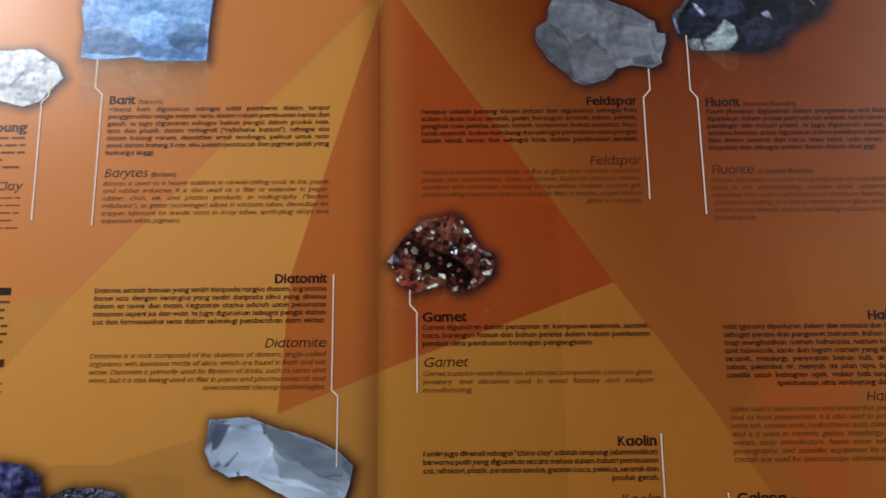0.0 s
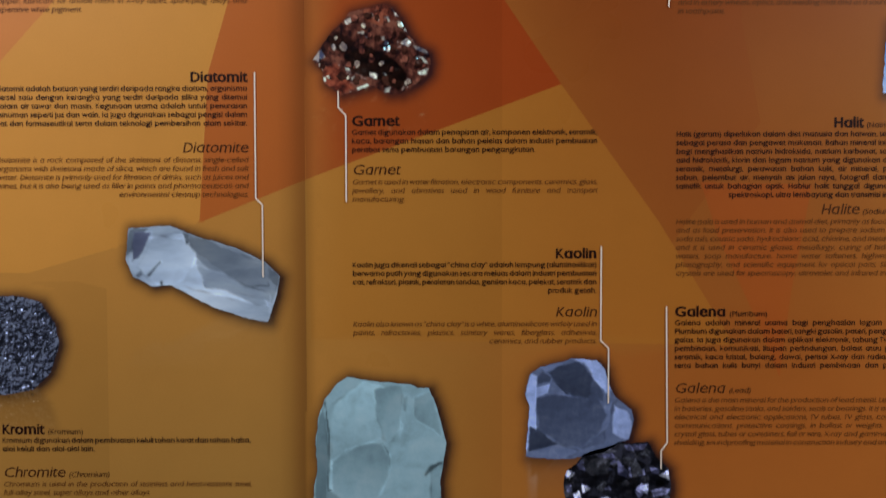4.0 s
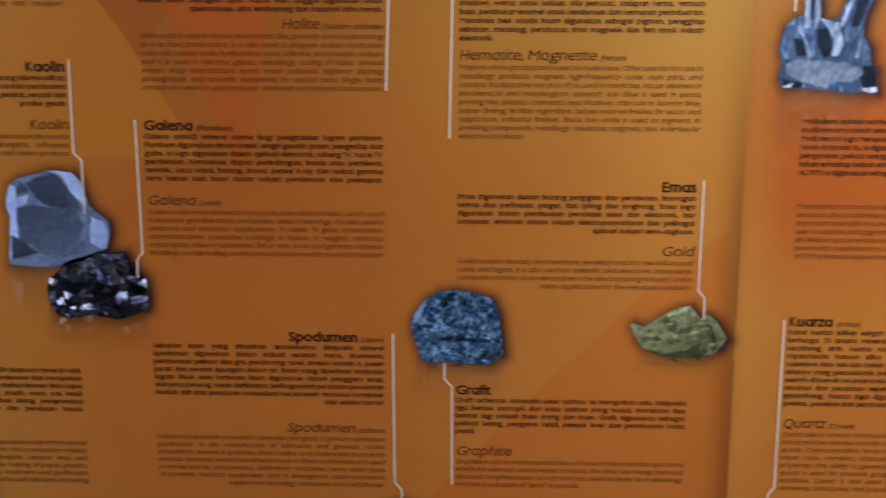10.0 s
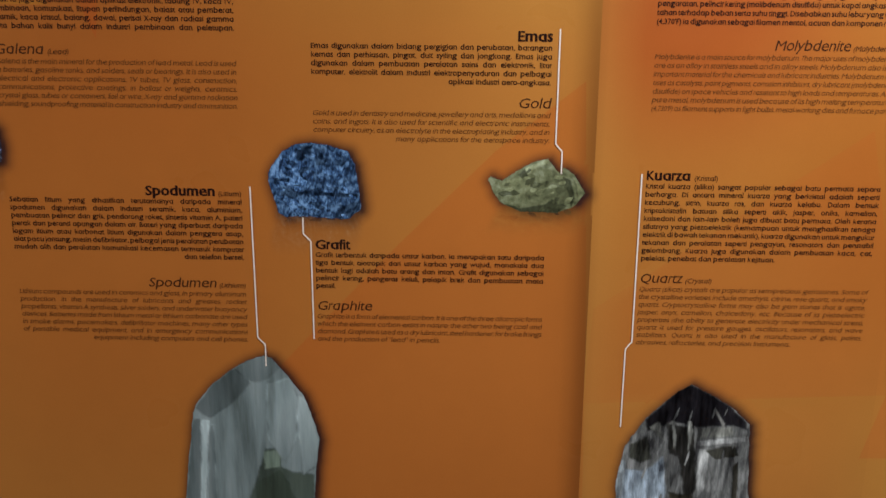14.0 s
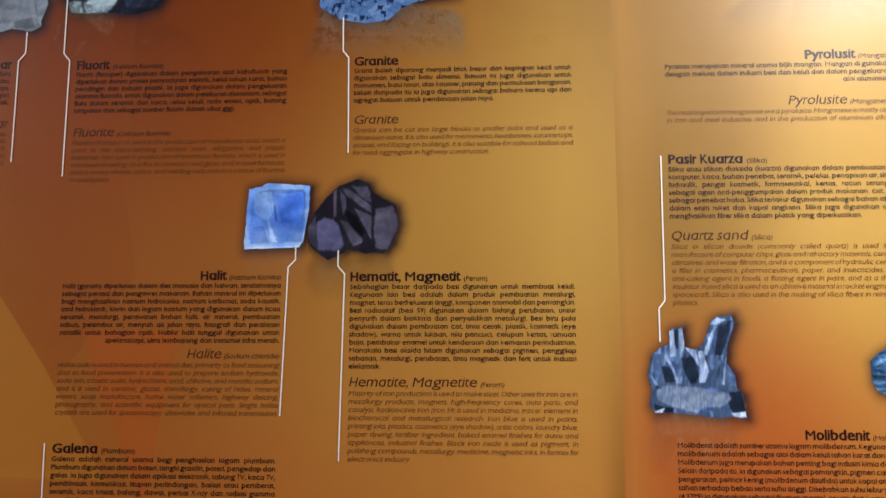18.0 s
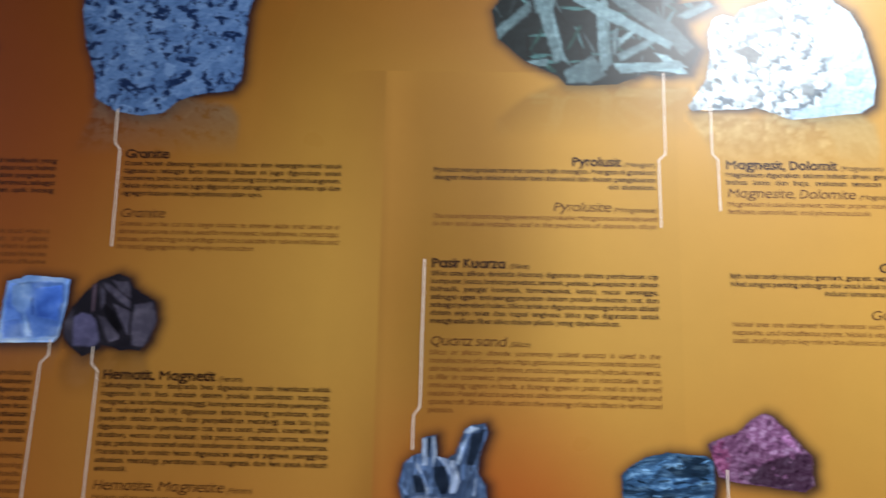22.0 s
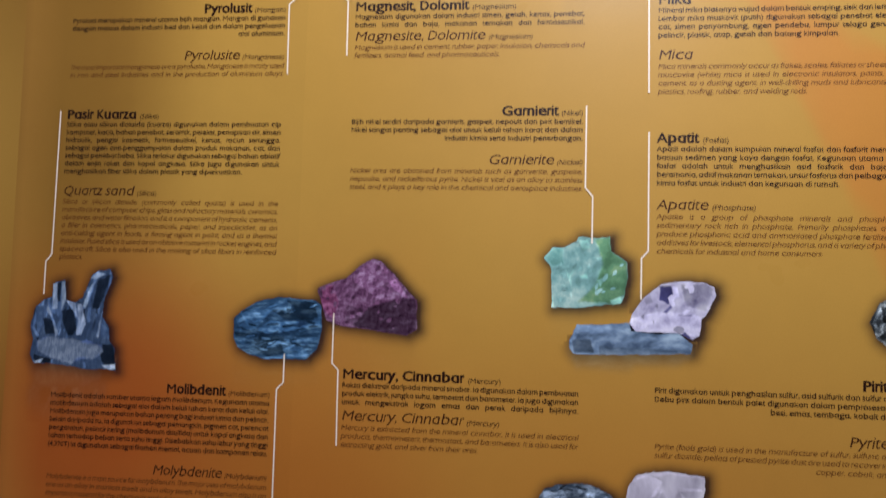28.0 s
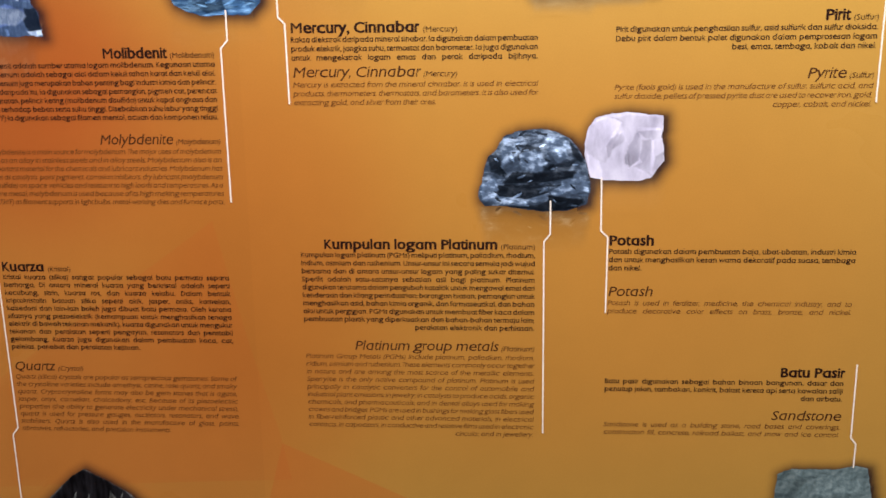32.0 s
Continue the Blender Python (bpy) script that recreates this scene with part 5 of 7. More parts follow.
face(feldspar, 0.75, [(-16, 57), (14, 42), (39, 32), (54, 21), (49, 16), (18, 24), (-14, 45)])
face(feldspar, 1.15, [(-36, 5), (-11, 10), (-7, -8), (-12, -28), (-24, -30), (-37, -10)])
face(feldspar, 0.35, [(-78, 17), (-67, 41), (-68, 18)])
face(feldspar, 0.7, [(35, -33), (58, -29), (62, -41), (37, -43)])
face(feldspar, 0.45, [(-11, -20), (4, -21), (4, -24), (-10, -23)])
face(feldspar, 0.6, [(-90, 8), (-69, 16), (-45, -15), (-38, -42), (-47, -58), (-70, -20)])
face(feldspar, 0.8, [(-45, -15), (-19, 2), (19, -48), (-17, -66), (-39, -61)])
face(feldspar, 1.3, [(64, -8), (75, 1), (76, -16), (65, -32)])
face(feldspar, 1.2, [(-63, 41), (-12, 40), (7, 12), (-29, -4), (-54, 13)])
face(feldspar, 1.15, [(7, 7), (58, 12), (63, -27), (20, -37)])
fluorite = picture('printed_mineral_picture', 'printed photograph of a black fluorite crystal with pale rock', 0.436, 1.9, rock_mat('fluorite_print', (0.005, 0.006, 0.009), (0.012, 0.014, 0.020), (0.035, 0.043, 0.060), (60, 0.7), (28, 0.35), cloud=0.4),
    [(4, 95), (16, 95), (40, 78), (52, 57), (78, 32), (112, -25), (100, -45), (57, -69), (46, -86), (21, -95), (-18, -93), (-64, -91), (-75, -74), (-81, -69), (-88, -45), (-73, -31), (-60, -10), (-40, 15), (-17, 44), (-4, 73)], mirror=0.3)
face(fluorite, (14, 15, 12), [(-50, -79), (-29, -62), (-21, -50), (-8, -59), (-7, -79), (-19, -91), (-45, -92)])
face(fluorite, (12, 13, 10), [(-72, -76), (-52, -76), (-48, -92), (-64, -91)])
face(fluorite, (1.15, 1.25, 1.8), [(-82, -52), (-60, -31), (-45, -45), (-30, -59), (-47, -72), (-75, -74)])
face(fluorite, (1.15, 1.25, 1.8), [(-56, -10), (-20, 15), (-4, -3), (7, -38), (-24, -48), (-45, -45), (-59, -24)])
face(fluorite, (8, 8, 7), [(-88, -45), (-60, -10), (-17, 44), (4, 93), (2, 80), (-10, 44), (-39, 8), (-56, -13), (-82, -50)])
face(fluorite, (16, 16, 18), [(-60, -27), (-56, -27), (-42, -45), (-48, -45)])
face(fluorite, (12, 13, 15), [(12, 45), (14, 45), (24, 18), (21, 17)])
face(fluorite, (14, 15, 17), [(-85, -48), (-82, -48), (-77, -69), (-80, -69)])
face(fluorite, (14, 14, 15), [(27, -42), (34, -38), (42, -52), (31, -49)])
face(fluorite, (1.15, 1.25, 1.8), [(-3, -59), (21, -45), (52, -52), (53, -69), (39, -86), (7, -86)])
face(fluorite, (12, 12, 13), [(85, -19), (96, -30), (93, -31), (88, -24)])
granite = picture('printed_mineral_picture', 'printed photograph of a blue-white granite block with dark specks', 0.768, 1.946, rock_mat('granite_print', (0.028, 0.068, 0.18), (0.080, 0.155, 0.33), (0.18, 0.29, 0.50), (120, 0.35), cells=(60, 0.3), cloud=0.3, flecks=(92, 0.47, (0.006, 0.016, 0.06))),
    [(-102, 158), (88, 154), (99, 115), (108, 73), (106, 2), (101, -19), (98, -76), (97, -111), (87, -125), (49, -130), (21, -140), (5, -155), (-20, -159), (-53, -154), (-80, -137), (-85, -104), (-99, -69), (-107, -29), (-109, 8), (-108, 57), (-101, 83)], mirror=0.95, lift=0.024)
face(granite, 0.7, [(-102, 158), (88, 154), (92, 131), (69, 116), (28, 120), (-6, 109), (-47, 114), (-98, 126)])
face(granite, 0.75, [(-109, 8), (-102, -29), (-85, -76), (-78, -139), (-85, -104), (-99, -69), (-107, -29)])
halite = picture('printed_mineral_picture', 'printed photograph of a blue halite slab', 0.639, 1.548, rock_mat('halite_print', (0.09, 0.19, 0.50), (0.20, 0.36, 0.74), (0.50, 0.66, 0.90), (30, 0.5), cloud=0.9),
    [(-32, 33), (-17, 36), (-10, 40), (27, 38), (42, 36), (41, 6), (35, -31), (30, -38), (-4, -39), (-36, -40), (-36, -25), (-34, 13)], mirror=0.2)
face(halite, (0.5, 0.6, 0.85), [(-29, 29), (2, 32), (34, 33), (37, 28), (37, 8), (33, -30), (3, -34), (-30, -35), (-32, -16)])
face(halite, 1.05, [(-27, 28), (-4, 31), (-1, 9), (-7, -2), (4, -32), (-3, -33), (-11, -7), (-24, 4)])
face(halite, (0.35, 0.5, 0.9), [(0, 25), (32, 28), (36, 10), (31, -12), (7, -8)])
face(halite, (0.4, 0.5, 0.8), [(-30, -16), (-13, -13), (-7, -32), (-29, -34)])
face(halite, 1.3, [(-36, -38), (-4, -37), (30, -36), (30, -38), (-4, -39), (-36, -40)])
face(halite, 1.25, [(37, 35), (42, 36), (41, 7), (38, 7)])
face(halite, (0.12, 0.18, 0.4), [(-2, 13), (0, 13), (3, -7), (1, -7)])
hematite = picture('printed_mineral_picture', 'printed photograph of black faceted hematite crystals', 0.733, 1.543, rock_mat('hematite_print', (0.004, 0.004, 0.007), (0.012, 0.011, 0.017), (0.035, 0.033, 0.045), (50, 0.25), cloud=0.15),
    [(-17, 41), (6, 49), (18, 44), (25, 32), (51, 17), (55, -5), (48, -29), (37, -41), (26, -39), (15, -41), (6, -37), (-7, -35), (-9, -39), (-29, -49), (-43, -38), (-53, -27), (-54, -10), (-46, 9), (-30, 29)], mirror=0.75)
face(hematite, (6.7, 7.0, 9.3), [(-43, -3), (-35, 2), (-23, 0), (-16, -9), (-10, -31), (-16, -37), (-41, -37)])
face(hematite, 5.2, [(-14, 39), (-3, 36), (21, 17), (22, 8), (8, 16), (-11, 32)])
face(hematite, 6.1, [(1, 14), (22, 5), (22, -23), (14, -8)])
face(hematite, 4.6, [(-16, 0), (-5, -4), (12, -24), (1, -33), (-8, -17)])
face(hematite, 5.2, [(28, 12), (48, 17), (55, -7), (42, -36), (28, -34), (25, -8)])
face(hematite, (7.2, 5.5, 5.2), [(-24, 35), (-20, 36), (-20, 5), (-23, 2)])
face(hematite, 4.3, [(-16, 36), (-9, 27), (-8, 14), (-12, 5)])
face(hematite, 0.4, [(-10, 14), (4, 5), (14, -15), (12, -21), (-5, -4)])
face(hematite, 7.2, [(1, -29), (12, -25), (11, -28), (4, -31)])
face(hematite, 3.8, [(-3, 41), (18, 40), (22, 19), (9, 28)])
face(hematite, 3.2, [(-54, -10), (-45, 6), (-41, -36), (-51, -28)])
garnet = picture('printed_mineral_picture', 'printed photograph of a red-brown garnet cluster with white specks', 0.058, 1.555, rock_mat('garnet_print', (0.010, 0.004, 0.006), (0.075, 0.022, 0.016), (0.20, 0.075, 0.05), (70, 1.1), (70, 0.5), flecks=(95, 0.36, (0.30, 0.22, 0.20))),
    [(-63, -11), (-56, 0), (-47, 13), (-39, 22), (-30, 30), (-24, 39), (-9, 43), (13, 49), (21, 45), (30, 34), (37, 20), (47, 5), (60, -2), (63, -13), (60, -26), (47, -37), (30, -47), (15, -47), (2, -38), (-17, -44), (-34, -48), (-51, -35), (-53, -20)], mirror=0.2)
face(garnet, (0.1, 0.1, 0.1), [(-32, -5), (-19, 1), (-2, 3), (24, -10), (38, -26), (30, -45), (13, -34), (-19, -25)])
face(garnet, (0.3, 0.3, 0.3), [(-47, 13), (-37, 20), (-17, 8), (-22, -3), (-32, -5), (-45, 4)])
face(garnet, (1.5, 1.2, 1), [(-9, 42), (13, 48), (21, 45), (24, 34), (8, 25), (-7, 30)])
face(garnet, (1.6, 1.1, 0.9), [(-52, -22), (-39, -14), (-26, -29), (-19, -42), (-34, -47), (-50, -35)])
face(garnet, (6.5, 20, 26), [(-29, 30), (-22, 34), (-20, 30), (-27, 26)])
face(garnet, (6.5, 20, 26), [(31, 6), (36, 13), (43, 7), (39, 3)])
face(garnet, (6.5, 20, 26), [(13, 1), (19, 6), (21, 0), (16, -2)])
face(garnet, (6.5, 20, 26), [(-62, -9), (-54, 0), (-50, -7), (-57, -13)])
face(garnet, (6.5, 20, 26), [(23, 42), (27, 41), (29, 35), (25, 35)])
face(garnet, (6.5, 20, 26), [(-2, -24), (6, -26), (5, -31), (-2, -29)])
face(garnet, (6.5, 20, 26), [(-43, 4), (-40, 6), (-38, 1), (-41, -1)])
face(garnet, (6.5, 20, 26), [(-56, -15), (-50, -16), (-52, -20), (-55, -20)])
face(garnet, (4, 13, 17), [(14, 34), (18, 35), (19, 30), (15, 29)])
face(garnet, (4, 13, 17), [(-15, 18), (-8, 19), (-9, 16)])
face(garnet, (4, 13, 17), [(-7, 13), (-2, 15), (-1, 11)])
face(garnet, (4, 13, 17), [(10, 13), (15, 14), (15, 10), (12, 10)])
face(garnet, (4, 13, 17), [(-22, -30), (-17, -27), (-17, -31), (-21, -33)])
face(garnet, (4, 13, 17), [(-29, -18), (-25, -18), (-23, -23), (-27, -23)])
face(garnet, (4, 13, 17), [(-16, -41), (-5, -36), (-3, -38), (-14, -44)])
face(garnet, (4, 13, 17), [(45, -6), (56, -9), (60, -15), (49, -12)])
face(garnet, (4, 13, 17), [(43, 5), (58, 0), (60, -5), (47, 0)])
face(garnet, (4, 13, 17), [(14, -40), (20, -40), (19, -45), (14, -45)])
face(garnet, (4, 13, 17), [(49, -24), (60, -20), (58, -26), (51, -27)])
face(garnet, (4, 13, 17), [(12, -25), (15, -25), (15, -28)])
face(garnet, (4, 13, 17), [(34, 22), (39, 20), (38, 18)])
face(garnet, (4, 13, 17), [(-5, 38), (1, 38), (2, 35), (-2, 34)])
face(garnet, (4, 13, 17), [(5, 35), (8, 35), (7, 30)])
face(garnet, (4, 13, 17), [(-53, -30), (-49, -29), (-49, -34)])
diatomite = picture('printed_mineral_picture', 'printed photograph of a pale grey-blue diatomite block', -0.123, 1.316, rock_mat('diatomite_print', (0.11, 0.15, 0.25), (0.32, 0.42, 0.56), (0.56, 0.66, 0.76), (24, 0.25), stretch=(0.5, 1, 1.4), turn=24, cloud=0.25),
    [(-81, 49), (-37, 52), (-19, 44), (36, 27), (66, 12), (81, -3), (78, -21), (68, -52), (47, -49), (11, -37), (-38, -12), (-56, -14), (-77, -3), (-85, 15)], mirror=0.15)
face(diatomite, 1.5, [(-71, 38), (-24, 43), (-18, 34), (-7, 21), (-10, 10), (11, -9), (47, -27), (66, -46), (47, -49), (11, -37), (-38, -12), (-56, -12), (-77, -2), (-81, 15)])
face(diatomite, 0.35, [(-81, 49), (-60, 49), (-71, 37), (-81, 21), (-85, 18)])
face(diatomite, 0.62, [(-19, 44), (36, 27), (81, -3), (73, -34), (41, -18), (11, -3), (-10, 18)])
face(diatomite, 0.45, [(23, 30), (66, 12), (81, -3), (79, -15), (60, 3)])
face(diatomite, 0.8, [(-6, 9), (65, -27), (68, -40), (11, -12)])
face(diatomite, 0.3, [(-23, 44), (-18, 43), (-15, 34), (-19, 35)])
face(diatomite, 0.55, [(-75, -2), (-61, 9), (-60, 8), (-71, -4)])
face(diatomite, (0.3, 0.28, 0.36), [(-76, 45), (-56, 45), (-70, 18), (-78, 13)])
face(diatomite, 1.35, [(-55, 41), (-23, 38), (-8, 24), (-13, 6), (-29, -12), (-45, -14), (-62, -5), (-72, 8)])
face(diatomite, 0.5, [(-21, 39), (4, 36), (38, 22), (68, 7), (69, -13), (45, -13), (20, 2), (-7, 21)])
face(diatomite, 0.85, [(-8, 9), (20, 0), (45, -15), (70, -20), (71, -31), (37, -21), (1, -14)])
face(diatomite, 1.25, [(-29, -13), (6, -21), (36, -29), (70, -36), (68, -53), (48, -50), (20, -42), (-23, -26)])
face(diatomite, 0.2, [(-62, -2), (-48, 13), (-47, 13), (-60, -3)])
face(diatomite, 0.2, [(-48, -8), (-45, -7), (-45, -16), (-47, -16)])
face(diatomite, 0.2, [(-21, 37), (-16, 34), (-19, 31)])
chromite = picture('printed_mineral_picture', 'printed photograph of black sparkling chromite', -0.331, 1.239, rock_mat('chromite_print', (0.006, 0.007, 0.012), (0.022, 0.026, 0.045), (0.14, 0.17, 0.26), (190, 1.5), (230, 0.6), flecks=(240, 0.36, (0.25, 0.30, 0.42))),
    [(-50, 44), (-25, 53), (5, 53), (30, 47), (45, 25), (50, 1), (40, -30), (22, -48), (-9, -54), (-46, -54), (-57, -18)], mirror=0.75)
chalcopyrite = picture('printed_mineral_picture', 'printed photograph of dark blue chalcopyrite', -0.425, 1.288, rock_mat('chalcopyrite_print', (0.008, 0.009, 0.02), (0.03, 0.035, 0.10), (0.10, 0.12, 0.28), (60, 1.0), (50, 0.5)),
    [(-54, 21), (-23, 32), (-11, 33), (15, 30), (35, 17), (40, -4), (36, -22), (8, -34), (-42, -27)])
face(chalcopyrite, 2, [(-23, 27), (9, 27), (4, 8), (-26, 3)])
limestone = picture('printed_mineral_picture', 'printed photograph of a pale green-blue limestone slab', 0.064, 1.123, rock_mat('limestone_print', (0.14, 0.23, 0.28), (0.29, 0.48, 0.58), (0.45, 0.62, 0.70), (40, 0.25), cloud=0.2),
    [(-59, 56), (-46, 73), (-34, 81), (-18, 78), (5, 75), (34, 73), (42, 69), (54, 69), (59, 58), (65, 39), (73, 9), (71, -4), (66, -33), (67, -52), (63, -75), (39, -76), (13, -80), (-38, -79), (-61, -80), (-63, -69), (-71, -60), (-71, -38), (-67, -20), (-69, 6), (-66, 36)], mirror=0.3)
face(limestone, 0.68, [(-59, 55), (-54, 19), (-54, -11), (-57, -42), (-48, -46), (-40, -64), (-42, -75), (-61, -79), (-63, -69), (-71, -60), (-71, -38), (-67, -20), (-69, 10), (-64, 38)])
face(limestone, 1.08, [(-54, -17), (-33, 4), (-12, 9), (3, 9), (11, -4), (11, -18), (3, -46), (-8, -53), (-25, -51), (-38, -57), (-48, -44), (-54, -42)])
face(limestone, 0.82, [(-54, -16), (-33, 4), (-12, 9), (3, 9), (11, -4), (11, -20), (4, 1), (-10, 4), (-31, -4), (-48, -20)])
face(limestone, 0.45, [(3, 10), (10, 0), (12, -11), (11, -20), (11, -11), (8, -1)])
face(limestone, 0.86, [(-8, 42), (9, 53), (19, 41), (26, 28), (20, 11), (3, 11), (-6, 25)])
face(limestone, 0.82, [(56, -19), (68, -13), (67, -52), (56, -68)])
face(limestone, 0.6, [(48, -76), (67, -52), (63, -75)])
face(limestone, 0.25, [(-59, 54), (-58, 54), (-53, 14), (-54, -16), (-55, -42), (-50, -43), (-56, -44), (-56, -11), (-55, 17)])
face(limestone, 0.3, [(49, -26), (56, -18), (65, -13), (57, -21), (50, -28)])
face(limestone, 0.72, [(26, 57), (31, 60), (29, 43), (26, 45)])
face(limestone, 0.78, [(-42, -64), (-33, -55), (-21, -51), (-6, -53), (-17, -62), (-38, -71)])
face(limestone, 0.15, [(48, -76), (66, -53), (67, -55), (50, -76)])
face(limestone, 0.8, [(38, 58), (55, 66), (65, 37), (68, 15), (55, 26), (40, 34)])
face(limestone, 0.5, [(-66, 37), (-60, 50), (-55, 1), (-57, -44), (-62, -79), (-70, -60), (-69, 1)])
face(limestone, 1.12, [(-50, 52), (-17, 76), (13, 68), (2, 13), (-37, 1), (-53, -11)])
face(limestone, 0.82, [(-51, -11), (-25, 5), (2, 9), (11, -7), (10, -27), (-2, -51), (-38, -58), (-51, -44)])
face(limestone, 0.85, [(-6, 68), (25, 72), (23, 25), (10, 5), (-2, 33)])
face(limestone, 0.25, [(47, -76), (57, -66), (63, -59), (59, -70)])
face(limestone, 0.25, [(49, -25), (57, -16), (70, -12), (57, -19)])
kaolin = picture('printed_mineral_picture', 'printed photograph of a blue-grey kaolin lump', 0.278, 1.169, rock_mat('kaolin_print', (0.020, 0.030, 0.075), (0.11, 0.15, 0.28), (0.28, 0.34, 0.50), (70, 0.2), cloud=0.10),
    [(-51, 37), (-39, 46), (-15, 51), (-6, 55), (21, 53), (31, 42), (35, 26), (42, 13), (59, -1), (62, -12), (57, -33), (45, -38), (30, -48), (-7, -55), (-39, -54), (-55, -52), (-54, -34), (-51, 1), (-56, 16)], mirror=0.7)
face(kaolin, 2.45, [(-56, 16), (-51, 37), (-45, 32), (-45, 12), (-45, -18), (-49, -29), (-55, -51), (-53, -23), (-51, 1)])
face(kaolin, 2.66, [(-46, 23), (-29, 27), (-31, 17), (-44, 12)])
face(kaolin, 0.5, [(-27, 30), (-8, 51), (1, 52), (18, 35), (30, 17), (28, 8), (-4, 12), (-20, 24)])
face(kaolin, 2.52, [(15, 40), (21, 51), (31, 42), (35, 26), (37, 20), (23, 29)])
face(kaolin, 0.72, [(-44, 12), (-20, 17), (20, 3), (35, 4), (29, -38), (6, -45), (-19, -39), (-43, -13)])
face(kaolin, 1.15, [(38, 4), (44, 11), (59, -1), (62, -12), (56, -33), (45, -31), (37, -20)])
face(kaolin, 1.3, [(13, -8), (40, 10), (33, -22), (22, -31)])
face(kaolin, 0.3, [(-50, -25), (-41, -20), (-29, -34), (-49, -34)])
face(kaolin, 0.95, [(-54, -37), (-13, -35), (6, -45), (-7, -55), (-55, -52)])
face(kaolin, 2.66, [(-6, 55), (21, 53), (30, 43), (17, 50), (4, 50)])
face(kaolin, 0.28, [(-25, 29), (-20, 26), (-6, 15), (-11, 15)])
face(kaolin, 0.5, [(-45, 30), (-37, 41), (-27, 35), (-29, 29), (-43, 26)])
face(kaolin, 1.5, [(-39, 45), (-16, 50), (-14, 47), (-34, 40)])
face(kaolin, 0.6, [(-44, 12), (-27, 16), (1, 13), (20, 17), (33, -7), (23, -27), (4, -43), (-16, -39), (-41, -23)])
face(kaolin, 3.64, [(-50, 38), (-43, 36), (-44, 12), (-44, -23), (-53, -54), (-55, -44), (-52, -23), (-56, 16)])
face(kaolin, 0.35, [(-32, 40), (-17, 48), (2, 52), (19, 32), (12, 13), (-3, 13), (-19, 24)])
face(kaolin, 3.22, [(6, 54), (26, 52), (35, 29), (36, 13), (19, 32)])
face(kaolin, 2.52, [(40, 5), (55, -3), (61, -15), (57, -37), (38, -27)])
face(kaolin, 0.3, [(-51, -19), (-40, -25), (-20, -39), (-53, -48)])
face(kaolin, 1.2, [(-55, -48), (-20, -39), (0, -47), (-15, -55), (-53, -55)])
galena = picture('printed_mineral_picture', 'printed photograph of black shiny galena crystals', 0.318, 1.094, rock_mat('galena_print', (0.003, 0.0035, 0.005), (0.011, 0.012, 0.016), (0.05, 0.055, 0.075), (80, 0.8), (75, 0.5), flecks=(150, 0.27, (0.20, 0.21, 0.25))),
    [(-53, 1), (-49, 9), (-40, 15), (-33, 25), (-6, 34), (3, 37), (5, 39), (19, 37), (37, 39), (48, 21), (60, 9), (63, -13), (61, -27), (45, -35), (24, -40), (-2, -35), (-30, -40), (-44, -35), (-52, -23), (-54, -9)], mirror=0.7)
face(galena, (37.5, 39.0, 51.0), [(-51, 8), (-42, 5), (-51, -1)])
face(galena, (37.5, 39.0, 51.0), [(52, 3), (61, 8), (61, -3)])
face(galena, (37.5, 39.0, 51.0), [(-43, -18), (-38, -16), (-37, -22), (-41, -24)])
face(galena, (37.5, 39.0, 51.0), [(-28, -27), (-22, -25), (-23, -29)])
face(galena, (37.5, 39.0, 51.0), [(-35, -35), (-31, -34), (-30, -39)])
face(galena, (10, 10, 14), [(-34, -7), (-24, -12), (-33, -18)])
face(galena, (10, 10, 14), [(-10, -22), (-3, -22), (0, -29), (-9, -28)])
face(galena, (10, 10, 14), [(26, 6), (33, 9), (35, 3), (28, 1)])
face(galena, (10, 10, 14), [(41, -15), (53, -12), (62, -13), (58, -19), (44, -21)])
face(galena, (10, 10, 14), [(16, 11), (19, 11), (20, 0), (18, 0)])
face(galena, (10, 10, 14), [(23, -15), (31, -6), (36, -13), (28, -23)])
face(galena, (10, 10, 14), [(-18, -28), (-12, -22), (-9, -28), (-14, -30)])
face(galena, (10, 10, 14), [(10, -31), (14, -34), (12, -36)])
face(galena, (10, 10, 14), [(-10, -12), (-4, -10), (-2, -14), (-9, -14)])
face(galena, (10, 10, 14), [(-52, -10), (-46, -7), (-45, -16), (-50, -16)])
face(galena, (5, 5, 7.5), [(-17, 23), (-2, 32), (4, 16), (-9, 11)])
face(galena, (5, 5, 7.5), [(12, 35), (37, 37), (33, 30), (15, 29)])
face(galena, (5, 5, 7.5), [(-40, 14), (-33, 20), (-29, 8), (-37, 8)])
face(galena, (5, 5, 7.5), [(4, 20), (16, 6), (14, 0), (5, 3)])
face(galena, (5, 5, 7.5), [(39, 11), (51, 9), (49, 3), (42, 4)])
face(galena, (5, 5, 7.5), [(-28, 8), (-7, 12), (0, 8), (-21, 5)])
face(galena, 4, [(-28, 32), (-9, 34), (4, 28), (-20, 24)])
face(galena, 3, [(-35, 14), (-16, 22), (0, 20), (-7, 4), (-23, 1)])
face(galena, 5, [(19, 12), (24, 20), (33, 4), (22, 0)])
face(galena, (33.0, 33.0, 31.5), [(-52, 9), (-42, 4), (-48, -2)])
face(galena, (33.0, 33.0, 31.5), [(-34, -9), (-25, -13), (-33, -17)])
face(galena, (33.0, 33.0, 31.5), [(50, 2), (61, 6), (61, -3)])
face(galena, (33.0, 33.0, 31.5), [(-13, -25), (-5, -21), (-7, -30)])
face(galena, (33.0, 33.0, 31.5), [(-43, -19), (-37, -15), (-35, -23)])
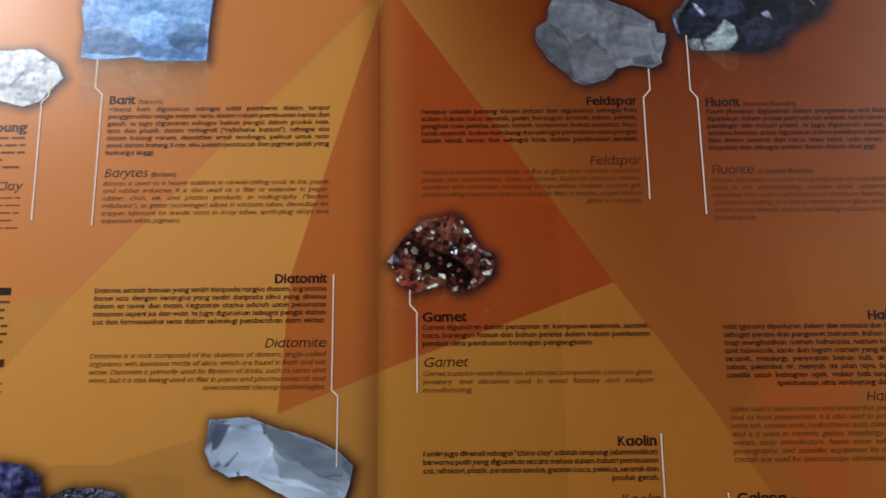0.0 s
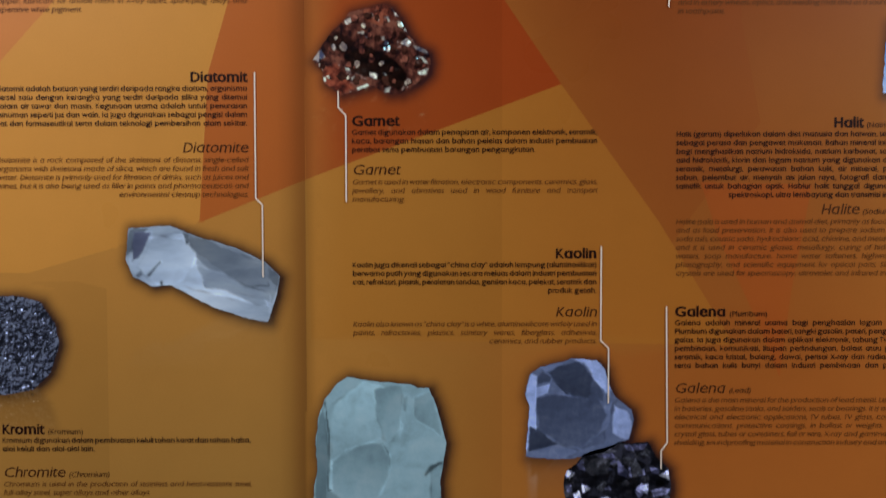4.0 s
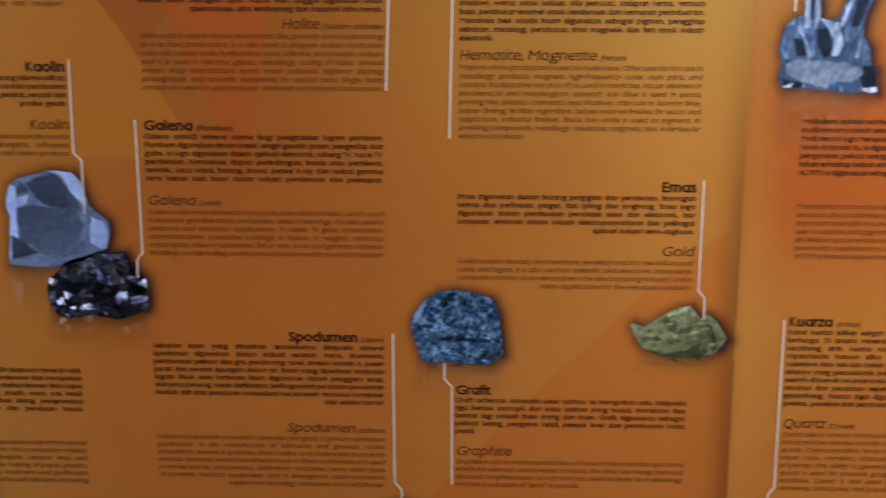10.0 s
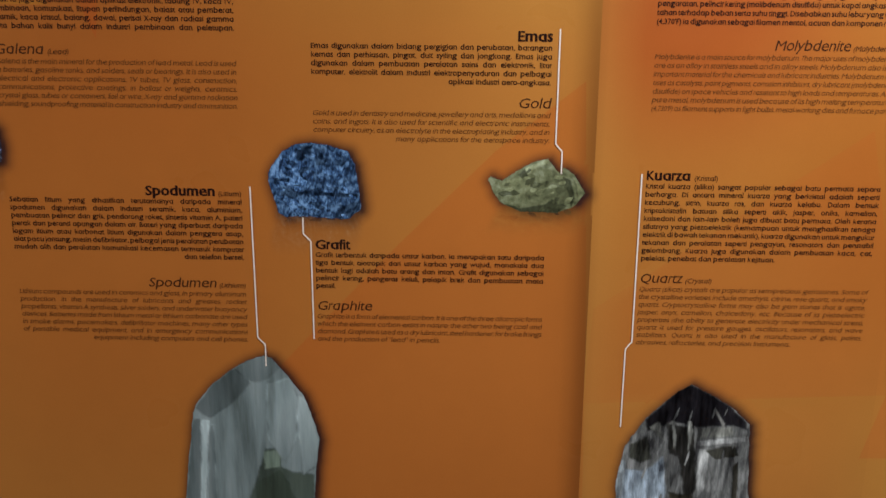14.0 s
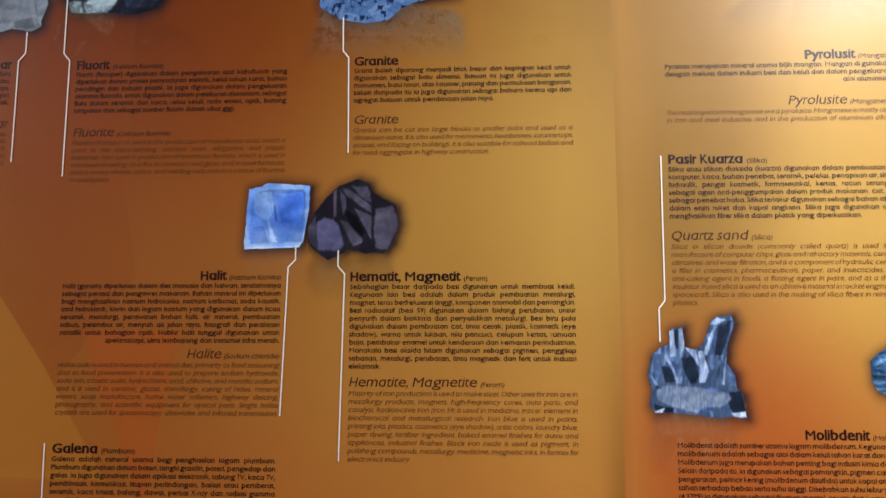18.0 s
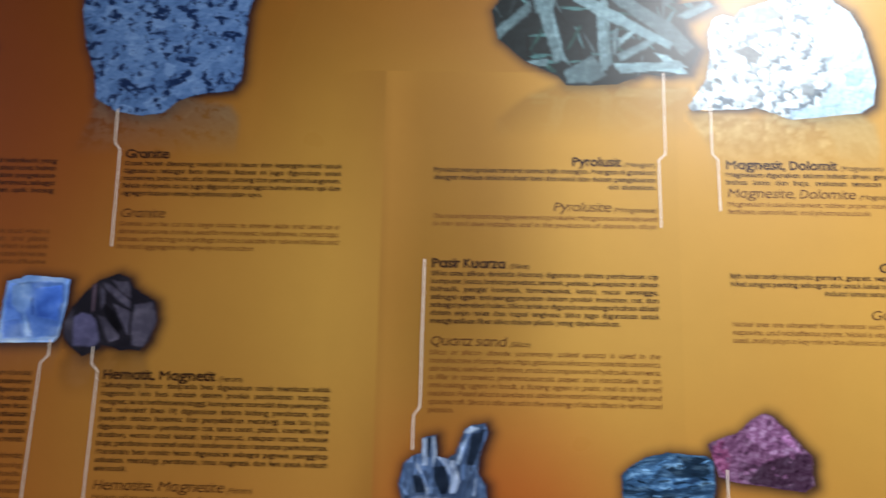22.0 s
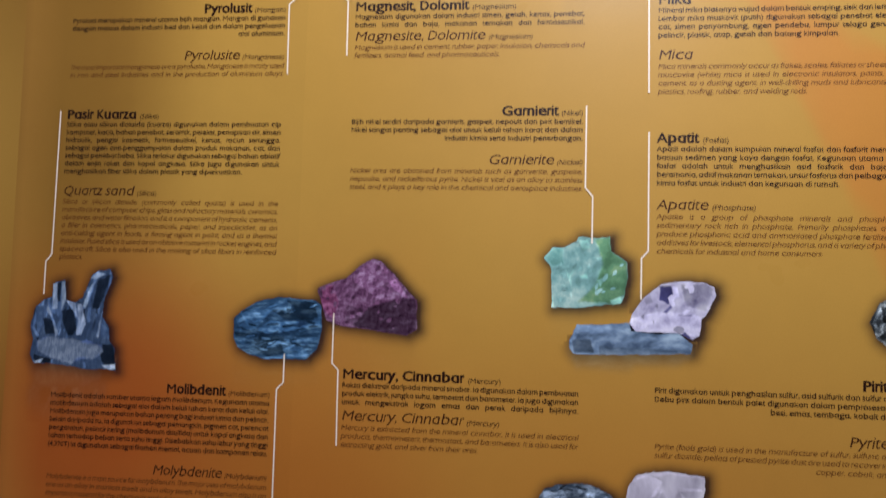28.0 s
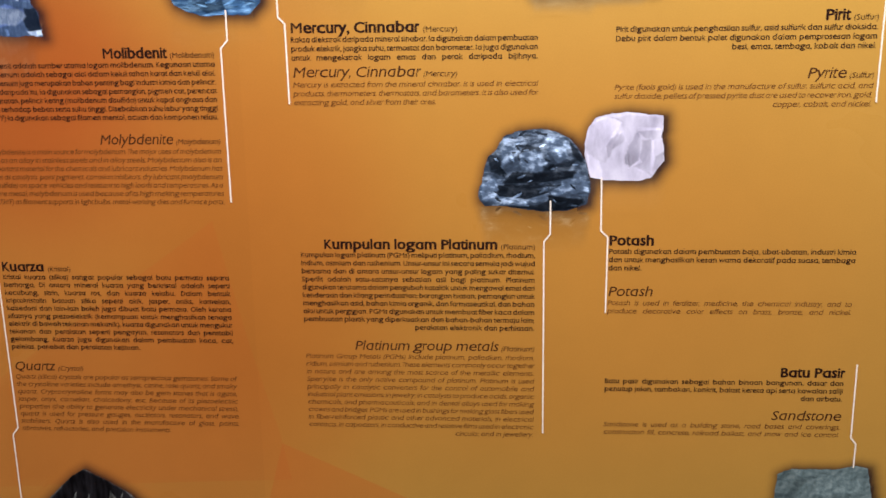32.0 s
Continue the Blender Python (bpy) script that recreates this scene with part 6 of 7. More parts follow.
face(galena, (24.0, 25.5, 30.0), [(28, -11), (38, -7), (37, -19)])
graphite = picture('printed_mineral_picture', 'printed photograph of blue-black layered graphite', 0.731, 1.05, rock_mat('graphite_print', (0.007, 0.014, 0.034), (0.036, 0.080, 0.17), (0.14, 0.25, 0.42), (130, 1.2), (110, 0.4), stretch=(1.5, 1, 0.8), turn=-18, cloud=0.25),
    [(-51, 8), (-47, 16), (-34, 33), (-19, 41), (-2, 43), (19, 40), (39, 34), (47, 19), (49, 5), (52, -15), (53, -32), (40, -43), (21, -43), (-5, -41), (-33, -42), (-41, -37), (-45, -22), (-50, -5)], mirror=0.5)
face(graphite, 1.7, [(-48, 10), (-34, 31), (-20, 39), (-19, 25), (-5, 13), (-8, -7), (-25, -5), (-40, -6), (-48, -1)])
face(graphite, 0.3, [(-18, 39), (0, 40), (-3, 29), (-18, 21)])
face(graphite, 0.3, [(-40, -7), (-8, -11), (17, -13), (51, -15), (49, -19), (17, -17), (-10, -16), (-38, -13)])
face(graphite, 0.4, [(40, -25), (52, -23), (53, -32), (40, -43), (23, -43), (25, -36)])
face(graphite, 1.4, [(-30, -26), (-13, -20), (2, -22), (13, -17), (15, -32), (-5, -37), (-26, -35)])
face(graphite, 1.35, [(22, 13), (33, 15), (34, -4), (24, -6)])
face(graphite, 0.45, [(2, 36), (14, 37), (16, 19), (3, 17)])
face(graphite, 0.45, [(-38, -9), (-25, -8), (-17, -17), (-30, -24), (-38, -18)])
gold = picture('printed_mineral_picture', 'printed photograph of a greenish native gold nugget', 0.981, 1.047, rock_mat('gold_print', (0.028, 0.030, 0.014), (0.16, 0.175, 0.09), (0.37, 0.41, 0.27), (80, 0.5), cloud=0.3, slope=(-1.2, 4.0)),
    [(-54, 7), (-51, 11), (-38, 6), (-18, 19), (-14, 22), (1, 29), (13, 31), (20, 22), (29, 13), (30, 22), (43, 14), (56, -7), (49, -16), (41, -24), (24, -30), (11, -29), (-16, -29), (-38, -19), (-47, -8), (-50, 1)], mirror=0.6)
face(gold, 0.3, [(-38, -19), (-16, -25), (11, -20), (19, -14), (36, -22), (24, -30), (-16, -30)])
face(gold, 1.45, [(-12, 20), (1, 28), (12, 30), (10, 26), (-1, 20), (-9, 15)])
face(gold, 0.3, [(29, 12), (39, 8), (44, -13), (41, -22), (33, -3)])
face(gold, 1.35, [(39, 12), (44, 12), (55, -7), (49, -16), (45, 2)])
face(gold, 0.7, [(18, 20), (31, 10), (40, -16), (26, -20), (21, 1)])
face(gold, 1.2, [(-45, 1), (-24, 7), (-7, 10), (-2, -1), (-21, -16), (-38, -12)])
face(gold, 0.35, [(-20, 13), (-13, 20), (-9, 12), (-14, 8)])
face(gold, 0.4, [(-30, -5), (-19, -7), (-21, -10), (-28, -8)])
spodumene = picture('printed_mineral_picture', 'printed photograph of a grey-green spodumene crystal', 0.658, 0.706, rock_mat('spodumene_print', (0.06, 0.075, 0.07), (0.20, 0.25, 0.25), (0.34, 0.40, 0.40), (18, 0.5), stretch=(1.8, 1, 0.2), cloud=0.4),
    [(-12, 127), (9, 134), (18, 131), (33, 113), (55, 84), (68, 47), (73, 27), (68, -9), (64, -69), (63, -131), (-102, -133), (-91, -27), (-79, 60), (-74, 72), (-54, 97), (-33, 114)])
face(spodumene, 0.5, [(-76, 65), (-54, 97), (-30, 114), (-12, 120), (-8, 98), (-25, 78), (-59, 54), (-68, 57)])
face(spodumene, 0.6, [(-90, -27), (-80, 50), (-71, 52), (-76, -69), (-80, -130), (-100, -131)])
face(spodumene, 1.6, [(-69, 50), (-60, 50), (-71, -69), (-76, -130), (-80, -130), (-76, -69)])
face(spodumene, (0.4, 0.42, 0.34), [(6, 13), (25, 15), (26, -10), (38, -17), (66, -20), (63, -104), (62, -128), (-27, -130), (-19, -65), (-5, -26)])
face(spodumene, 1.3, [(48, 84), (55, 83), (67, 47), (71, 27), (67, -9), (52, -20), (47, 51)])
face(spodumene, (0.28, 0.3, 0.22), [(-3, -31), (24, -12), (41, -51), (55, -64), (51, -129), (-19, -130)])
face(spodumene, (0.9, 0.95, 0.75), [(4, 10), (25, 13), (23, -10), (5, -13)])
face(spodumene, 0.7, [(-12, 127), (9, 134), (18, 131), (29, 118), (3, 100), (-8, 100), (-26, 117)])
face(spodumene, 0.72, [(-60, 43), (-55, 45), (-58, -130), (-72, -130)])
face(spodumene, 1.15, [(10, 98), (38, 106), (48, 81), (44, 26), (31, -5), (11, 26)])
quartz_crystal = picture('printed_mineral_picture', 'printed photograph of a smoky quartz crystal', 1.175, 0.692, rock_mat('quartz_print', (0.025, 0.025, 0.026), (0.14, 0.145, 0.14), (0.36, 0.37, 0.36), (46, 0.8), stretch=(1.8, 1, 0.4), turn=8, cloud=0.4, slope=(0, -2.0)),
    [(-16, 112), (-1, 121), (20, 110), (48, 93), (72, 71), (76, 17), (86, -118), (-79, -120), (-83, -5), (-75, 40), (-52, 77)])
face(quartz_crystal, (0.09, 0.08, 0.1), [(-52, 75), (-16, 112), (-1, 121), (20, 110), (48, 93), (68, 74), (71, 62), (52, 69), (7, 66), (-18, 73), (-49, 60)])
face(quartz_crystal, (0.16, 0.15, 0.14), [(-27, 70), (7, 66), (15, -14), (4, -40), (-10, 28), (-22, 31)])
face(quartz_crystal, 2.3, [(11, 48), (72, 55), (72, 49), (45, 45), (12, 41)])
face(quartz_crystal, (1.7, 2.0, 2.4), [(-75, 10), (-47, 8), (-28, 28), (-22, -25), (-36, -67), (-70, -117), (-75, -48)])
face(quartz_crystal, (1.8, 2, 2.2), [(-83, -5), (-78, 22), (-73, 20), (-75, -49), (-75, -117), (-78, -117)])
face(quartz_crystal, 1.9, [(12, 39), (26, 36), (25, -14), (17, -27)])
face(quartz_crystal, (0.3, 0.3, 0.25), [(-70, 42), (-48, 53), (-42, 23), (-55, 18), (-69, 25)])
face(quartz_crystal, (0.25, 0.24, 0.2), [(21, 36), (57, 44), (63, 29), (36, 24)])
face(quartz_crystal, (1.6, 1.6, 1.5), [(-21, 73), (-18, 74), (-14, 53), (-15, 31)])
face(quartz_crystal, (1.6, 1.6, 1.5), [(-2, 73), (2, 74), (5, 63), (2, 31)])
face(quartz_crystal, (1.3, 1.25, 1.2), [(28, 88), (30, 90), (43, 71), (41, 66)])
face(quartz_crystal, (1.2, 1.2, 1.1), [(-47, 65), (-36, 72), (-27, 48), (-35, 53)])
face(quartz_crystal, (0.22, 0.2, 0.16), [(57, 17), (63, 22), (71, -115), (62, -115)])
face(quartz_crystal, (0.25, 0.22, 0.16), [(-18, -20), (12, -25), (19, -116), (-16, -117)])
face(quartz_crystal, (1.2, 1.2, 1.1), [(10, 63), (52, 67), (53, 56), (11, 51)])
pyrolusite = picture('printed_mineral_picture', 'printed photograph of dark green needle-like pyrolusite crystals', 1.316, 1.966, rock_mat('pyrolusite_print', (0.003, 0.005, 0.006), (0.012, 0.020, 0.023), (0.03, 0.046, 0.05), (70, 0.35), cloud=0.2),
    [(-142, 115), (-134, 132), (-83, 92), (-49, 84), (-29, 120), (1, 62), (40, 87), (55, 19), (64, 18), (77, 31), (82, 2), (81, -26), (119, -20), (126, -28), (89, -48), (93, -67), (108, -85), (98, -106), (94, -117), (63, -120), (40, -117), (8, -131), (-23, -133), (-55, -133), (-65, -121), (-105, -102), (-138, -73), (-146, -36), (-131, -14), (-131, 31)], mirror=0.75)
face(pyrolusite, 8.0, [(-51, -7), (-42, -8), (62, -69), (57, -78), (-19, -39), (-44, -23)])
face(pyrolusite, 7.2, [(-14, -27), (-8, -13), (-3, -24), (1, -107), (-9, -110), (-15, -73)])
face(pyrolusite, 8.0, [(-86, 33), (-76, 23), (-73, -25), (-54, -103), (-68, -99), (-80, -31)])
face(pyrolusite, 4.7, [(1, -2), (20, -15), (78, -54), (100, -82), (89, -91), (22, -37), (-3, -18)])
face(pyrolusite, (9.8, 9.0, 9.4), [(-111, 26), (-84, 67), (-75, 62), (-102, 21)])
face(pyrolusite, (7.2, 6.8, 9.0), [(-70, 26), (-39, 71), (-22, 70), (-26, 60), (-55, 29)])
face(pyrolusite, 4.7, [(-137, -58), (-100, -24), (-97, -37), (-130, -67)])
face(pyrolusite, 14.4, [(2, -104), (50, -102), (90, -112), (91, -117), (34, -110), (6, -113)])
face(pyrolusite, 14.4, [(52, -90), (69, -93), (92, -115), (74, -111)])
face(pyrolusite, 7.6, [(7, -92), (53, -69), (62, -72), (11, -102)])
face(pyrolusite, 9.0, [(-102, -102), (-76, -99), (-78, -108), (-98, -109)])
face(pyrolusite, 6.2, [(1, -64), (9, -55), (6, -89), (3, -95)])
face(pyrolusite, 5.0, [(77, -42), (118, -20), (126, -28), (91, -45)])
face(pyrolusite, (12.6, 12.6, 13.4), [(32, -3), (41, 6), (43, -10), (34, -16)])
face(pyrolusite, 4.7, [(-100, 4), (-92, 7), (-83, -40), (-92, -40)])
face(pyrolusite, (4.0, 4.0, 5.0), [(18, 68), (35, 77), (44, 48), (26, 49)])
face(pyrolusite, 5.4, [(-57, -115), (-22, -94), (-5, -119), (-27, -130), (-53, -130)])
face(pyrolusite, 6.2, [(-141, -64), (-135, -55), (-131, -64), (-137, -70)])
face(pyrolusite, 3.2, [(55, 15), (77, 31), (81, -17), (67, -29)])
face(pyrolusite, 4.0, [(-8, 37), (9, 43), (-1, -8), (-13, -5)])
face(pyrolusite, 10.8, [(10, -71), (30, -59), (32, -61), (9, -83)])
face(pyrolusite, 10.8, [(-67, 26), (-23, 63), (-21, 61), (-64, 24)])
face(pyrolusite, 12.6, [(-78, -28), (-75, -25), (-61, -78), (-68, -78)])
face(pyrolusite, 10.8, [(-50, -11), (-42, -8), (74, -76), (70, -85), (0, -49)])
face(pyrolusite, 9.0, [(-18, -34), (-8, -15), (-4, -112), (-13, -116)])
face(pyrolusite, 8.0, [(-104, 18), (-93, 20), (-59, -100), (-69, -105)])
face(pyrolusite, 9.8, [(4, -109), (82, -99), (91, -108), (11, -117)])
face(pyrolusite, 6.2, [(-142, -62), (-100, -24), (-97, -30), (-135, -73)])
face(pyrolusite, 7.2, [(-83, 26), (-70, -6), (-69, -74), (-79, -51)])
face(pyrolusite, 8.0, [(83, -39), (120, -23), (125, -28), (94, -45)])
magnesite = picture('printed_mineral_picture', 'printed photograph of white crumbly magnesite', 1.521, 1.879, rock_mat('magnesite_print', (0.05, 0.07, 0.09), (0.38, 0.48, 0.54), (0.68, 0.78, 0.84), (80, 0.5), cloud=0.25, bias=0.6),
    [(-114, -70), (-98, -47), (-91, -35), (-85, -3), (-88, 24), (-80, 42), (-69, 48), (-55, 44), (-44, 56), (-10, 67), (15, 70), (29, 70), (37, 79), (49, 86), (59, 76), (69, 64), (85, 54), (96, 32), (103, 6), (110, -34), (105, -66), (89, -77), (60, -80), (30, -84), (6, -86), (-11, -79), (-36, -71), (-55, -74), (-111, -76)], mirror=0.75)
face(magnesite, 1.25, [(44, 8), (54, 46), (69, 52), (77, 25), (61, -4), (47, -7)])
face(magnesite, (0.8, 0.95, 1.1), [(69, -19), (102, -2), (110, -34), (105, -66), (89, -77), (60, -79), (35, -84), (6, -85), (8, -75), (43, -67), (56, -44), (61, -21)])
face(magnesite, 1.3, [(29, 68), (49, 86), (57, 73), (49, 41), (38, 44)])
face(magnesite, 0.15, [(-56, 2), (-39, 8), (-23, -2), (-30, -16), (-47, -10)])
face(magnesite, 0.35, [(-44, 53), (-10, 64), (4, 48), (-18, 37), (-37, 35)])
face(magnesite, 0.35, [(19, -41), (37, -41), (35, -55), (22, -55)])
face(magnesite, 0.3, [(-17, -17), (-15, -17), (-14, -43), (-17, -44)])
face(magnesite, 1.25, [(-71, -42), (-51, -51), (-50, -65), (-64, -59)])
face(magnesite, 1.25, [(-48, -42), (-34, -42), (-40, -54), (-48, -49)])
face(magnesite, 1.2, [(-9, -66), (18, -58), (16, -72), (-3, -70)])
face(magnesite, 0.3, [(-96, -41), (-85, -38), (-83, -53), (-93, -50)])
face(magnesite, (0.6, 0.75, 0.9), [(72, -25), (96, -19), (94, -42), (75, -45)])
face(magnesite, 1.3, [(63, 5), (77, 13), (79, -4), (67, -14)])
face(magnesite, 1.2, [(-64, 0), (-44, -7), (-41, -19), (-63, -18)])
mica = picture('printed_mineral_picture', 'printed photograph of a blue-white mica sheet', 1.761, 1.845, rock_mat('mica_print', (0.03, 0.05, 0.10), (0.085, 0.135, 0.23), (0.30, 0.40, 0.54), (34, 0.45), stretch=(1, 1, 1.4), turn=30, cloud=0.6),
    [(-77, 13), (-66, 20), (-41, 36), (-15, 62), (4, 66), (37, 67), (55, 60), (67, 40), (71, 23), (68, 0), (50, -19), (37, -42), (37, -54), (25, -65), (-1, -68), (-49, -68), (-56, -57), (-73, -33), (-77, -9)], mirror=0.3)
face(mica, 1.7, [(-42, 35), (-15, 61), (-17, 48), (23, 27), (42, 3), (36, 5), (18, 20), (-4, 25), (-21, 45), (-46, 19)])
face(mica, (0.32, 0.35, 0.42), [(-44, 22), (-21, 43), (-4, 23), (18, 20), (40, 0), (27, -9), (9, -18), (-24, -13), (-42, 7)])
face(mica, 1.8, [(-48, 10), (-22, -13), (9, -18), (42, -5), (66, 9), (68, 0), (50, -19), (37, -45), (37, -54), (25, -61), (0, -37), (-26, -17)])
face(mica, (0.35, 0.39, 0.45), [(-73, -2), (-51, 7), (-26, -17), (0, -39), (21, -56), (21, -64), (-49, -66), (-56, -55), (-73, -28)])
face(mica, 1.3, [(-73, 8), (-48, 19), (-46, 10), (-72, -1)])
face(mica, 1.9, [(-64, -21), (-47, 4), (-46, 2), (-63, -22)])
face(mica, 1.9, [(-69, -14), (-55, 4), (-54, 3), (-67, -15)])
face(mica, 1.9, [(-20, -45), (-10, -29), (-9, -30), (-17, -46)])
face(mica, 1.9, [(-40, -55), (-20, -29), (-19, -30), (-35, -55)])
face(mica, 1.9, [(-16, -58), (0, -38), (2, -39), (-13, -60)])
face(mica, 1.9, [(3, -53), (11, -42), (12, -43), (5, -54)])
face(mica, 1.9, [(12, 38), (20, 54), (22, 53), (14, 37)])
face(mica, 1.9, [(19, 35), (30, 56), (32, 55), (21, 33)])
face(mica, 1.9, [(3, 47), (13, 55), (14, 54), (6, 46)])
face(mica, 1.9, [(44, 5), (58, 27), (60, 26), (47, 4)])
face(mica, 1.9, [(49, 7), (60, 22), (61, 21), (51, 6)])
face(mica, 1.9, [(-49, -65), (-10, -64), (23, -64), (-1, -68), (-47, -68)])
face(mica, 1.9, [(-14, 63), (4, 66), (28, 65), (13, 62)])
face(mica, 1.9, [(-14, 55), (-10, 60), (-9, 59), (-12, 54)])
face(mica, 0.24, [(-56, -55), (-49, -45), (-40, -58), (-49, -66)])
face(mica, 0.7, [(30, 49), (55, 55), (65, 36), (54, 26), (39, 36)])
face(mica, 0.32, [(-43, 29), (-10, 39), (29, 20), (45, 2), (14, -15), (-25, -11), (-44, 7)])
face(mica, 0.35, [(-71, -11), (-38, -7), (-6, -36), (-14, -57), (-53, -60)])
face(mica, 0.39, [(-5, 61), (44, 56), (66, 27), (36, 31)])
face(mica, 1.8, [(41, -1), (64, 5), (53, -26), (32, -58), (9, -57), (33, -26)])
face(mica, 1.9, [(-36, 39), (-3, 43), (35, 9), (48, 6), (41, -1), (-4, 24)])
quartz_sand = picture('printed_mineral_picture', 'printed photograph of a blue quartz crystal cluster', 1.129, 1.372, rock_mat('quartz_sand_print', (0.010, 0.020, 0.05), (0.042, 0.072, 0.145), (0.12, 0.18, 0.30), (90, 0.4), stretch=(1.5, 1, 0.6), cloud=0.2),
    [(-55, -10), (-51, 10), (-41, 20), (-30, 24), (-30, 39), (-25, 42), (-15, 44), (-13, 21), (-1, 18), (8, 24), (18, 51), (24, 55), (40, 58), (44, 49), (35, 25), (33, 3), (42, -9), (43, -24), (50, -33), (53, -58), (38, -57), (20, -58), (-11, -54), (-25, -53), (-48, -53), (-54, -43), (-51, -25)], mirror=0.5)
face(quartz_sand, 2.6, [(-30, 40), (-25, 41), (-25, 4), (-30, 6)])
face(quartz_sand, 2, [(-19, 41), (-15, 43), (-16, 22), (-19, 19)])
face(quartz_sand, 3, [(8, 11), (20, 46), (24, 45), (12, 12)])
face(quartz_sand, 3.2, [(18, 50), (24, 55), (34, 52), (23, 46)])
face(quartz_sand, 0.25, [(25, 45), (41, 51), (29, 12), (20, 12)])
face(quartz_sand, 2.6, [(-11, 20), (-1, 18), (5, -6), (0, 2)])
face(quartz_sand, 2.2, [(1, 13), (8, 11), (9, -19), (2, -19)])
face(quartz_sand, (1.9, 1.8, 2.1), [(-46, -29), (-36, -23), (-24, -25), (-13, -23), (6, -28), (15, -25), (32, -29), (36, -38), (28, -44), (7, -47), (-2, -51), (-23, -48), (-44, -38)])
face(quartz_sand, 0.25, [(-40, 1), (-31, -1), (-25, -16), (-37, -16)])
face(quartz_sand, 0.25, [(-15, 11), (-3, 5), (-1, -19), (-8, -20)])
face(quartz_sand, 0.2, [(32, -40), (48, -26), (53, -52), (38, -53)])
face(quartz_sand, 3.2, [(35, -51), (45, -56), (53, -53), (45, -60)])
face(quartz_sand, 3.2, [(-51, -51), (-37, -47), (-46, -54)])
face(quartz_sand, 2.6, [(-32, 4), (-29, 5), (-20, -18), (-22, -19)])
face(quartz_sand, 2.4, [(15, 12), (19, 13), (18, -4), (15, -4)])
face(quartz_sand, 2.4, [(30, -3), (33, 11), (34, 9), (29, -21), (27, -20)])
face(quartz_sand, 2.2, [(-55, -10), (-52, -9), (-44, -21), (-46, -23)])
face(quartz_sand, 1.8, [(-25, 24), (-20, 39), (-17, 11), (-8, -17), (-12, -15), (-23, 4)])
face(quartz_sand, 0.2, [(-49, -43), (-25, -48), (-27, -53), (-48, -51)])
face(quartz_sand, 2.6, [(-27, -48), (-25, -48), (-25, -54), (-28, -53)])
face(quartz_sand, 2.4, [(12, -50), (15, -50), (17, -58), (14, -57)])
face(quartz_sand, 0.3, [(-25, 40), (-20, 41), (-20, 19), (-24, 19)])
face(quartz_sand, 1.5, [(-50, 12), (-39, 15), (-38, -1), (-46, -21)])
face(quartz_sand, 0.25, [(-17, 9), (-3, 11), (2, -13), (-8, -20), (-16, -5)])
face(quartz_sand, 0.25, [(25, 42), (39, 51), (37, 40), (27, 18), (20, 16)])
face(quartz_sand, 0.25, [(-40, -1), (-28, -3), (-25, -18), (-36, -20)])
face(quartz_sand, 0.2, [(36, -29), (46, -29), (51, -50), (35, -46)])
face(quartz_sand, 1.6, [(31, -3), (42, -11), (44, -24), (34, -23)])
face(quartz_sand, (3.3, 2.6, 2.0), [(-45, -27), (-29, -22), (-17, -24), (-1, -23), (11, -28), (29, -29), (36, -37), (24, -47), (7, -44), (-2, -52), (-23, -48), (-44, -40)])
face(quartz_sand, (7.4, 5.6, 4.0), [(-30, 39), (-25, 40), (-23, 11), (-29, 10)])
face(quartz_sand, (5.5, 4.2, 3.0), [(-19, 42), (-14, 41), (-13, 21), (-18, 8)])
face(quartz_sand, (7.8, 6.0, 4.2), [(23, 44), (19, 36), (12, 12), (8, 14), (18, 40)])
face(quartz_sand, (7.8, 6.0, 4.2), [(17, 47), (24, 54), (34, 52), (23, 46)])
face(quartz_sand, (6.9, 5.2, 3.8), [(1, 16), (7, 17), (13, -6), (8, -19), (2, -19), (4, 0)])
face(quartz_sand, (6.9, 5.2, 3.8), [(-12, 20), (-1, 18), (5, -4), (-3, 9)])
face(quartz_sand, (6.0, 4.5, 3.2), [(-35, 19), (-32, 8), (-21, -18), (-23, -21), (-28, -1), (-36, 8)])
face(quartz_sand, (7.8, 6.0, 4.2), [(36, -53), (52, -51), (53, -56), (43, -59)])
face(quartz_sand, (7.8, 6.0, 4.2), [(-49, -52), (-37, -47), (-41, -54)])
face(quartz_sand, (6.0, 4.5, 3.2), [(28, -21), (30, -3), (32, -1), (30, -21)])
molybdenite = picture('printed_mineral_picture', 'printed photograph of dark teal molybdenite', 1.371, 1.368, rock_mat('molybdenite_print', (0.006, 0.015, 0.036), (0.028, 0.072, 0.15), (0.15, 0.28, 0.44), (70, 0.75), stretch=(0.5, 1, 1.5), turn=6, cloud=0.4),
    [(-51, 9), (-42, 18), (-24, 29), (0, 35), (23, 33), (43, 32), (50, 27), (52, -1), (47, -22), (35, -34), (10, -34), (-13, -35), (-29, -31), (-45, -23), (-50, -13)], mirror=0.15)
face(molybdenite, 2.2, [(-21, -1), (-8, 8), (31, 7), (46, 6), (29, 1), (9, -4), (-21, -6)])
face(molybdenite, 1.7, [(-49, 9), (-33, 12), (-25, -1), (-43, -4)])
face(molybdenite, 0.4, [(-20, -9), (9, -9), (7, -28), (-10, -33), (-24, -23)])
face(molybdenite, 1.6, [(-2, 30), (10, 32), (10, 22), (-8, 21)])
face(molybdenite, 0.35, [(9, 31), (41, 29), (48, 25), (23, 20)])
face(molybdenite, 1.9, [(-33, 8), (-11, 21), (-7, 20), (-25, -1)])
face(molybdenite, 1.7, [(9, -13), (47, -9), (46, -13), (11, -16)])
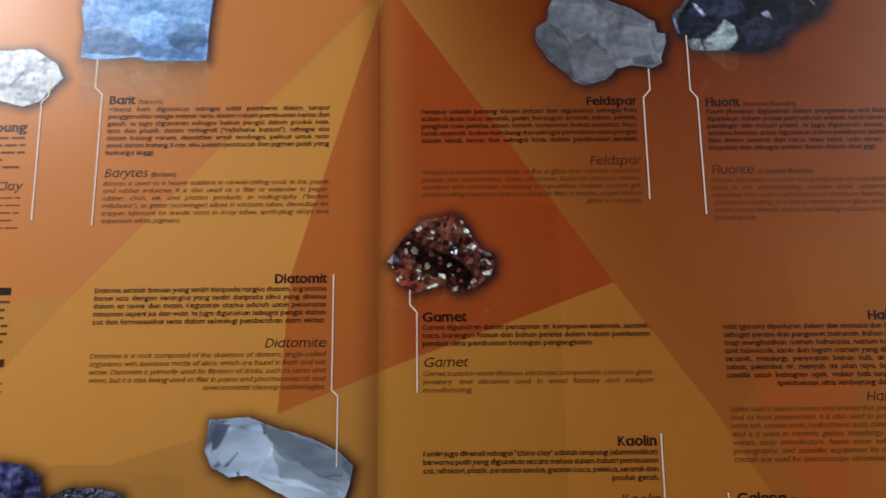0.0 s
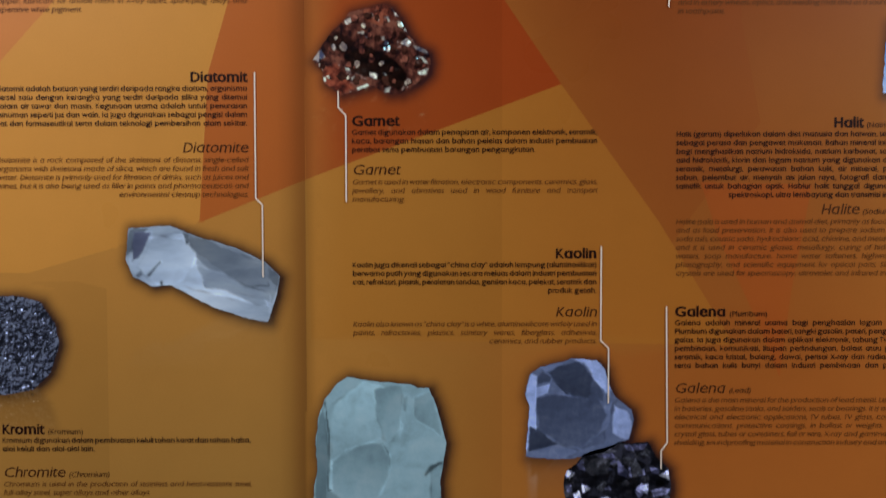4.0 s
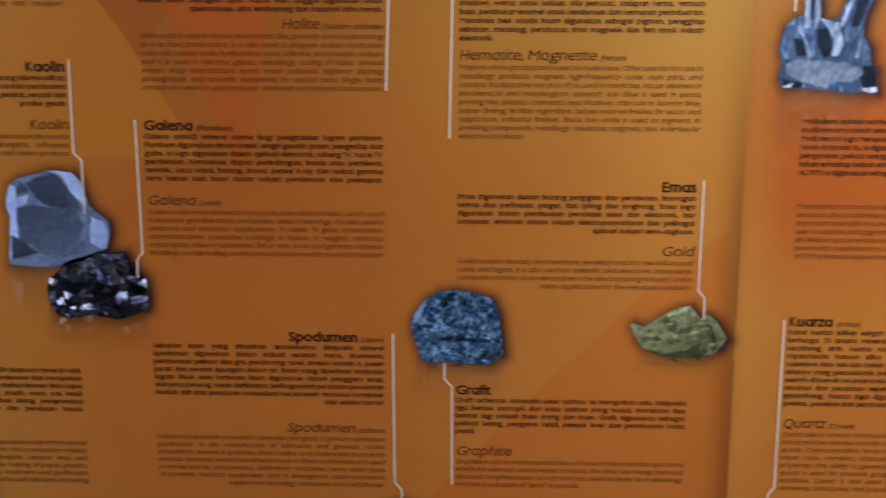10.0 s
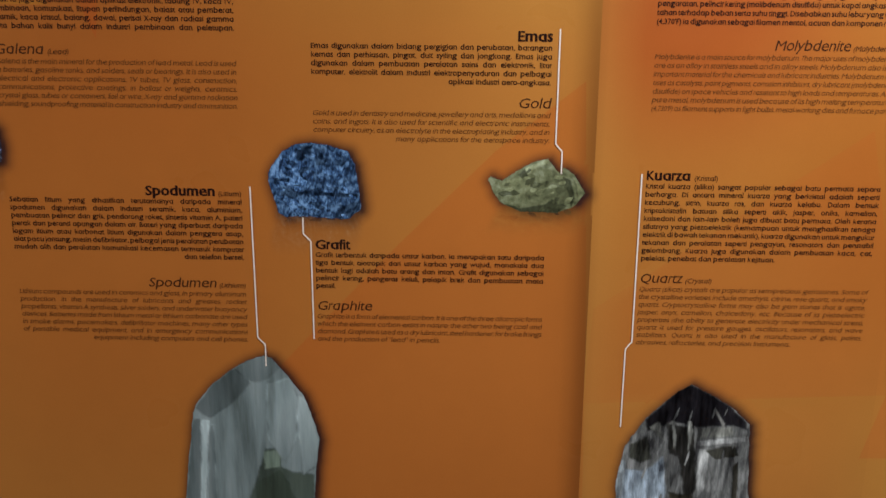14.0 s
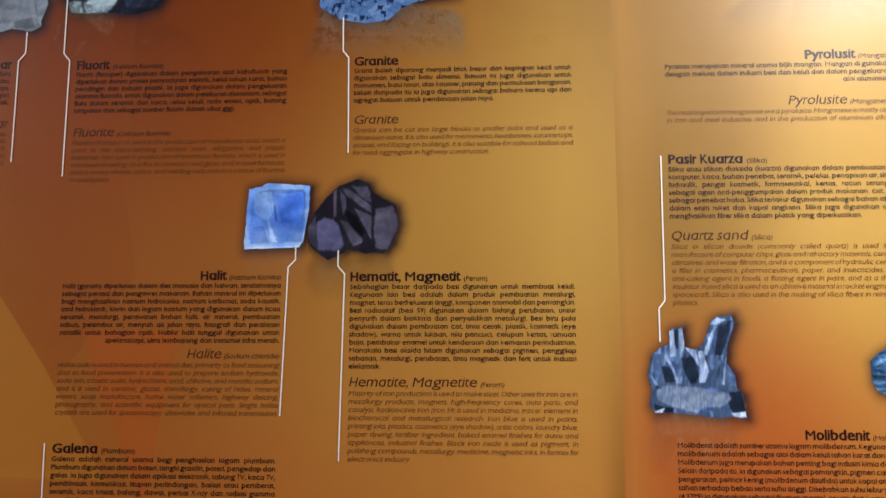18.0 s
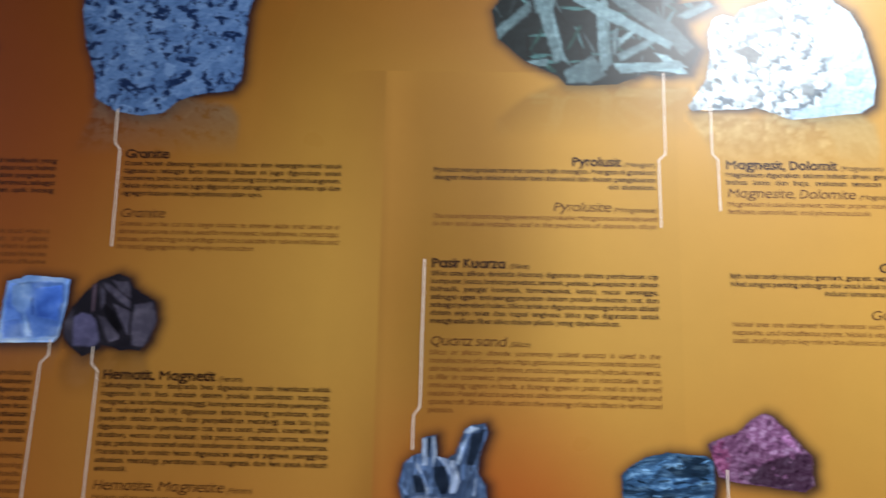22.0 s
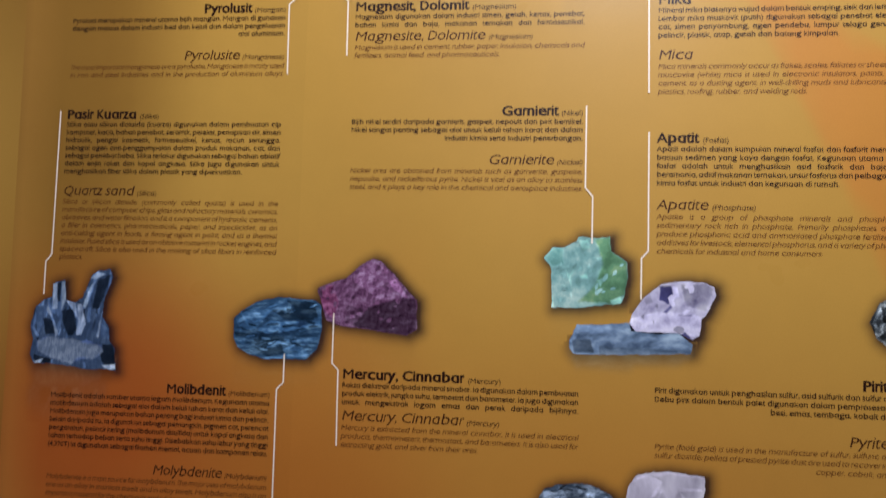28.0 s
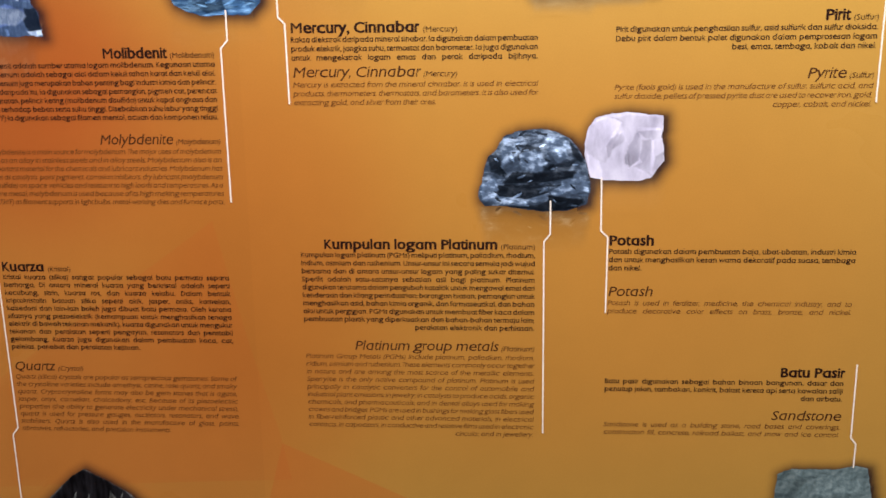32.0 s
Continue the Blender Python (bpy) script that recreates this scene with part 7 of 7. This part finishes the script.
face(molybdenite, 0.35, [(-49, -6), (-21, -7), (-23, -11), (-48, -11)])
face(molybdenite, 1.8, [(39, 12), (49, 14), (50, 4), (42, 5)])
face(molybdenite, 1.7, [(9, -24), (30, -21), (37, -31), (32, -33), (25, -25)])
face(molybdenite, 1.5, [(-45, -15), (-36, -12), (-38, -21)])
face(molybdenite, 2.4, [(-13, -33), (10, -31), (10, -34), (-13, -35)])
face(molybdenite, 0.35, [(-7, 19), (44, 27), (47, 10), (10, 9)])
face(molybdenite, 0.35, [(-26, -13), (4, -14), (10, -29), (-21, -30)])
face(molybdenite, 2.2, [(-22, -3), (-6, 6), (26, 7), (40, 1), (11, -2), (-10, -10)])
face(molybdenite, 1.8, [(-44, 16), (-25, 21), (-9, 22), (-20, 8), (-36, 5)])
face(molybdenite, 1.6, [(-2, 31), (10, 32), (10, 19), (-2, 22)])
face(molybdenite, 1.9, [(12, -29), (35, -24), (37, -30), (14, -35)])
face(molybdenite, 1.9, [(42, 12), (48, 13), (49, 3), (43, 3)])
cinnabar = picture('printed_mineral_picture', 'printed photograph of a purple-pink cinnabar lump', 1.474, 1.406, rock_mat('cinnabar_print', (0.045, 0.013, 0.040), (0.15, 0.064, 0.14), (0.29, 0.18, 0.30), (110, 0.9), cloud=0.25),
    [(-58, 7), (-45, 13), (-25, 20), (-10, 34), (5, 42), (14, 39), (30, 24), (43, 9), (55, -3), (56, -35), (45, -42), (27, -40), (-12, -35), (-26, -34), (-46, -28), (-51, -13)], mirror=0.2)
face(cinnabar, 0.28, [(-17, -31), (2, -13), (24, -4), (53, -2), (56, -35), (45, -42), (27, -40), (-12, -35)])
face(cinnabar, (1.25, 1.3, 1.3), [(-10, 32), (5, 41), (21, 28), (43, 7), (52, -1), (24, -4), (8, 0), (-14, 16)])
face(cinnabar, (1.2, 0.75, 0.9), [(-57, 6), (-41, 12), (-33, -6), (-39, -26), (-51, -13)])
face(cinnabar, (1.9, 1.9, 2.0), [(23, 17), (30, 19), (49, -2), (39, -1)])
face(cinnabar, 0.4, [(-58, 7), (-53, 8), (-51, -4), (-56, 1)])
face(cinnabar, 0.6, [(-24, -12), (-4, -14), (-12, -29), (-26, -31)])
garnierite = picture('printed_mineral_picture', 'printed photograph of a pale green garnierite piece', 1.713, 1.438, rock_mat('garnierite_print', (0.10, 0.21, 0.20), (0.19, 0.37, 0.37), (0.42, 0.58, 0.54), (50, 0.7), cloud=0.5, slope=(-3.0, 0)),
    [(-46, 15), (-36, 27), (-25, 26), (-11, 33), (-9, 38), (9, 37), (25, 39), (26, 23), (43, 12), (44, -1), (41, -24), (37, -33), (26, -34), (-10, -39), (-37, -39), (-37, -17), (-38, 4)], mirror=0.15)
face(garnierite, (0.62, 0.72, 0.4), [(9, 36), (25, 39), (26, 23), (43, 12), (44, -1), (41, -24), (26, -33), (-8, -32), (10, -14), (18, 10)])
face(garnierite, (1.5, 1.5, 1.4), [(-23, 4), (-19, -2), (-11, 4), (-16, -5), (-16, -14), (-20, -5)])
face(garnierite, (1.4, 1.45, 1.3), [(12, -9), (21, -4), (15, -15)])
face(garnierite, (1.4, 1.5, 1.4), [(-7, -4), (1, -1), (2, -7), (-5, -7)])
face(garnierite, (1.3, 1.35, 1.3), [(10, 16), (16, 17), (16, 14), (12, 13)])
face(garnierite, (1.4, 1.5, 1.3), [(26, -30), (37, -25), (38, -33), (28, -35)])
face(garnierite, (1.5, 1.5, 1.4), [(-38, -28), (-35, -26), (-34, -39), (-37, -39)])
face(garnierite, (0.8, 0.95, 0.9), [(-45, 15), (-36, 26), (-25, 25), (-25, 9), (-36, 6)])
face(garnierite, (1.35, 1.4, 1.3), [(-10, 35), (2, 36), (5, 25), (-4, 23)])
apatite_prism = picture('printed_mineral_picture', 'printed photograph of a grey-blue apatite prism', 1.752, 1.368, rock_mat('apatite_prism_print', (0.05, 0.08, 0.14), (0.15, 0.22, 0.34), (0.32, 0.42, 0.55), (50, 0.9), stretch=(0.6, 1, 1.3), cloud=0.5),
    [(-56, -4), (-48, 14), (-24, 14), (7, 17), (14, 8), (58, 7), (73, -4), (71, -14), (32, -16), (-24, -18), (-51, -18), (-56, -11)], mirror=0.8)
face(apatite_prism, 1.7, [(-56, -4), (-48, 14), (-44, 12), (-51, -8)])
face(apatite_prism, 0.42, [(-53, -3), (-33, -1), (-30, -16), (-51, -17)])
face(apatite_prism, 1.3, [(-48, 13), (-24, 14), (7, 15), (9, 8), (-28, 4), (-44, 6)])
face(apatite_prism, 0.65, [(-24, -9), (21, -10), (71, -11), (71, -14), (32, -16), (-24, -18)])
apatite = picture('printed_mineral_picture', 'printed photograph of a lilac-white apatite crystal', 1.807, 1.399, rock_mat('apatite_print', (0.16, 0.14, 0.28), (0.44, 0.42, 0.58), (0.68, 0.66, 0.76), (55, 0.5), cloud=0.35),
    [(-48, -14), (-44, -3), (-33, 13), (-15, 28), (3, 31), (27, 31), (40, 26), (42, 17), (31, -5), (27, -8), (25, -26), (18, -30), (3, -24), (-23, -25), (-46, -23)])
face(apatite, (0.1, 0.1, 0.22), [(-16, 25), (-4, 26), (2, 16), (-8, 7), (-17, 11)])
face(apatite, 0.62, [(5, 28), (29, 30), (40, 24), (31, 1), (12, 5)])
face(apatite, 1.25, [(-46, -10), (-13, 0), (27, -6), (25, -26), (3, -24), (-46, -23)])
face(apatite, (0.15, 0.15, 0.3), [(4, -26), (10, -22), (17, -29), (7, -31)])
face(apatite, (0.25, 0.25, 0.45), [(-13, -2), (-4, 6), (-3, 5), (-9, -3)])
face(apatite, (0.3, 0.3, 0.4), [(3, -4), (17, -4), (17, -5), (3, -5)])
face(apatite, (1.3, 1.3, 1.35), [(-4, 26), (2, 25), (4, 15), (-2, 11)])
face(apatite, 0.7, [(-33, 12), (-26, 16), (-24, 9), (-30, 6)])
face(apatite, 0.5, [(-36, -7), (-32, -4), (-33, -10)])
platinum = picture('printed_mineral_picture', 'printed photograph of a shiny blue-black platinum nugget', 1.701, 1.169, rock_mat('platinum_print', (0.006, 0.009, 0.015), (0.038, 0.055, 0.085), (0.27, 0.34, 0.45), (70, 0.65), cloud=0.3, stretch=(0.7, 1, 1.2), slope=(0, 3.0)),
    [(-56, -22), (-52, -13), (-50, 2), (-46, 15), (-37, 23), (-29, 37), (-13, 43), (11, 45), (25, 42), (40, 35), (49, 25), (58, 10), (61, -3), (64, -20), (60, -36), (39, -43), (14, -44), (-30, -38), (-49, -38), (-55, -31)], mirror=0.75)
face(platinum, 2.0, [(-29, 34), (-12, 41), (-6, 33), (-14, 22), (-29, 19)])
face(platinum, 1.9, [(0, 39), (11, 43), (32, 37), (45, 23), (30, 27), (15, 33)])
face(platinum, 0.25, [(-16, 15), (-6, 28), (9, 26), (11, 22), (-3, 20), (-12, 9)])
face(platinum, 1.9, [(-10, 11), (-3, 21), (11, 20), (16, 7), (6, -2), (-5, 2)])
face(platinum, 0.3, [(14, 3), (37, 10), (50, 12), (34, -6), (17, -9), (-9, -8), (-16, 0), (2, -5)])
face(platinum, 2.2, [(-54, -22), (-45, -16), (-36, -26), (-4, -28), (17, -21), (24, -30), (3, -34), (-32, -36), (-51, -31)])
face(platinum, 0.2, [(-49, -38), (7, -37), (39, -29), (60, -33), (39, -43), (14, -44), (-30, -38)])
face(platinum, 0.2, [(-37, -13), (-15, -15), (2, -13), (17, -17), (-4, -22), (-32, -22)])
face(platinum, 2.2, [(34, -12), (50, -1), (59, -7), (62, -22), (47, -25), (32, -21)])
face(platinum, 0.25, [(-46, 15), (-37, 21), (-31, 9), (-26, -9), (-43, 0)])
face(platinum, 1.7, [(-46, -2), (-28, -13), (-30, -17), (-49, -9)])
face(platinum, 2.3, [(21, -23), (32, -16), (38, -23), (26, -30)])
face(platinum, 0.25, [(40, 33), (49, 24), (58, 8), (50, 10), (43, 18)])
face(platinum, 0.2, [(-19, -1), (18, -2), (48, 0), (44, -7), (7, -14), (-30, -13)])
face(platinum, 0.15, [(19, -26), (44, -30), (58, -30), (49, -41), (17, -41)])
face(platinum, 0.2, [(-46, -15), (-4, -17), (21, -23), (-4, -31), (-34, -27)])
face(platinum, 2.2, [(-12, 18), (4, 23), (18, 9), (11, 0), (-10, 2)])
face(platinum, 1.9, [(-33, 25), (-17, 37), (-3, 32), (-15, 18), (-30, 6)])
face(platinum, 2.0, [(17, 35), (35, 28), (40, 14), (29, 9), (17, 23)])
face(platinum, 2.6, [(-53, -15), (-39, -8), (-34, -20), (-46, -32)])
face(platinum, 2.2, [(-34, -32), (-2, -33), (-4, -38), (-36, -36)])
face(platinum, 2.4, [(48, -7), (62, -11), (62, -23), (49, -21)])
potash = picture('printed_mineral_picture', 'printed photograph of a pale lilac potash block', 1.801, 1.195, rock_mat('potash_print', (0.26, 0.24, 0.32), (0.48, 0.45, 0.56), (0.68, 0.65, 0.74), (34, 0.4), stretch=(1.3, 1, 0.7), cloud=0.4),
    [(-44, 3), (-40, 20), (-33, 30), (-23, 33), (0, 36), (18, 34), (37, 32), (38, 19), (36, 10), (39, 0), (40, -15), (26, -34), (12, -37), (-24, -36), (-37, -33), (-42, -16)], mirror=0.15)
face(potash, 0.78, [(0, -5), (11, 6), (29, 8), (28, -30), (11, -23), (0, -18)])
face(potash, 1.12, [(-42, -1), (-32, 7), (-24, -35), (-37, -33)])
face(potash, 0.85, [(11, 16), (34, 18), (35, 8), (20, 8)])
face(potash, 1.3, [(11, 20), (34, 19), (35, 17), (12, 16)])
face(potash, 1.3, [(3, -23), (13, -15), (14, -12), (17, -17)])
face(potash, 1.2, [(26, 6), (29, 7), (29, -30), (26, -30)])
face(potash, 0.8, [(-18, 8), (-4, 16), (-1, 6), (-15, -3)])
face(potash, 1.25, [(-35, 29), (0, 36), (36, 32), (35, 30), (2, 33), (-31, 25)])
face(potash, 0.8, [(31, -11), (39, -6), (39, -15), (28, -32)])
face(potash, 1.12, [(-41, 23), (-19, 32), (-5, 25), (-17, 9), (-23, -16), (-41, -9)])
face(potash, 0.75, [(1, 0), (11, 14), (16, 5), (13, -15), (4, -22)])
face(potash, 1.2, [(11, 19), (31, 19), (31, 17), (12, 17)])
face(potash, 0.82, [(-22, 0), (-5, 21), (-9, 10), (-18, -11)])
pyrite = picture('printed_mineral_picture', 'printed photograph of a dark pyrite cluster', 2.031, 1.392, rock_mat('pyrite_print', (0.01, 0.012, 0.014), (0.06, 0.07, 0.08), (0.25, 0.28, 0.30), (70, 1.5), (70, 0.6)),
    [(-29, 0), (-19, 20), (2, 29), (31, 12), (34, -22), (12, -30), (-10, -25), (-22, -16)])
face(pyrite, 4, [(-26, 0), (-18, 15), (-12, 1), (-20, -11)])
face(pyrite, 3.5, [(-8, 17), (14, 12), (5, -5)])
face(pyrite, 0.3, [(-19, -14), (-9, -5), (1, -22), (-10, -24)])
sandstone = picture('printed_mineral_picture', 'printed photograph of grey-green sandstone', 2.038, 0.785, rock_mat('sandstone_print', (0.06, 0.085, 0.09), (0.12, 0.165, 0.17), (0.20, 0.25, 0.25), (90, 0.9), cloud=0.3),
    [(-56, -6), (-54, 37), (-39, 44), (11, 44), (29, 49), (45, 46), (56, -3), (50, -46), (-45, -49)])
face(sandstone, 0.75, [(-54, 35), (-39, 43), (-19, 30), (-42, -5), (-54, -6)])
face(sandstone, 1.15, [(-14, 37), (30, 44), (41, 18), (-5, 10)])
clay = picture('printed_mineral_picture', 'printed photograph of a white clay lump', -0.468, 1.781, rock_mat('clay_print', (0.30, 0.36, 0.44), (0.55, 0.62, 0.70), (0.78, 0.82, 0.86), (60, 1.2), cloud=0.4),
    [(-72, 30), (-45, 37), (-17, 36), (25, 38), (55, 18), (64, -1), (38, -31), (18, -38), (-10, -30), (-52, -33)])
face(clay, 0.8, [(-13, -8), (29, -8), (38, -29), (-4, -30)])
face(clay, 1.1, [(-2, 29), (32, 31), (42, 6), (7, 7)])
face(clay, 0.4, [(-1, -8), (14, 9), (16, 6), (2, -12)])
face(clay, 0.4, [(32, 22), (40, 27), (42, 20)])
face(clay, 0.4, [(8, -21), (15, -19), (14, -24)])
face(clay, 0.4, [(26, -32), (33, -29), (32, -35)])
face(clay, 0.5, [(26, 1), (30, 2), (29, -8)])

# ---------------------------------------------------------------- splinters and grains in the pictures
chips(quartz_sand, 60, 1.8, 7.0, 84, 14, (0.25, 0.5, 1.7, 2.8), (-100, 100, -20, 100), 7, under=True)
chips(galena, 60, 4.0, 1.3, 20, 60, (0.4, 0.8, 1.6, 3.0), None, 10, under=True)
chips(magnesite, 240, 5.0, 1.5, 30, 90, (0.8, 1.05, 1.25, 1.4), (-120, 56, -100, 100), 3, under=True, lump=0.8)
chips(magnesite, 70, 3.0, 1.8, 30, 90, (0.10, 0.18, 0.3), (-120, 46, -100, 100), 2, under=True)
chips(magnesite, 260, 5.5, 1.5, 30, 90, (0.5, 0.7, 0.9, 1.1), (-120, 58, -100, 100), 31, under=True, lump=0.8)
FACETS[magnesite.name].insert(0, (np.array([(40, -82), (60, -80), (105, -66), (110, -34), (103, 6), (96, 32), (85, 54), (69, 64), (49, 86), (29, 72), (40, 40), (52, 8), (54, -40)]) / 1000, rgb((0.9, 0.98, 1.02)), 3.0, 0.0))
chips(pyrolusite, 100, 2.1, 9.0, 90, 42, (0.2, 0.4, 1.0, (0.8, 2.0, 1.6), 3.0, (4.5, 6.0, 5.8)), None, 4, under=True)
chips(pyrolusite, 40, 2.2, 7.0, -20, 40, (0.3, (1.0, 2.4, 2.0), (3.0, 5.0, 4.6)), (-90, 110, -110, 10), 5, under=True)
chips(fluorite, 26, 5.0, 2.0, 55, 40, (0.4, 1.4, 2.0), None, 15, under=True)
for stone, base in ((magnesite, (0.20, 0.23, 0.27)), (pyrolusite, (0.30, 0.36, 0.36)), (fluorite, (0.42, 0.46, 0.65)), (galena, (0.6, 0.6, 0.7))):
    FACETS[stone.name].insert(0, (np.array(OUTLINES[stone.name]), rgb(base), None, 0.0))
for stone in [o for o in scene.objects if o.name in OUTLINES]:
    develop(stone)

chips(graphite, 70, 2.6, 2.2, -12, 40, (0.5, 0.75, 1.3, 1.9), None, 6)
chips(platinum, 50, 1.3, 3.4, -10, 50, (0.3, 0.5, 1.8, 3.6), None, 9)
chips(molybdenite, 60, 1.2, 6.0, 6, 28, (0.35, 0.7, 1.6, 2.4), None, 11)
chips(garnet, 44, 3.3, 1.25, 0, 90, (0.3, 0.4, 1.6, (4, 11, 13)), None, 12, rim=0.25)
chips(gold, 28, 2.8, 2.2, 18, 30, (0.5, 0.8, 1.25, 1.5), None, 13)
chips(cinnabar, 30, 2.0, 1.5, 30, 50, (0.7, 0.85, 1.25), None, 16)
chips(mica, 16, 0.8, 14.0, 62, 8, (1.5, 1.7), None, 17)
chips(apatite, 16, 3.2, 1.5, 40, 50, (0.6, 1.2, 1.4), None, 18)
chips(quartz_crystal, 24, 1.6, 6.0, 82, 14, (0.7, 0.85, 1.2, 1.4), None, 20)
chips(pyrite, 40, 4.0, 1.2, 20, 60, (0.4, 0.8, 1.6, 2.4), None, 21)
chips(garnierite, 24, 1.9, 2.2, 45, 60, (0.8, 1.2, 1.3), None, 22)
chips(chromite, 150, 1.0, 1.4, 0, 90, (0.4, 2.5, 5.0, 8.0), None, 23)
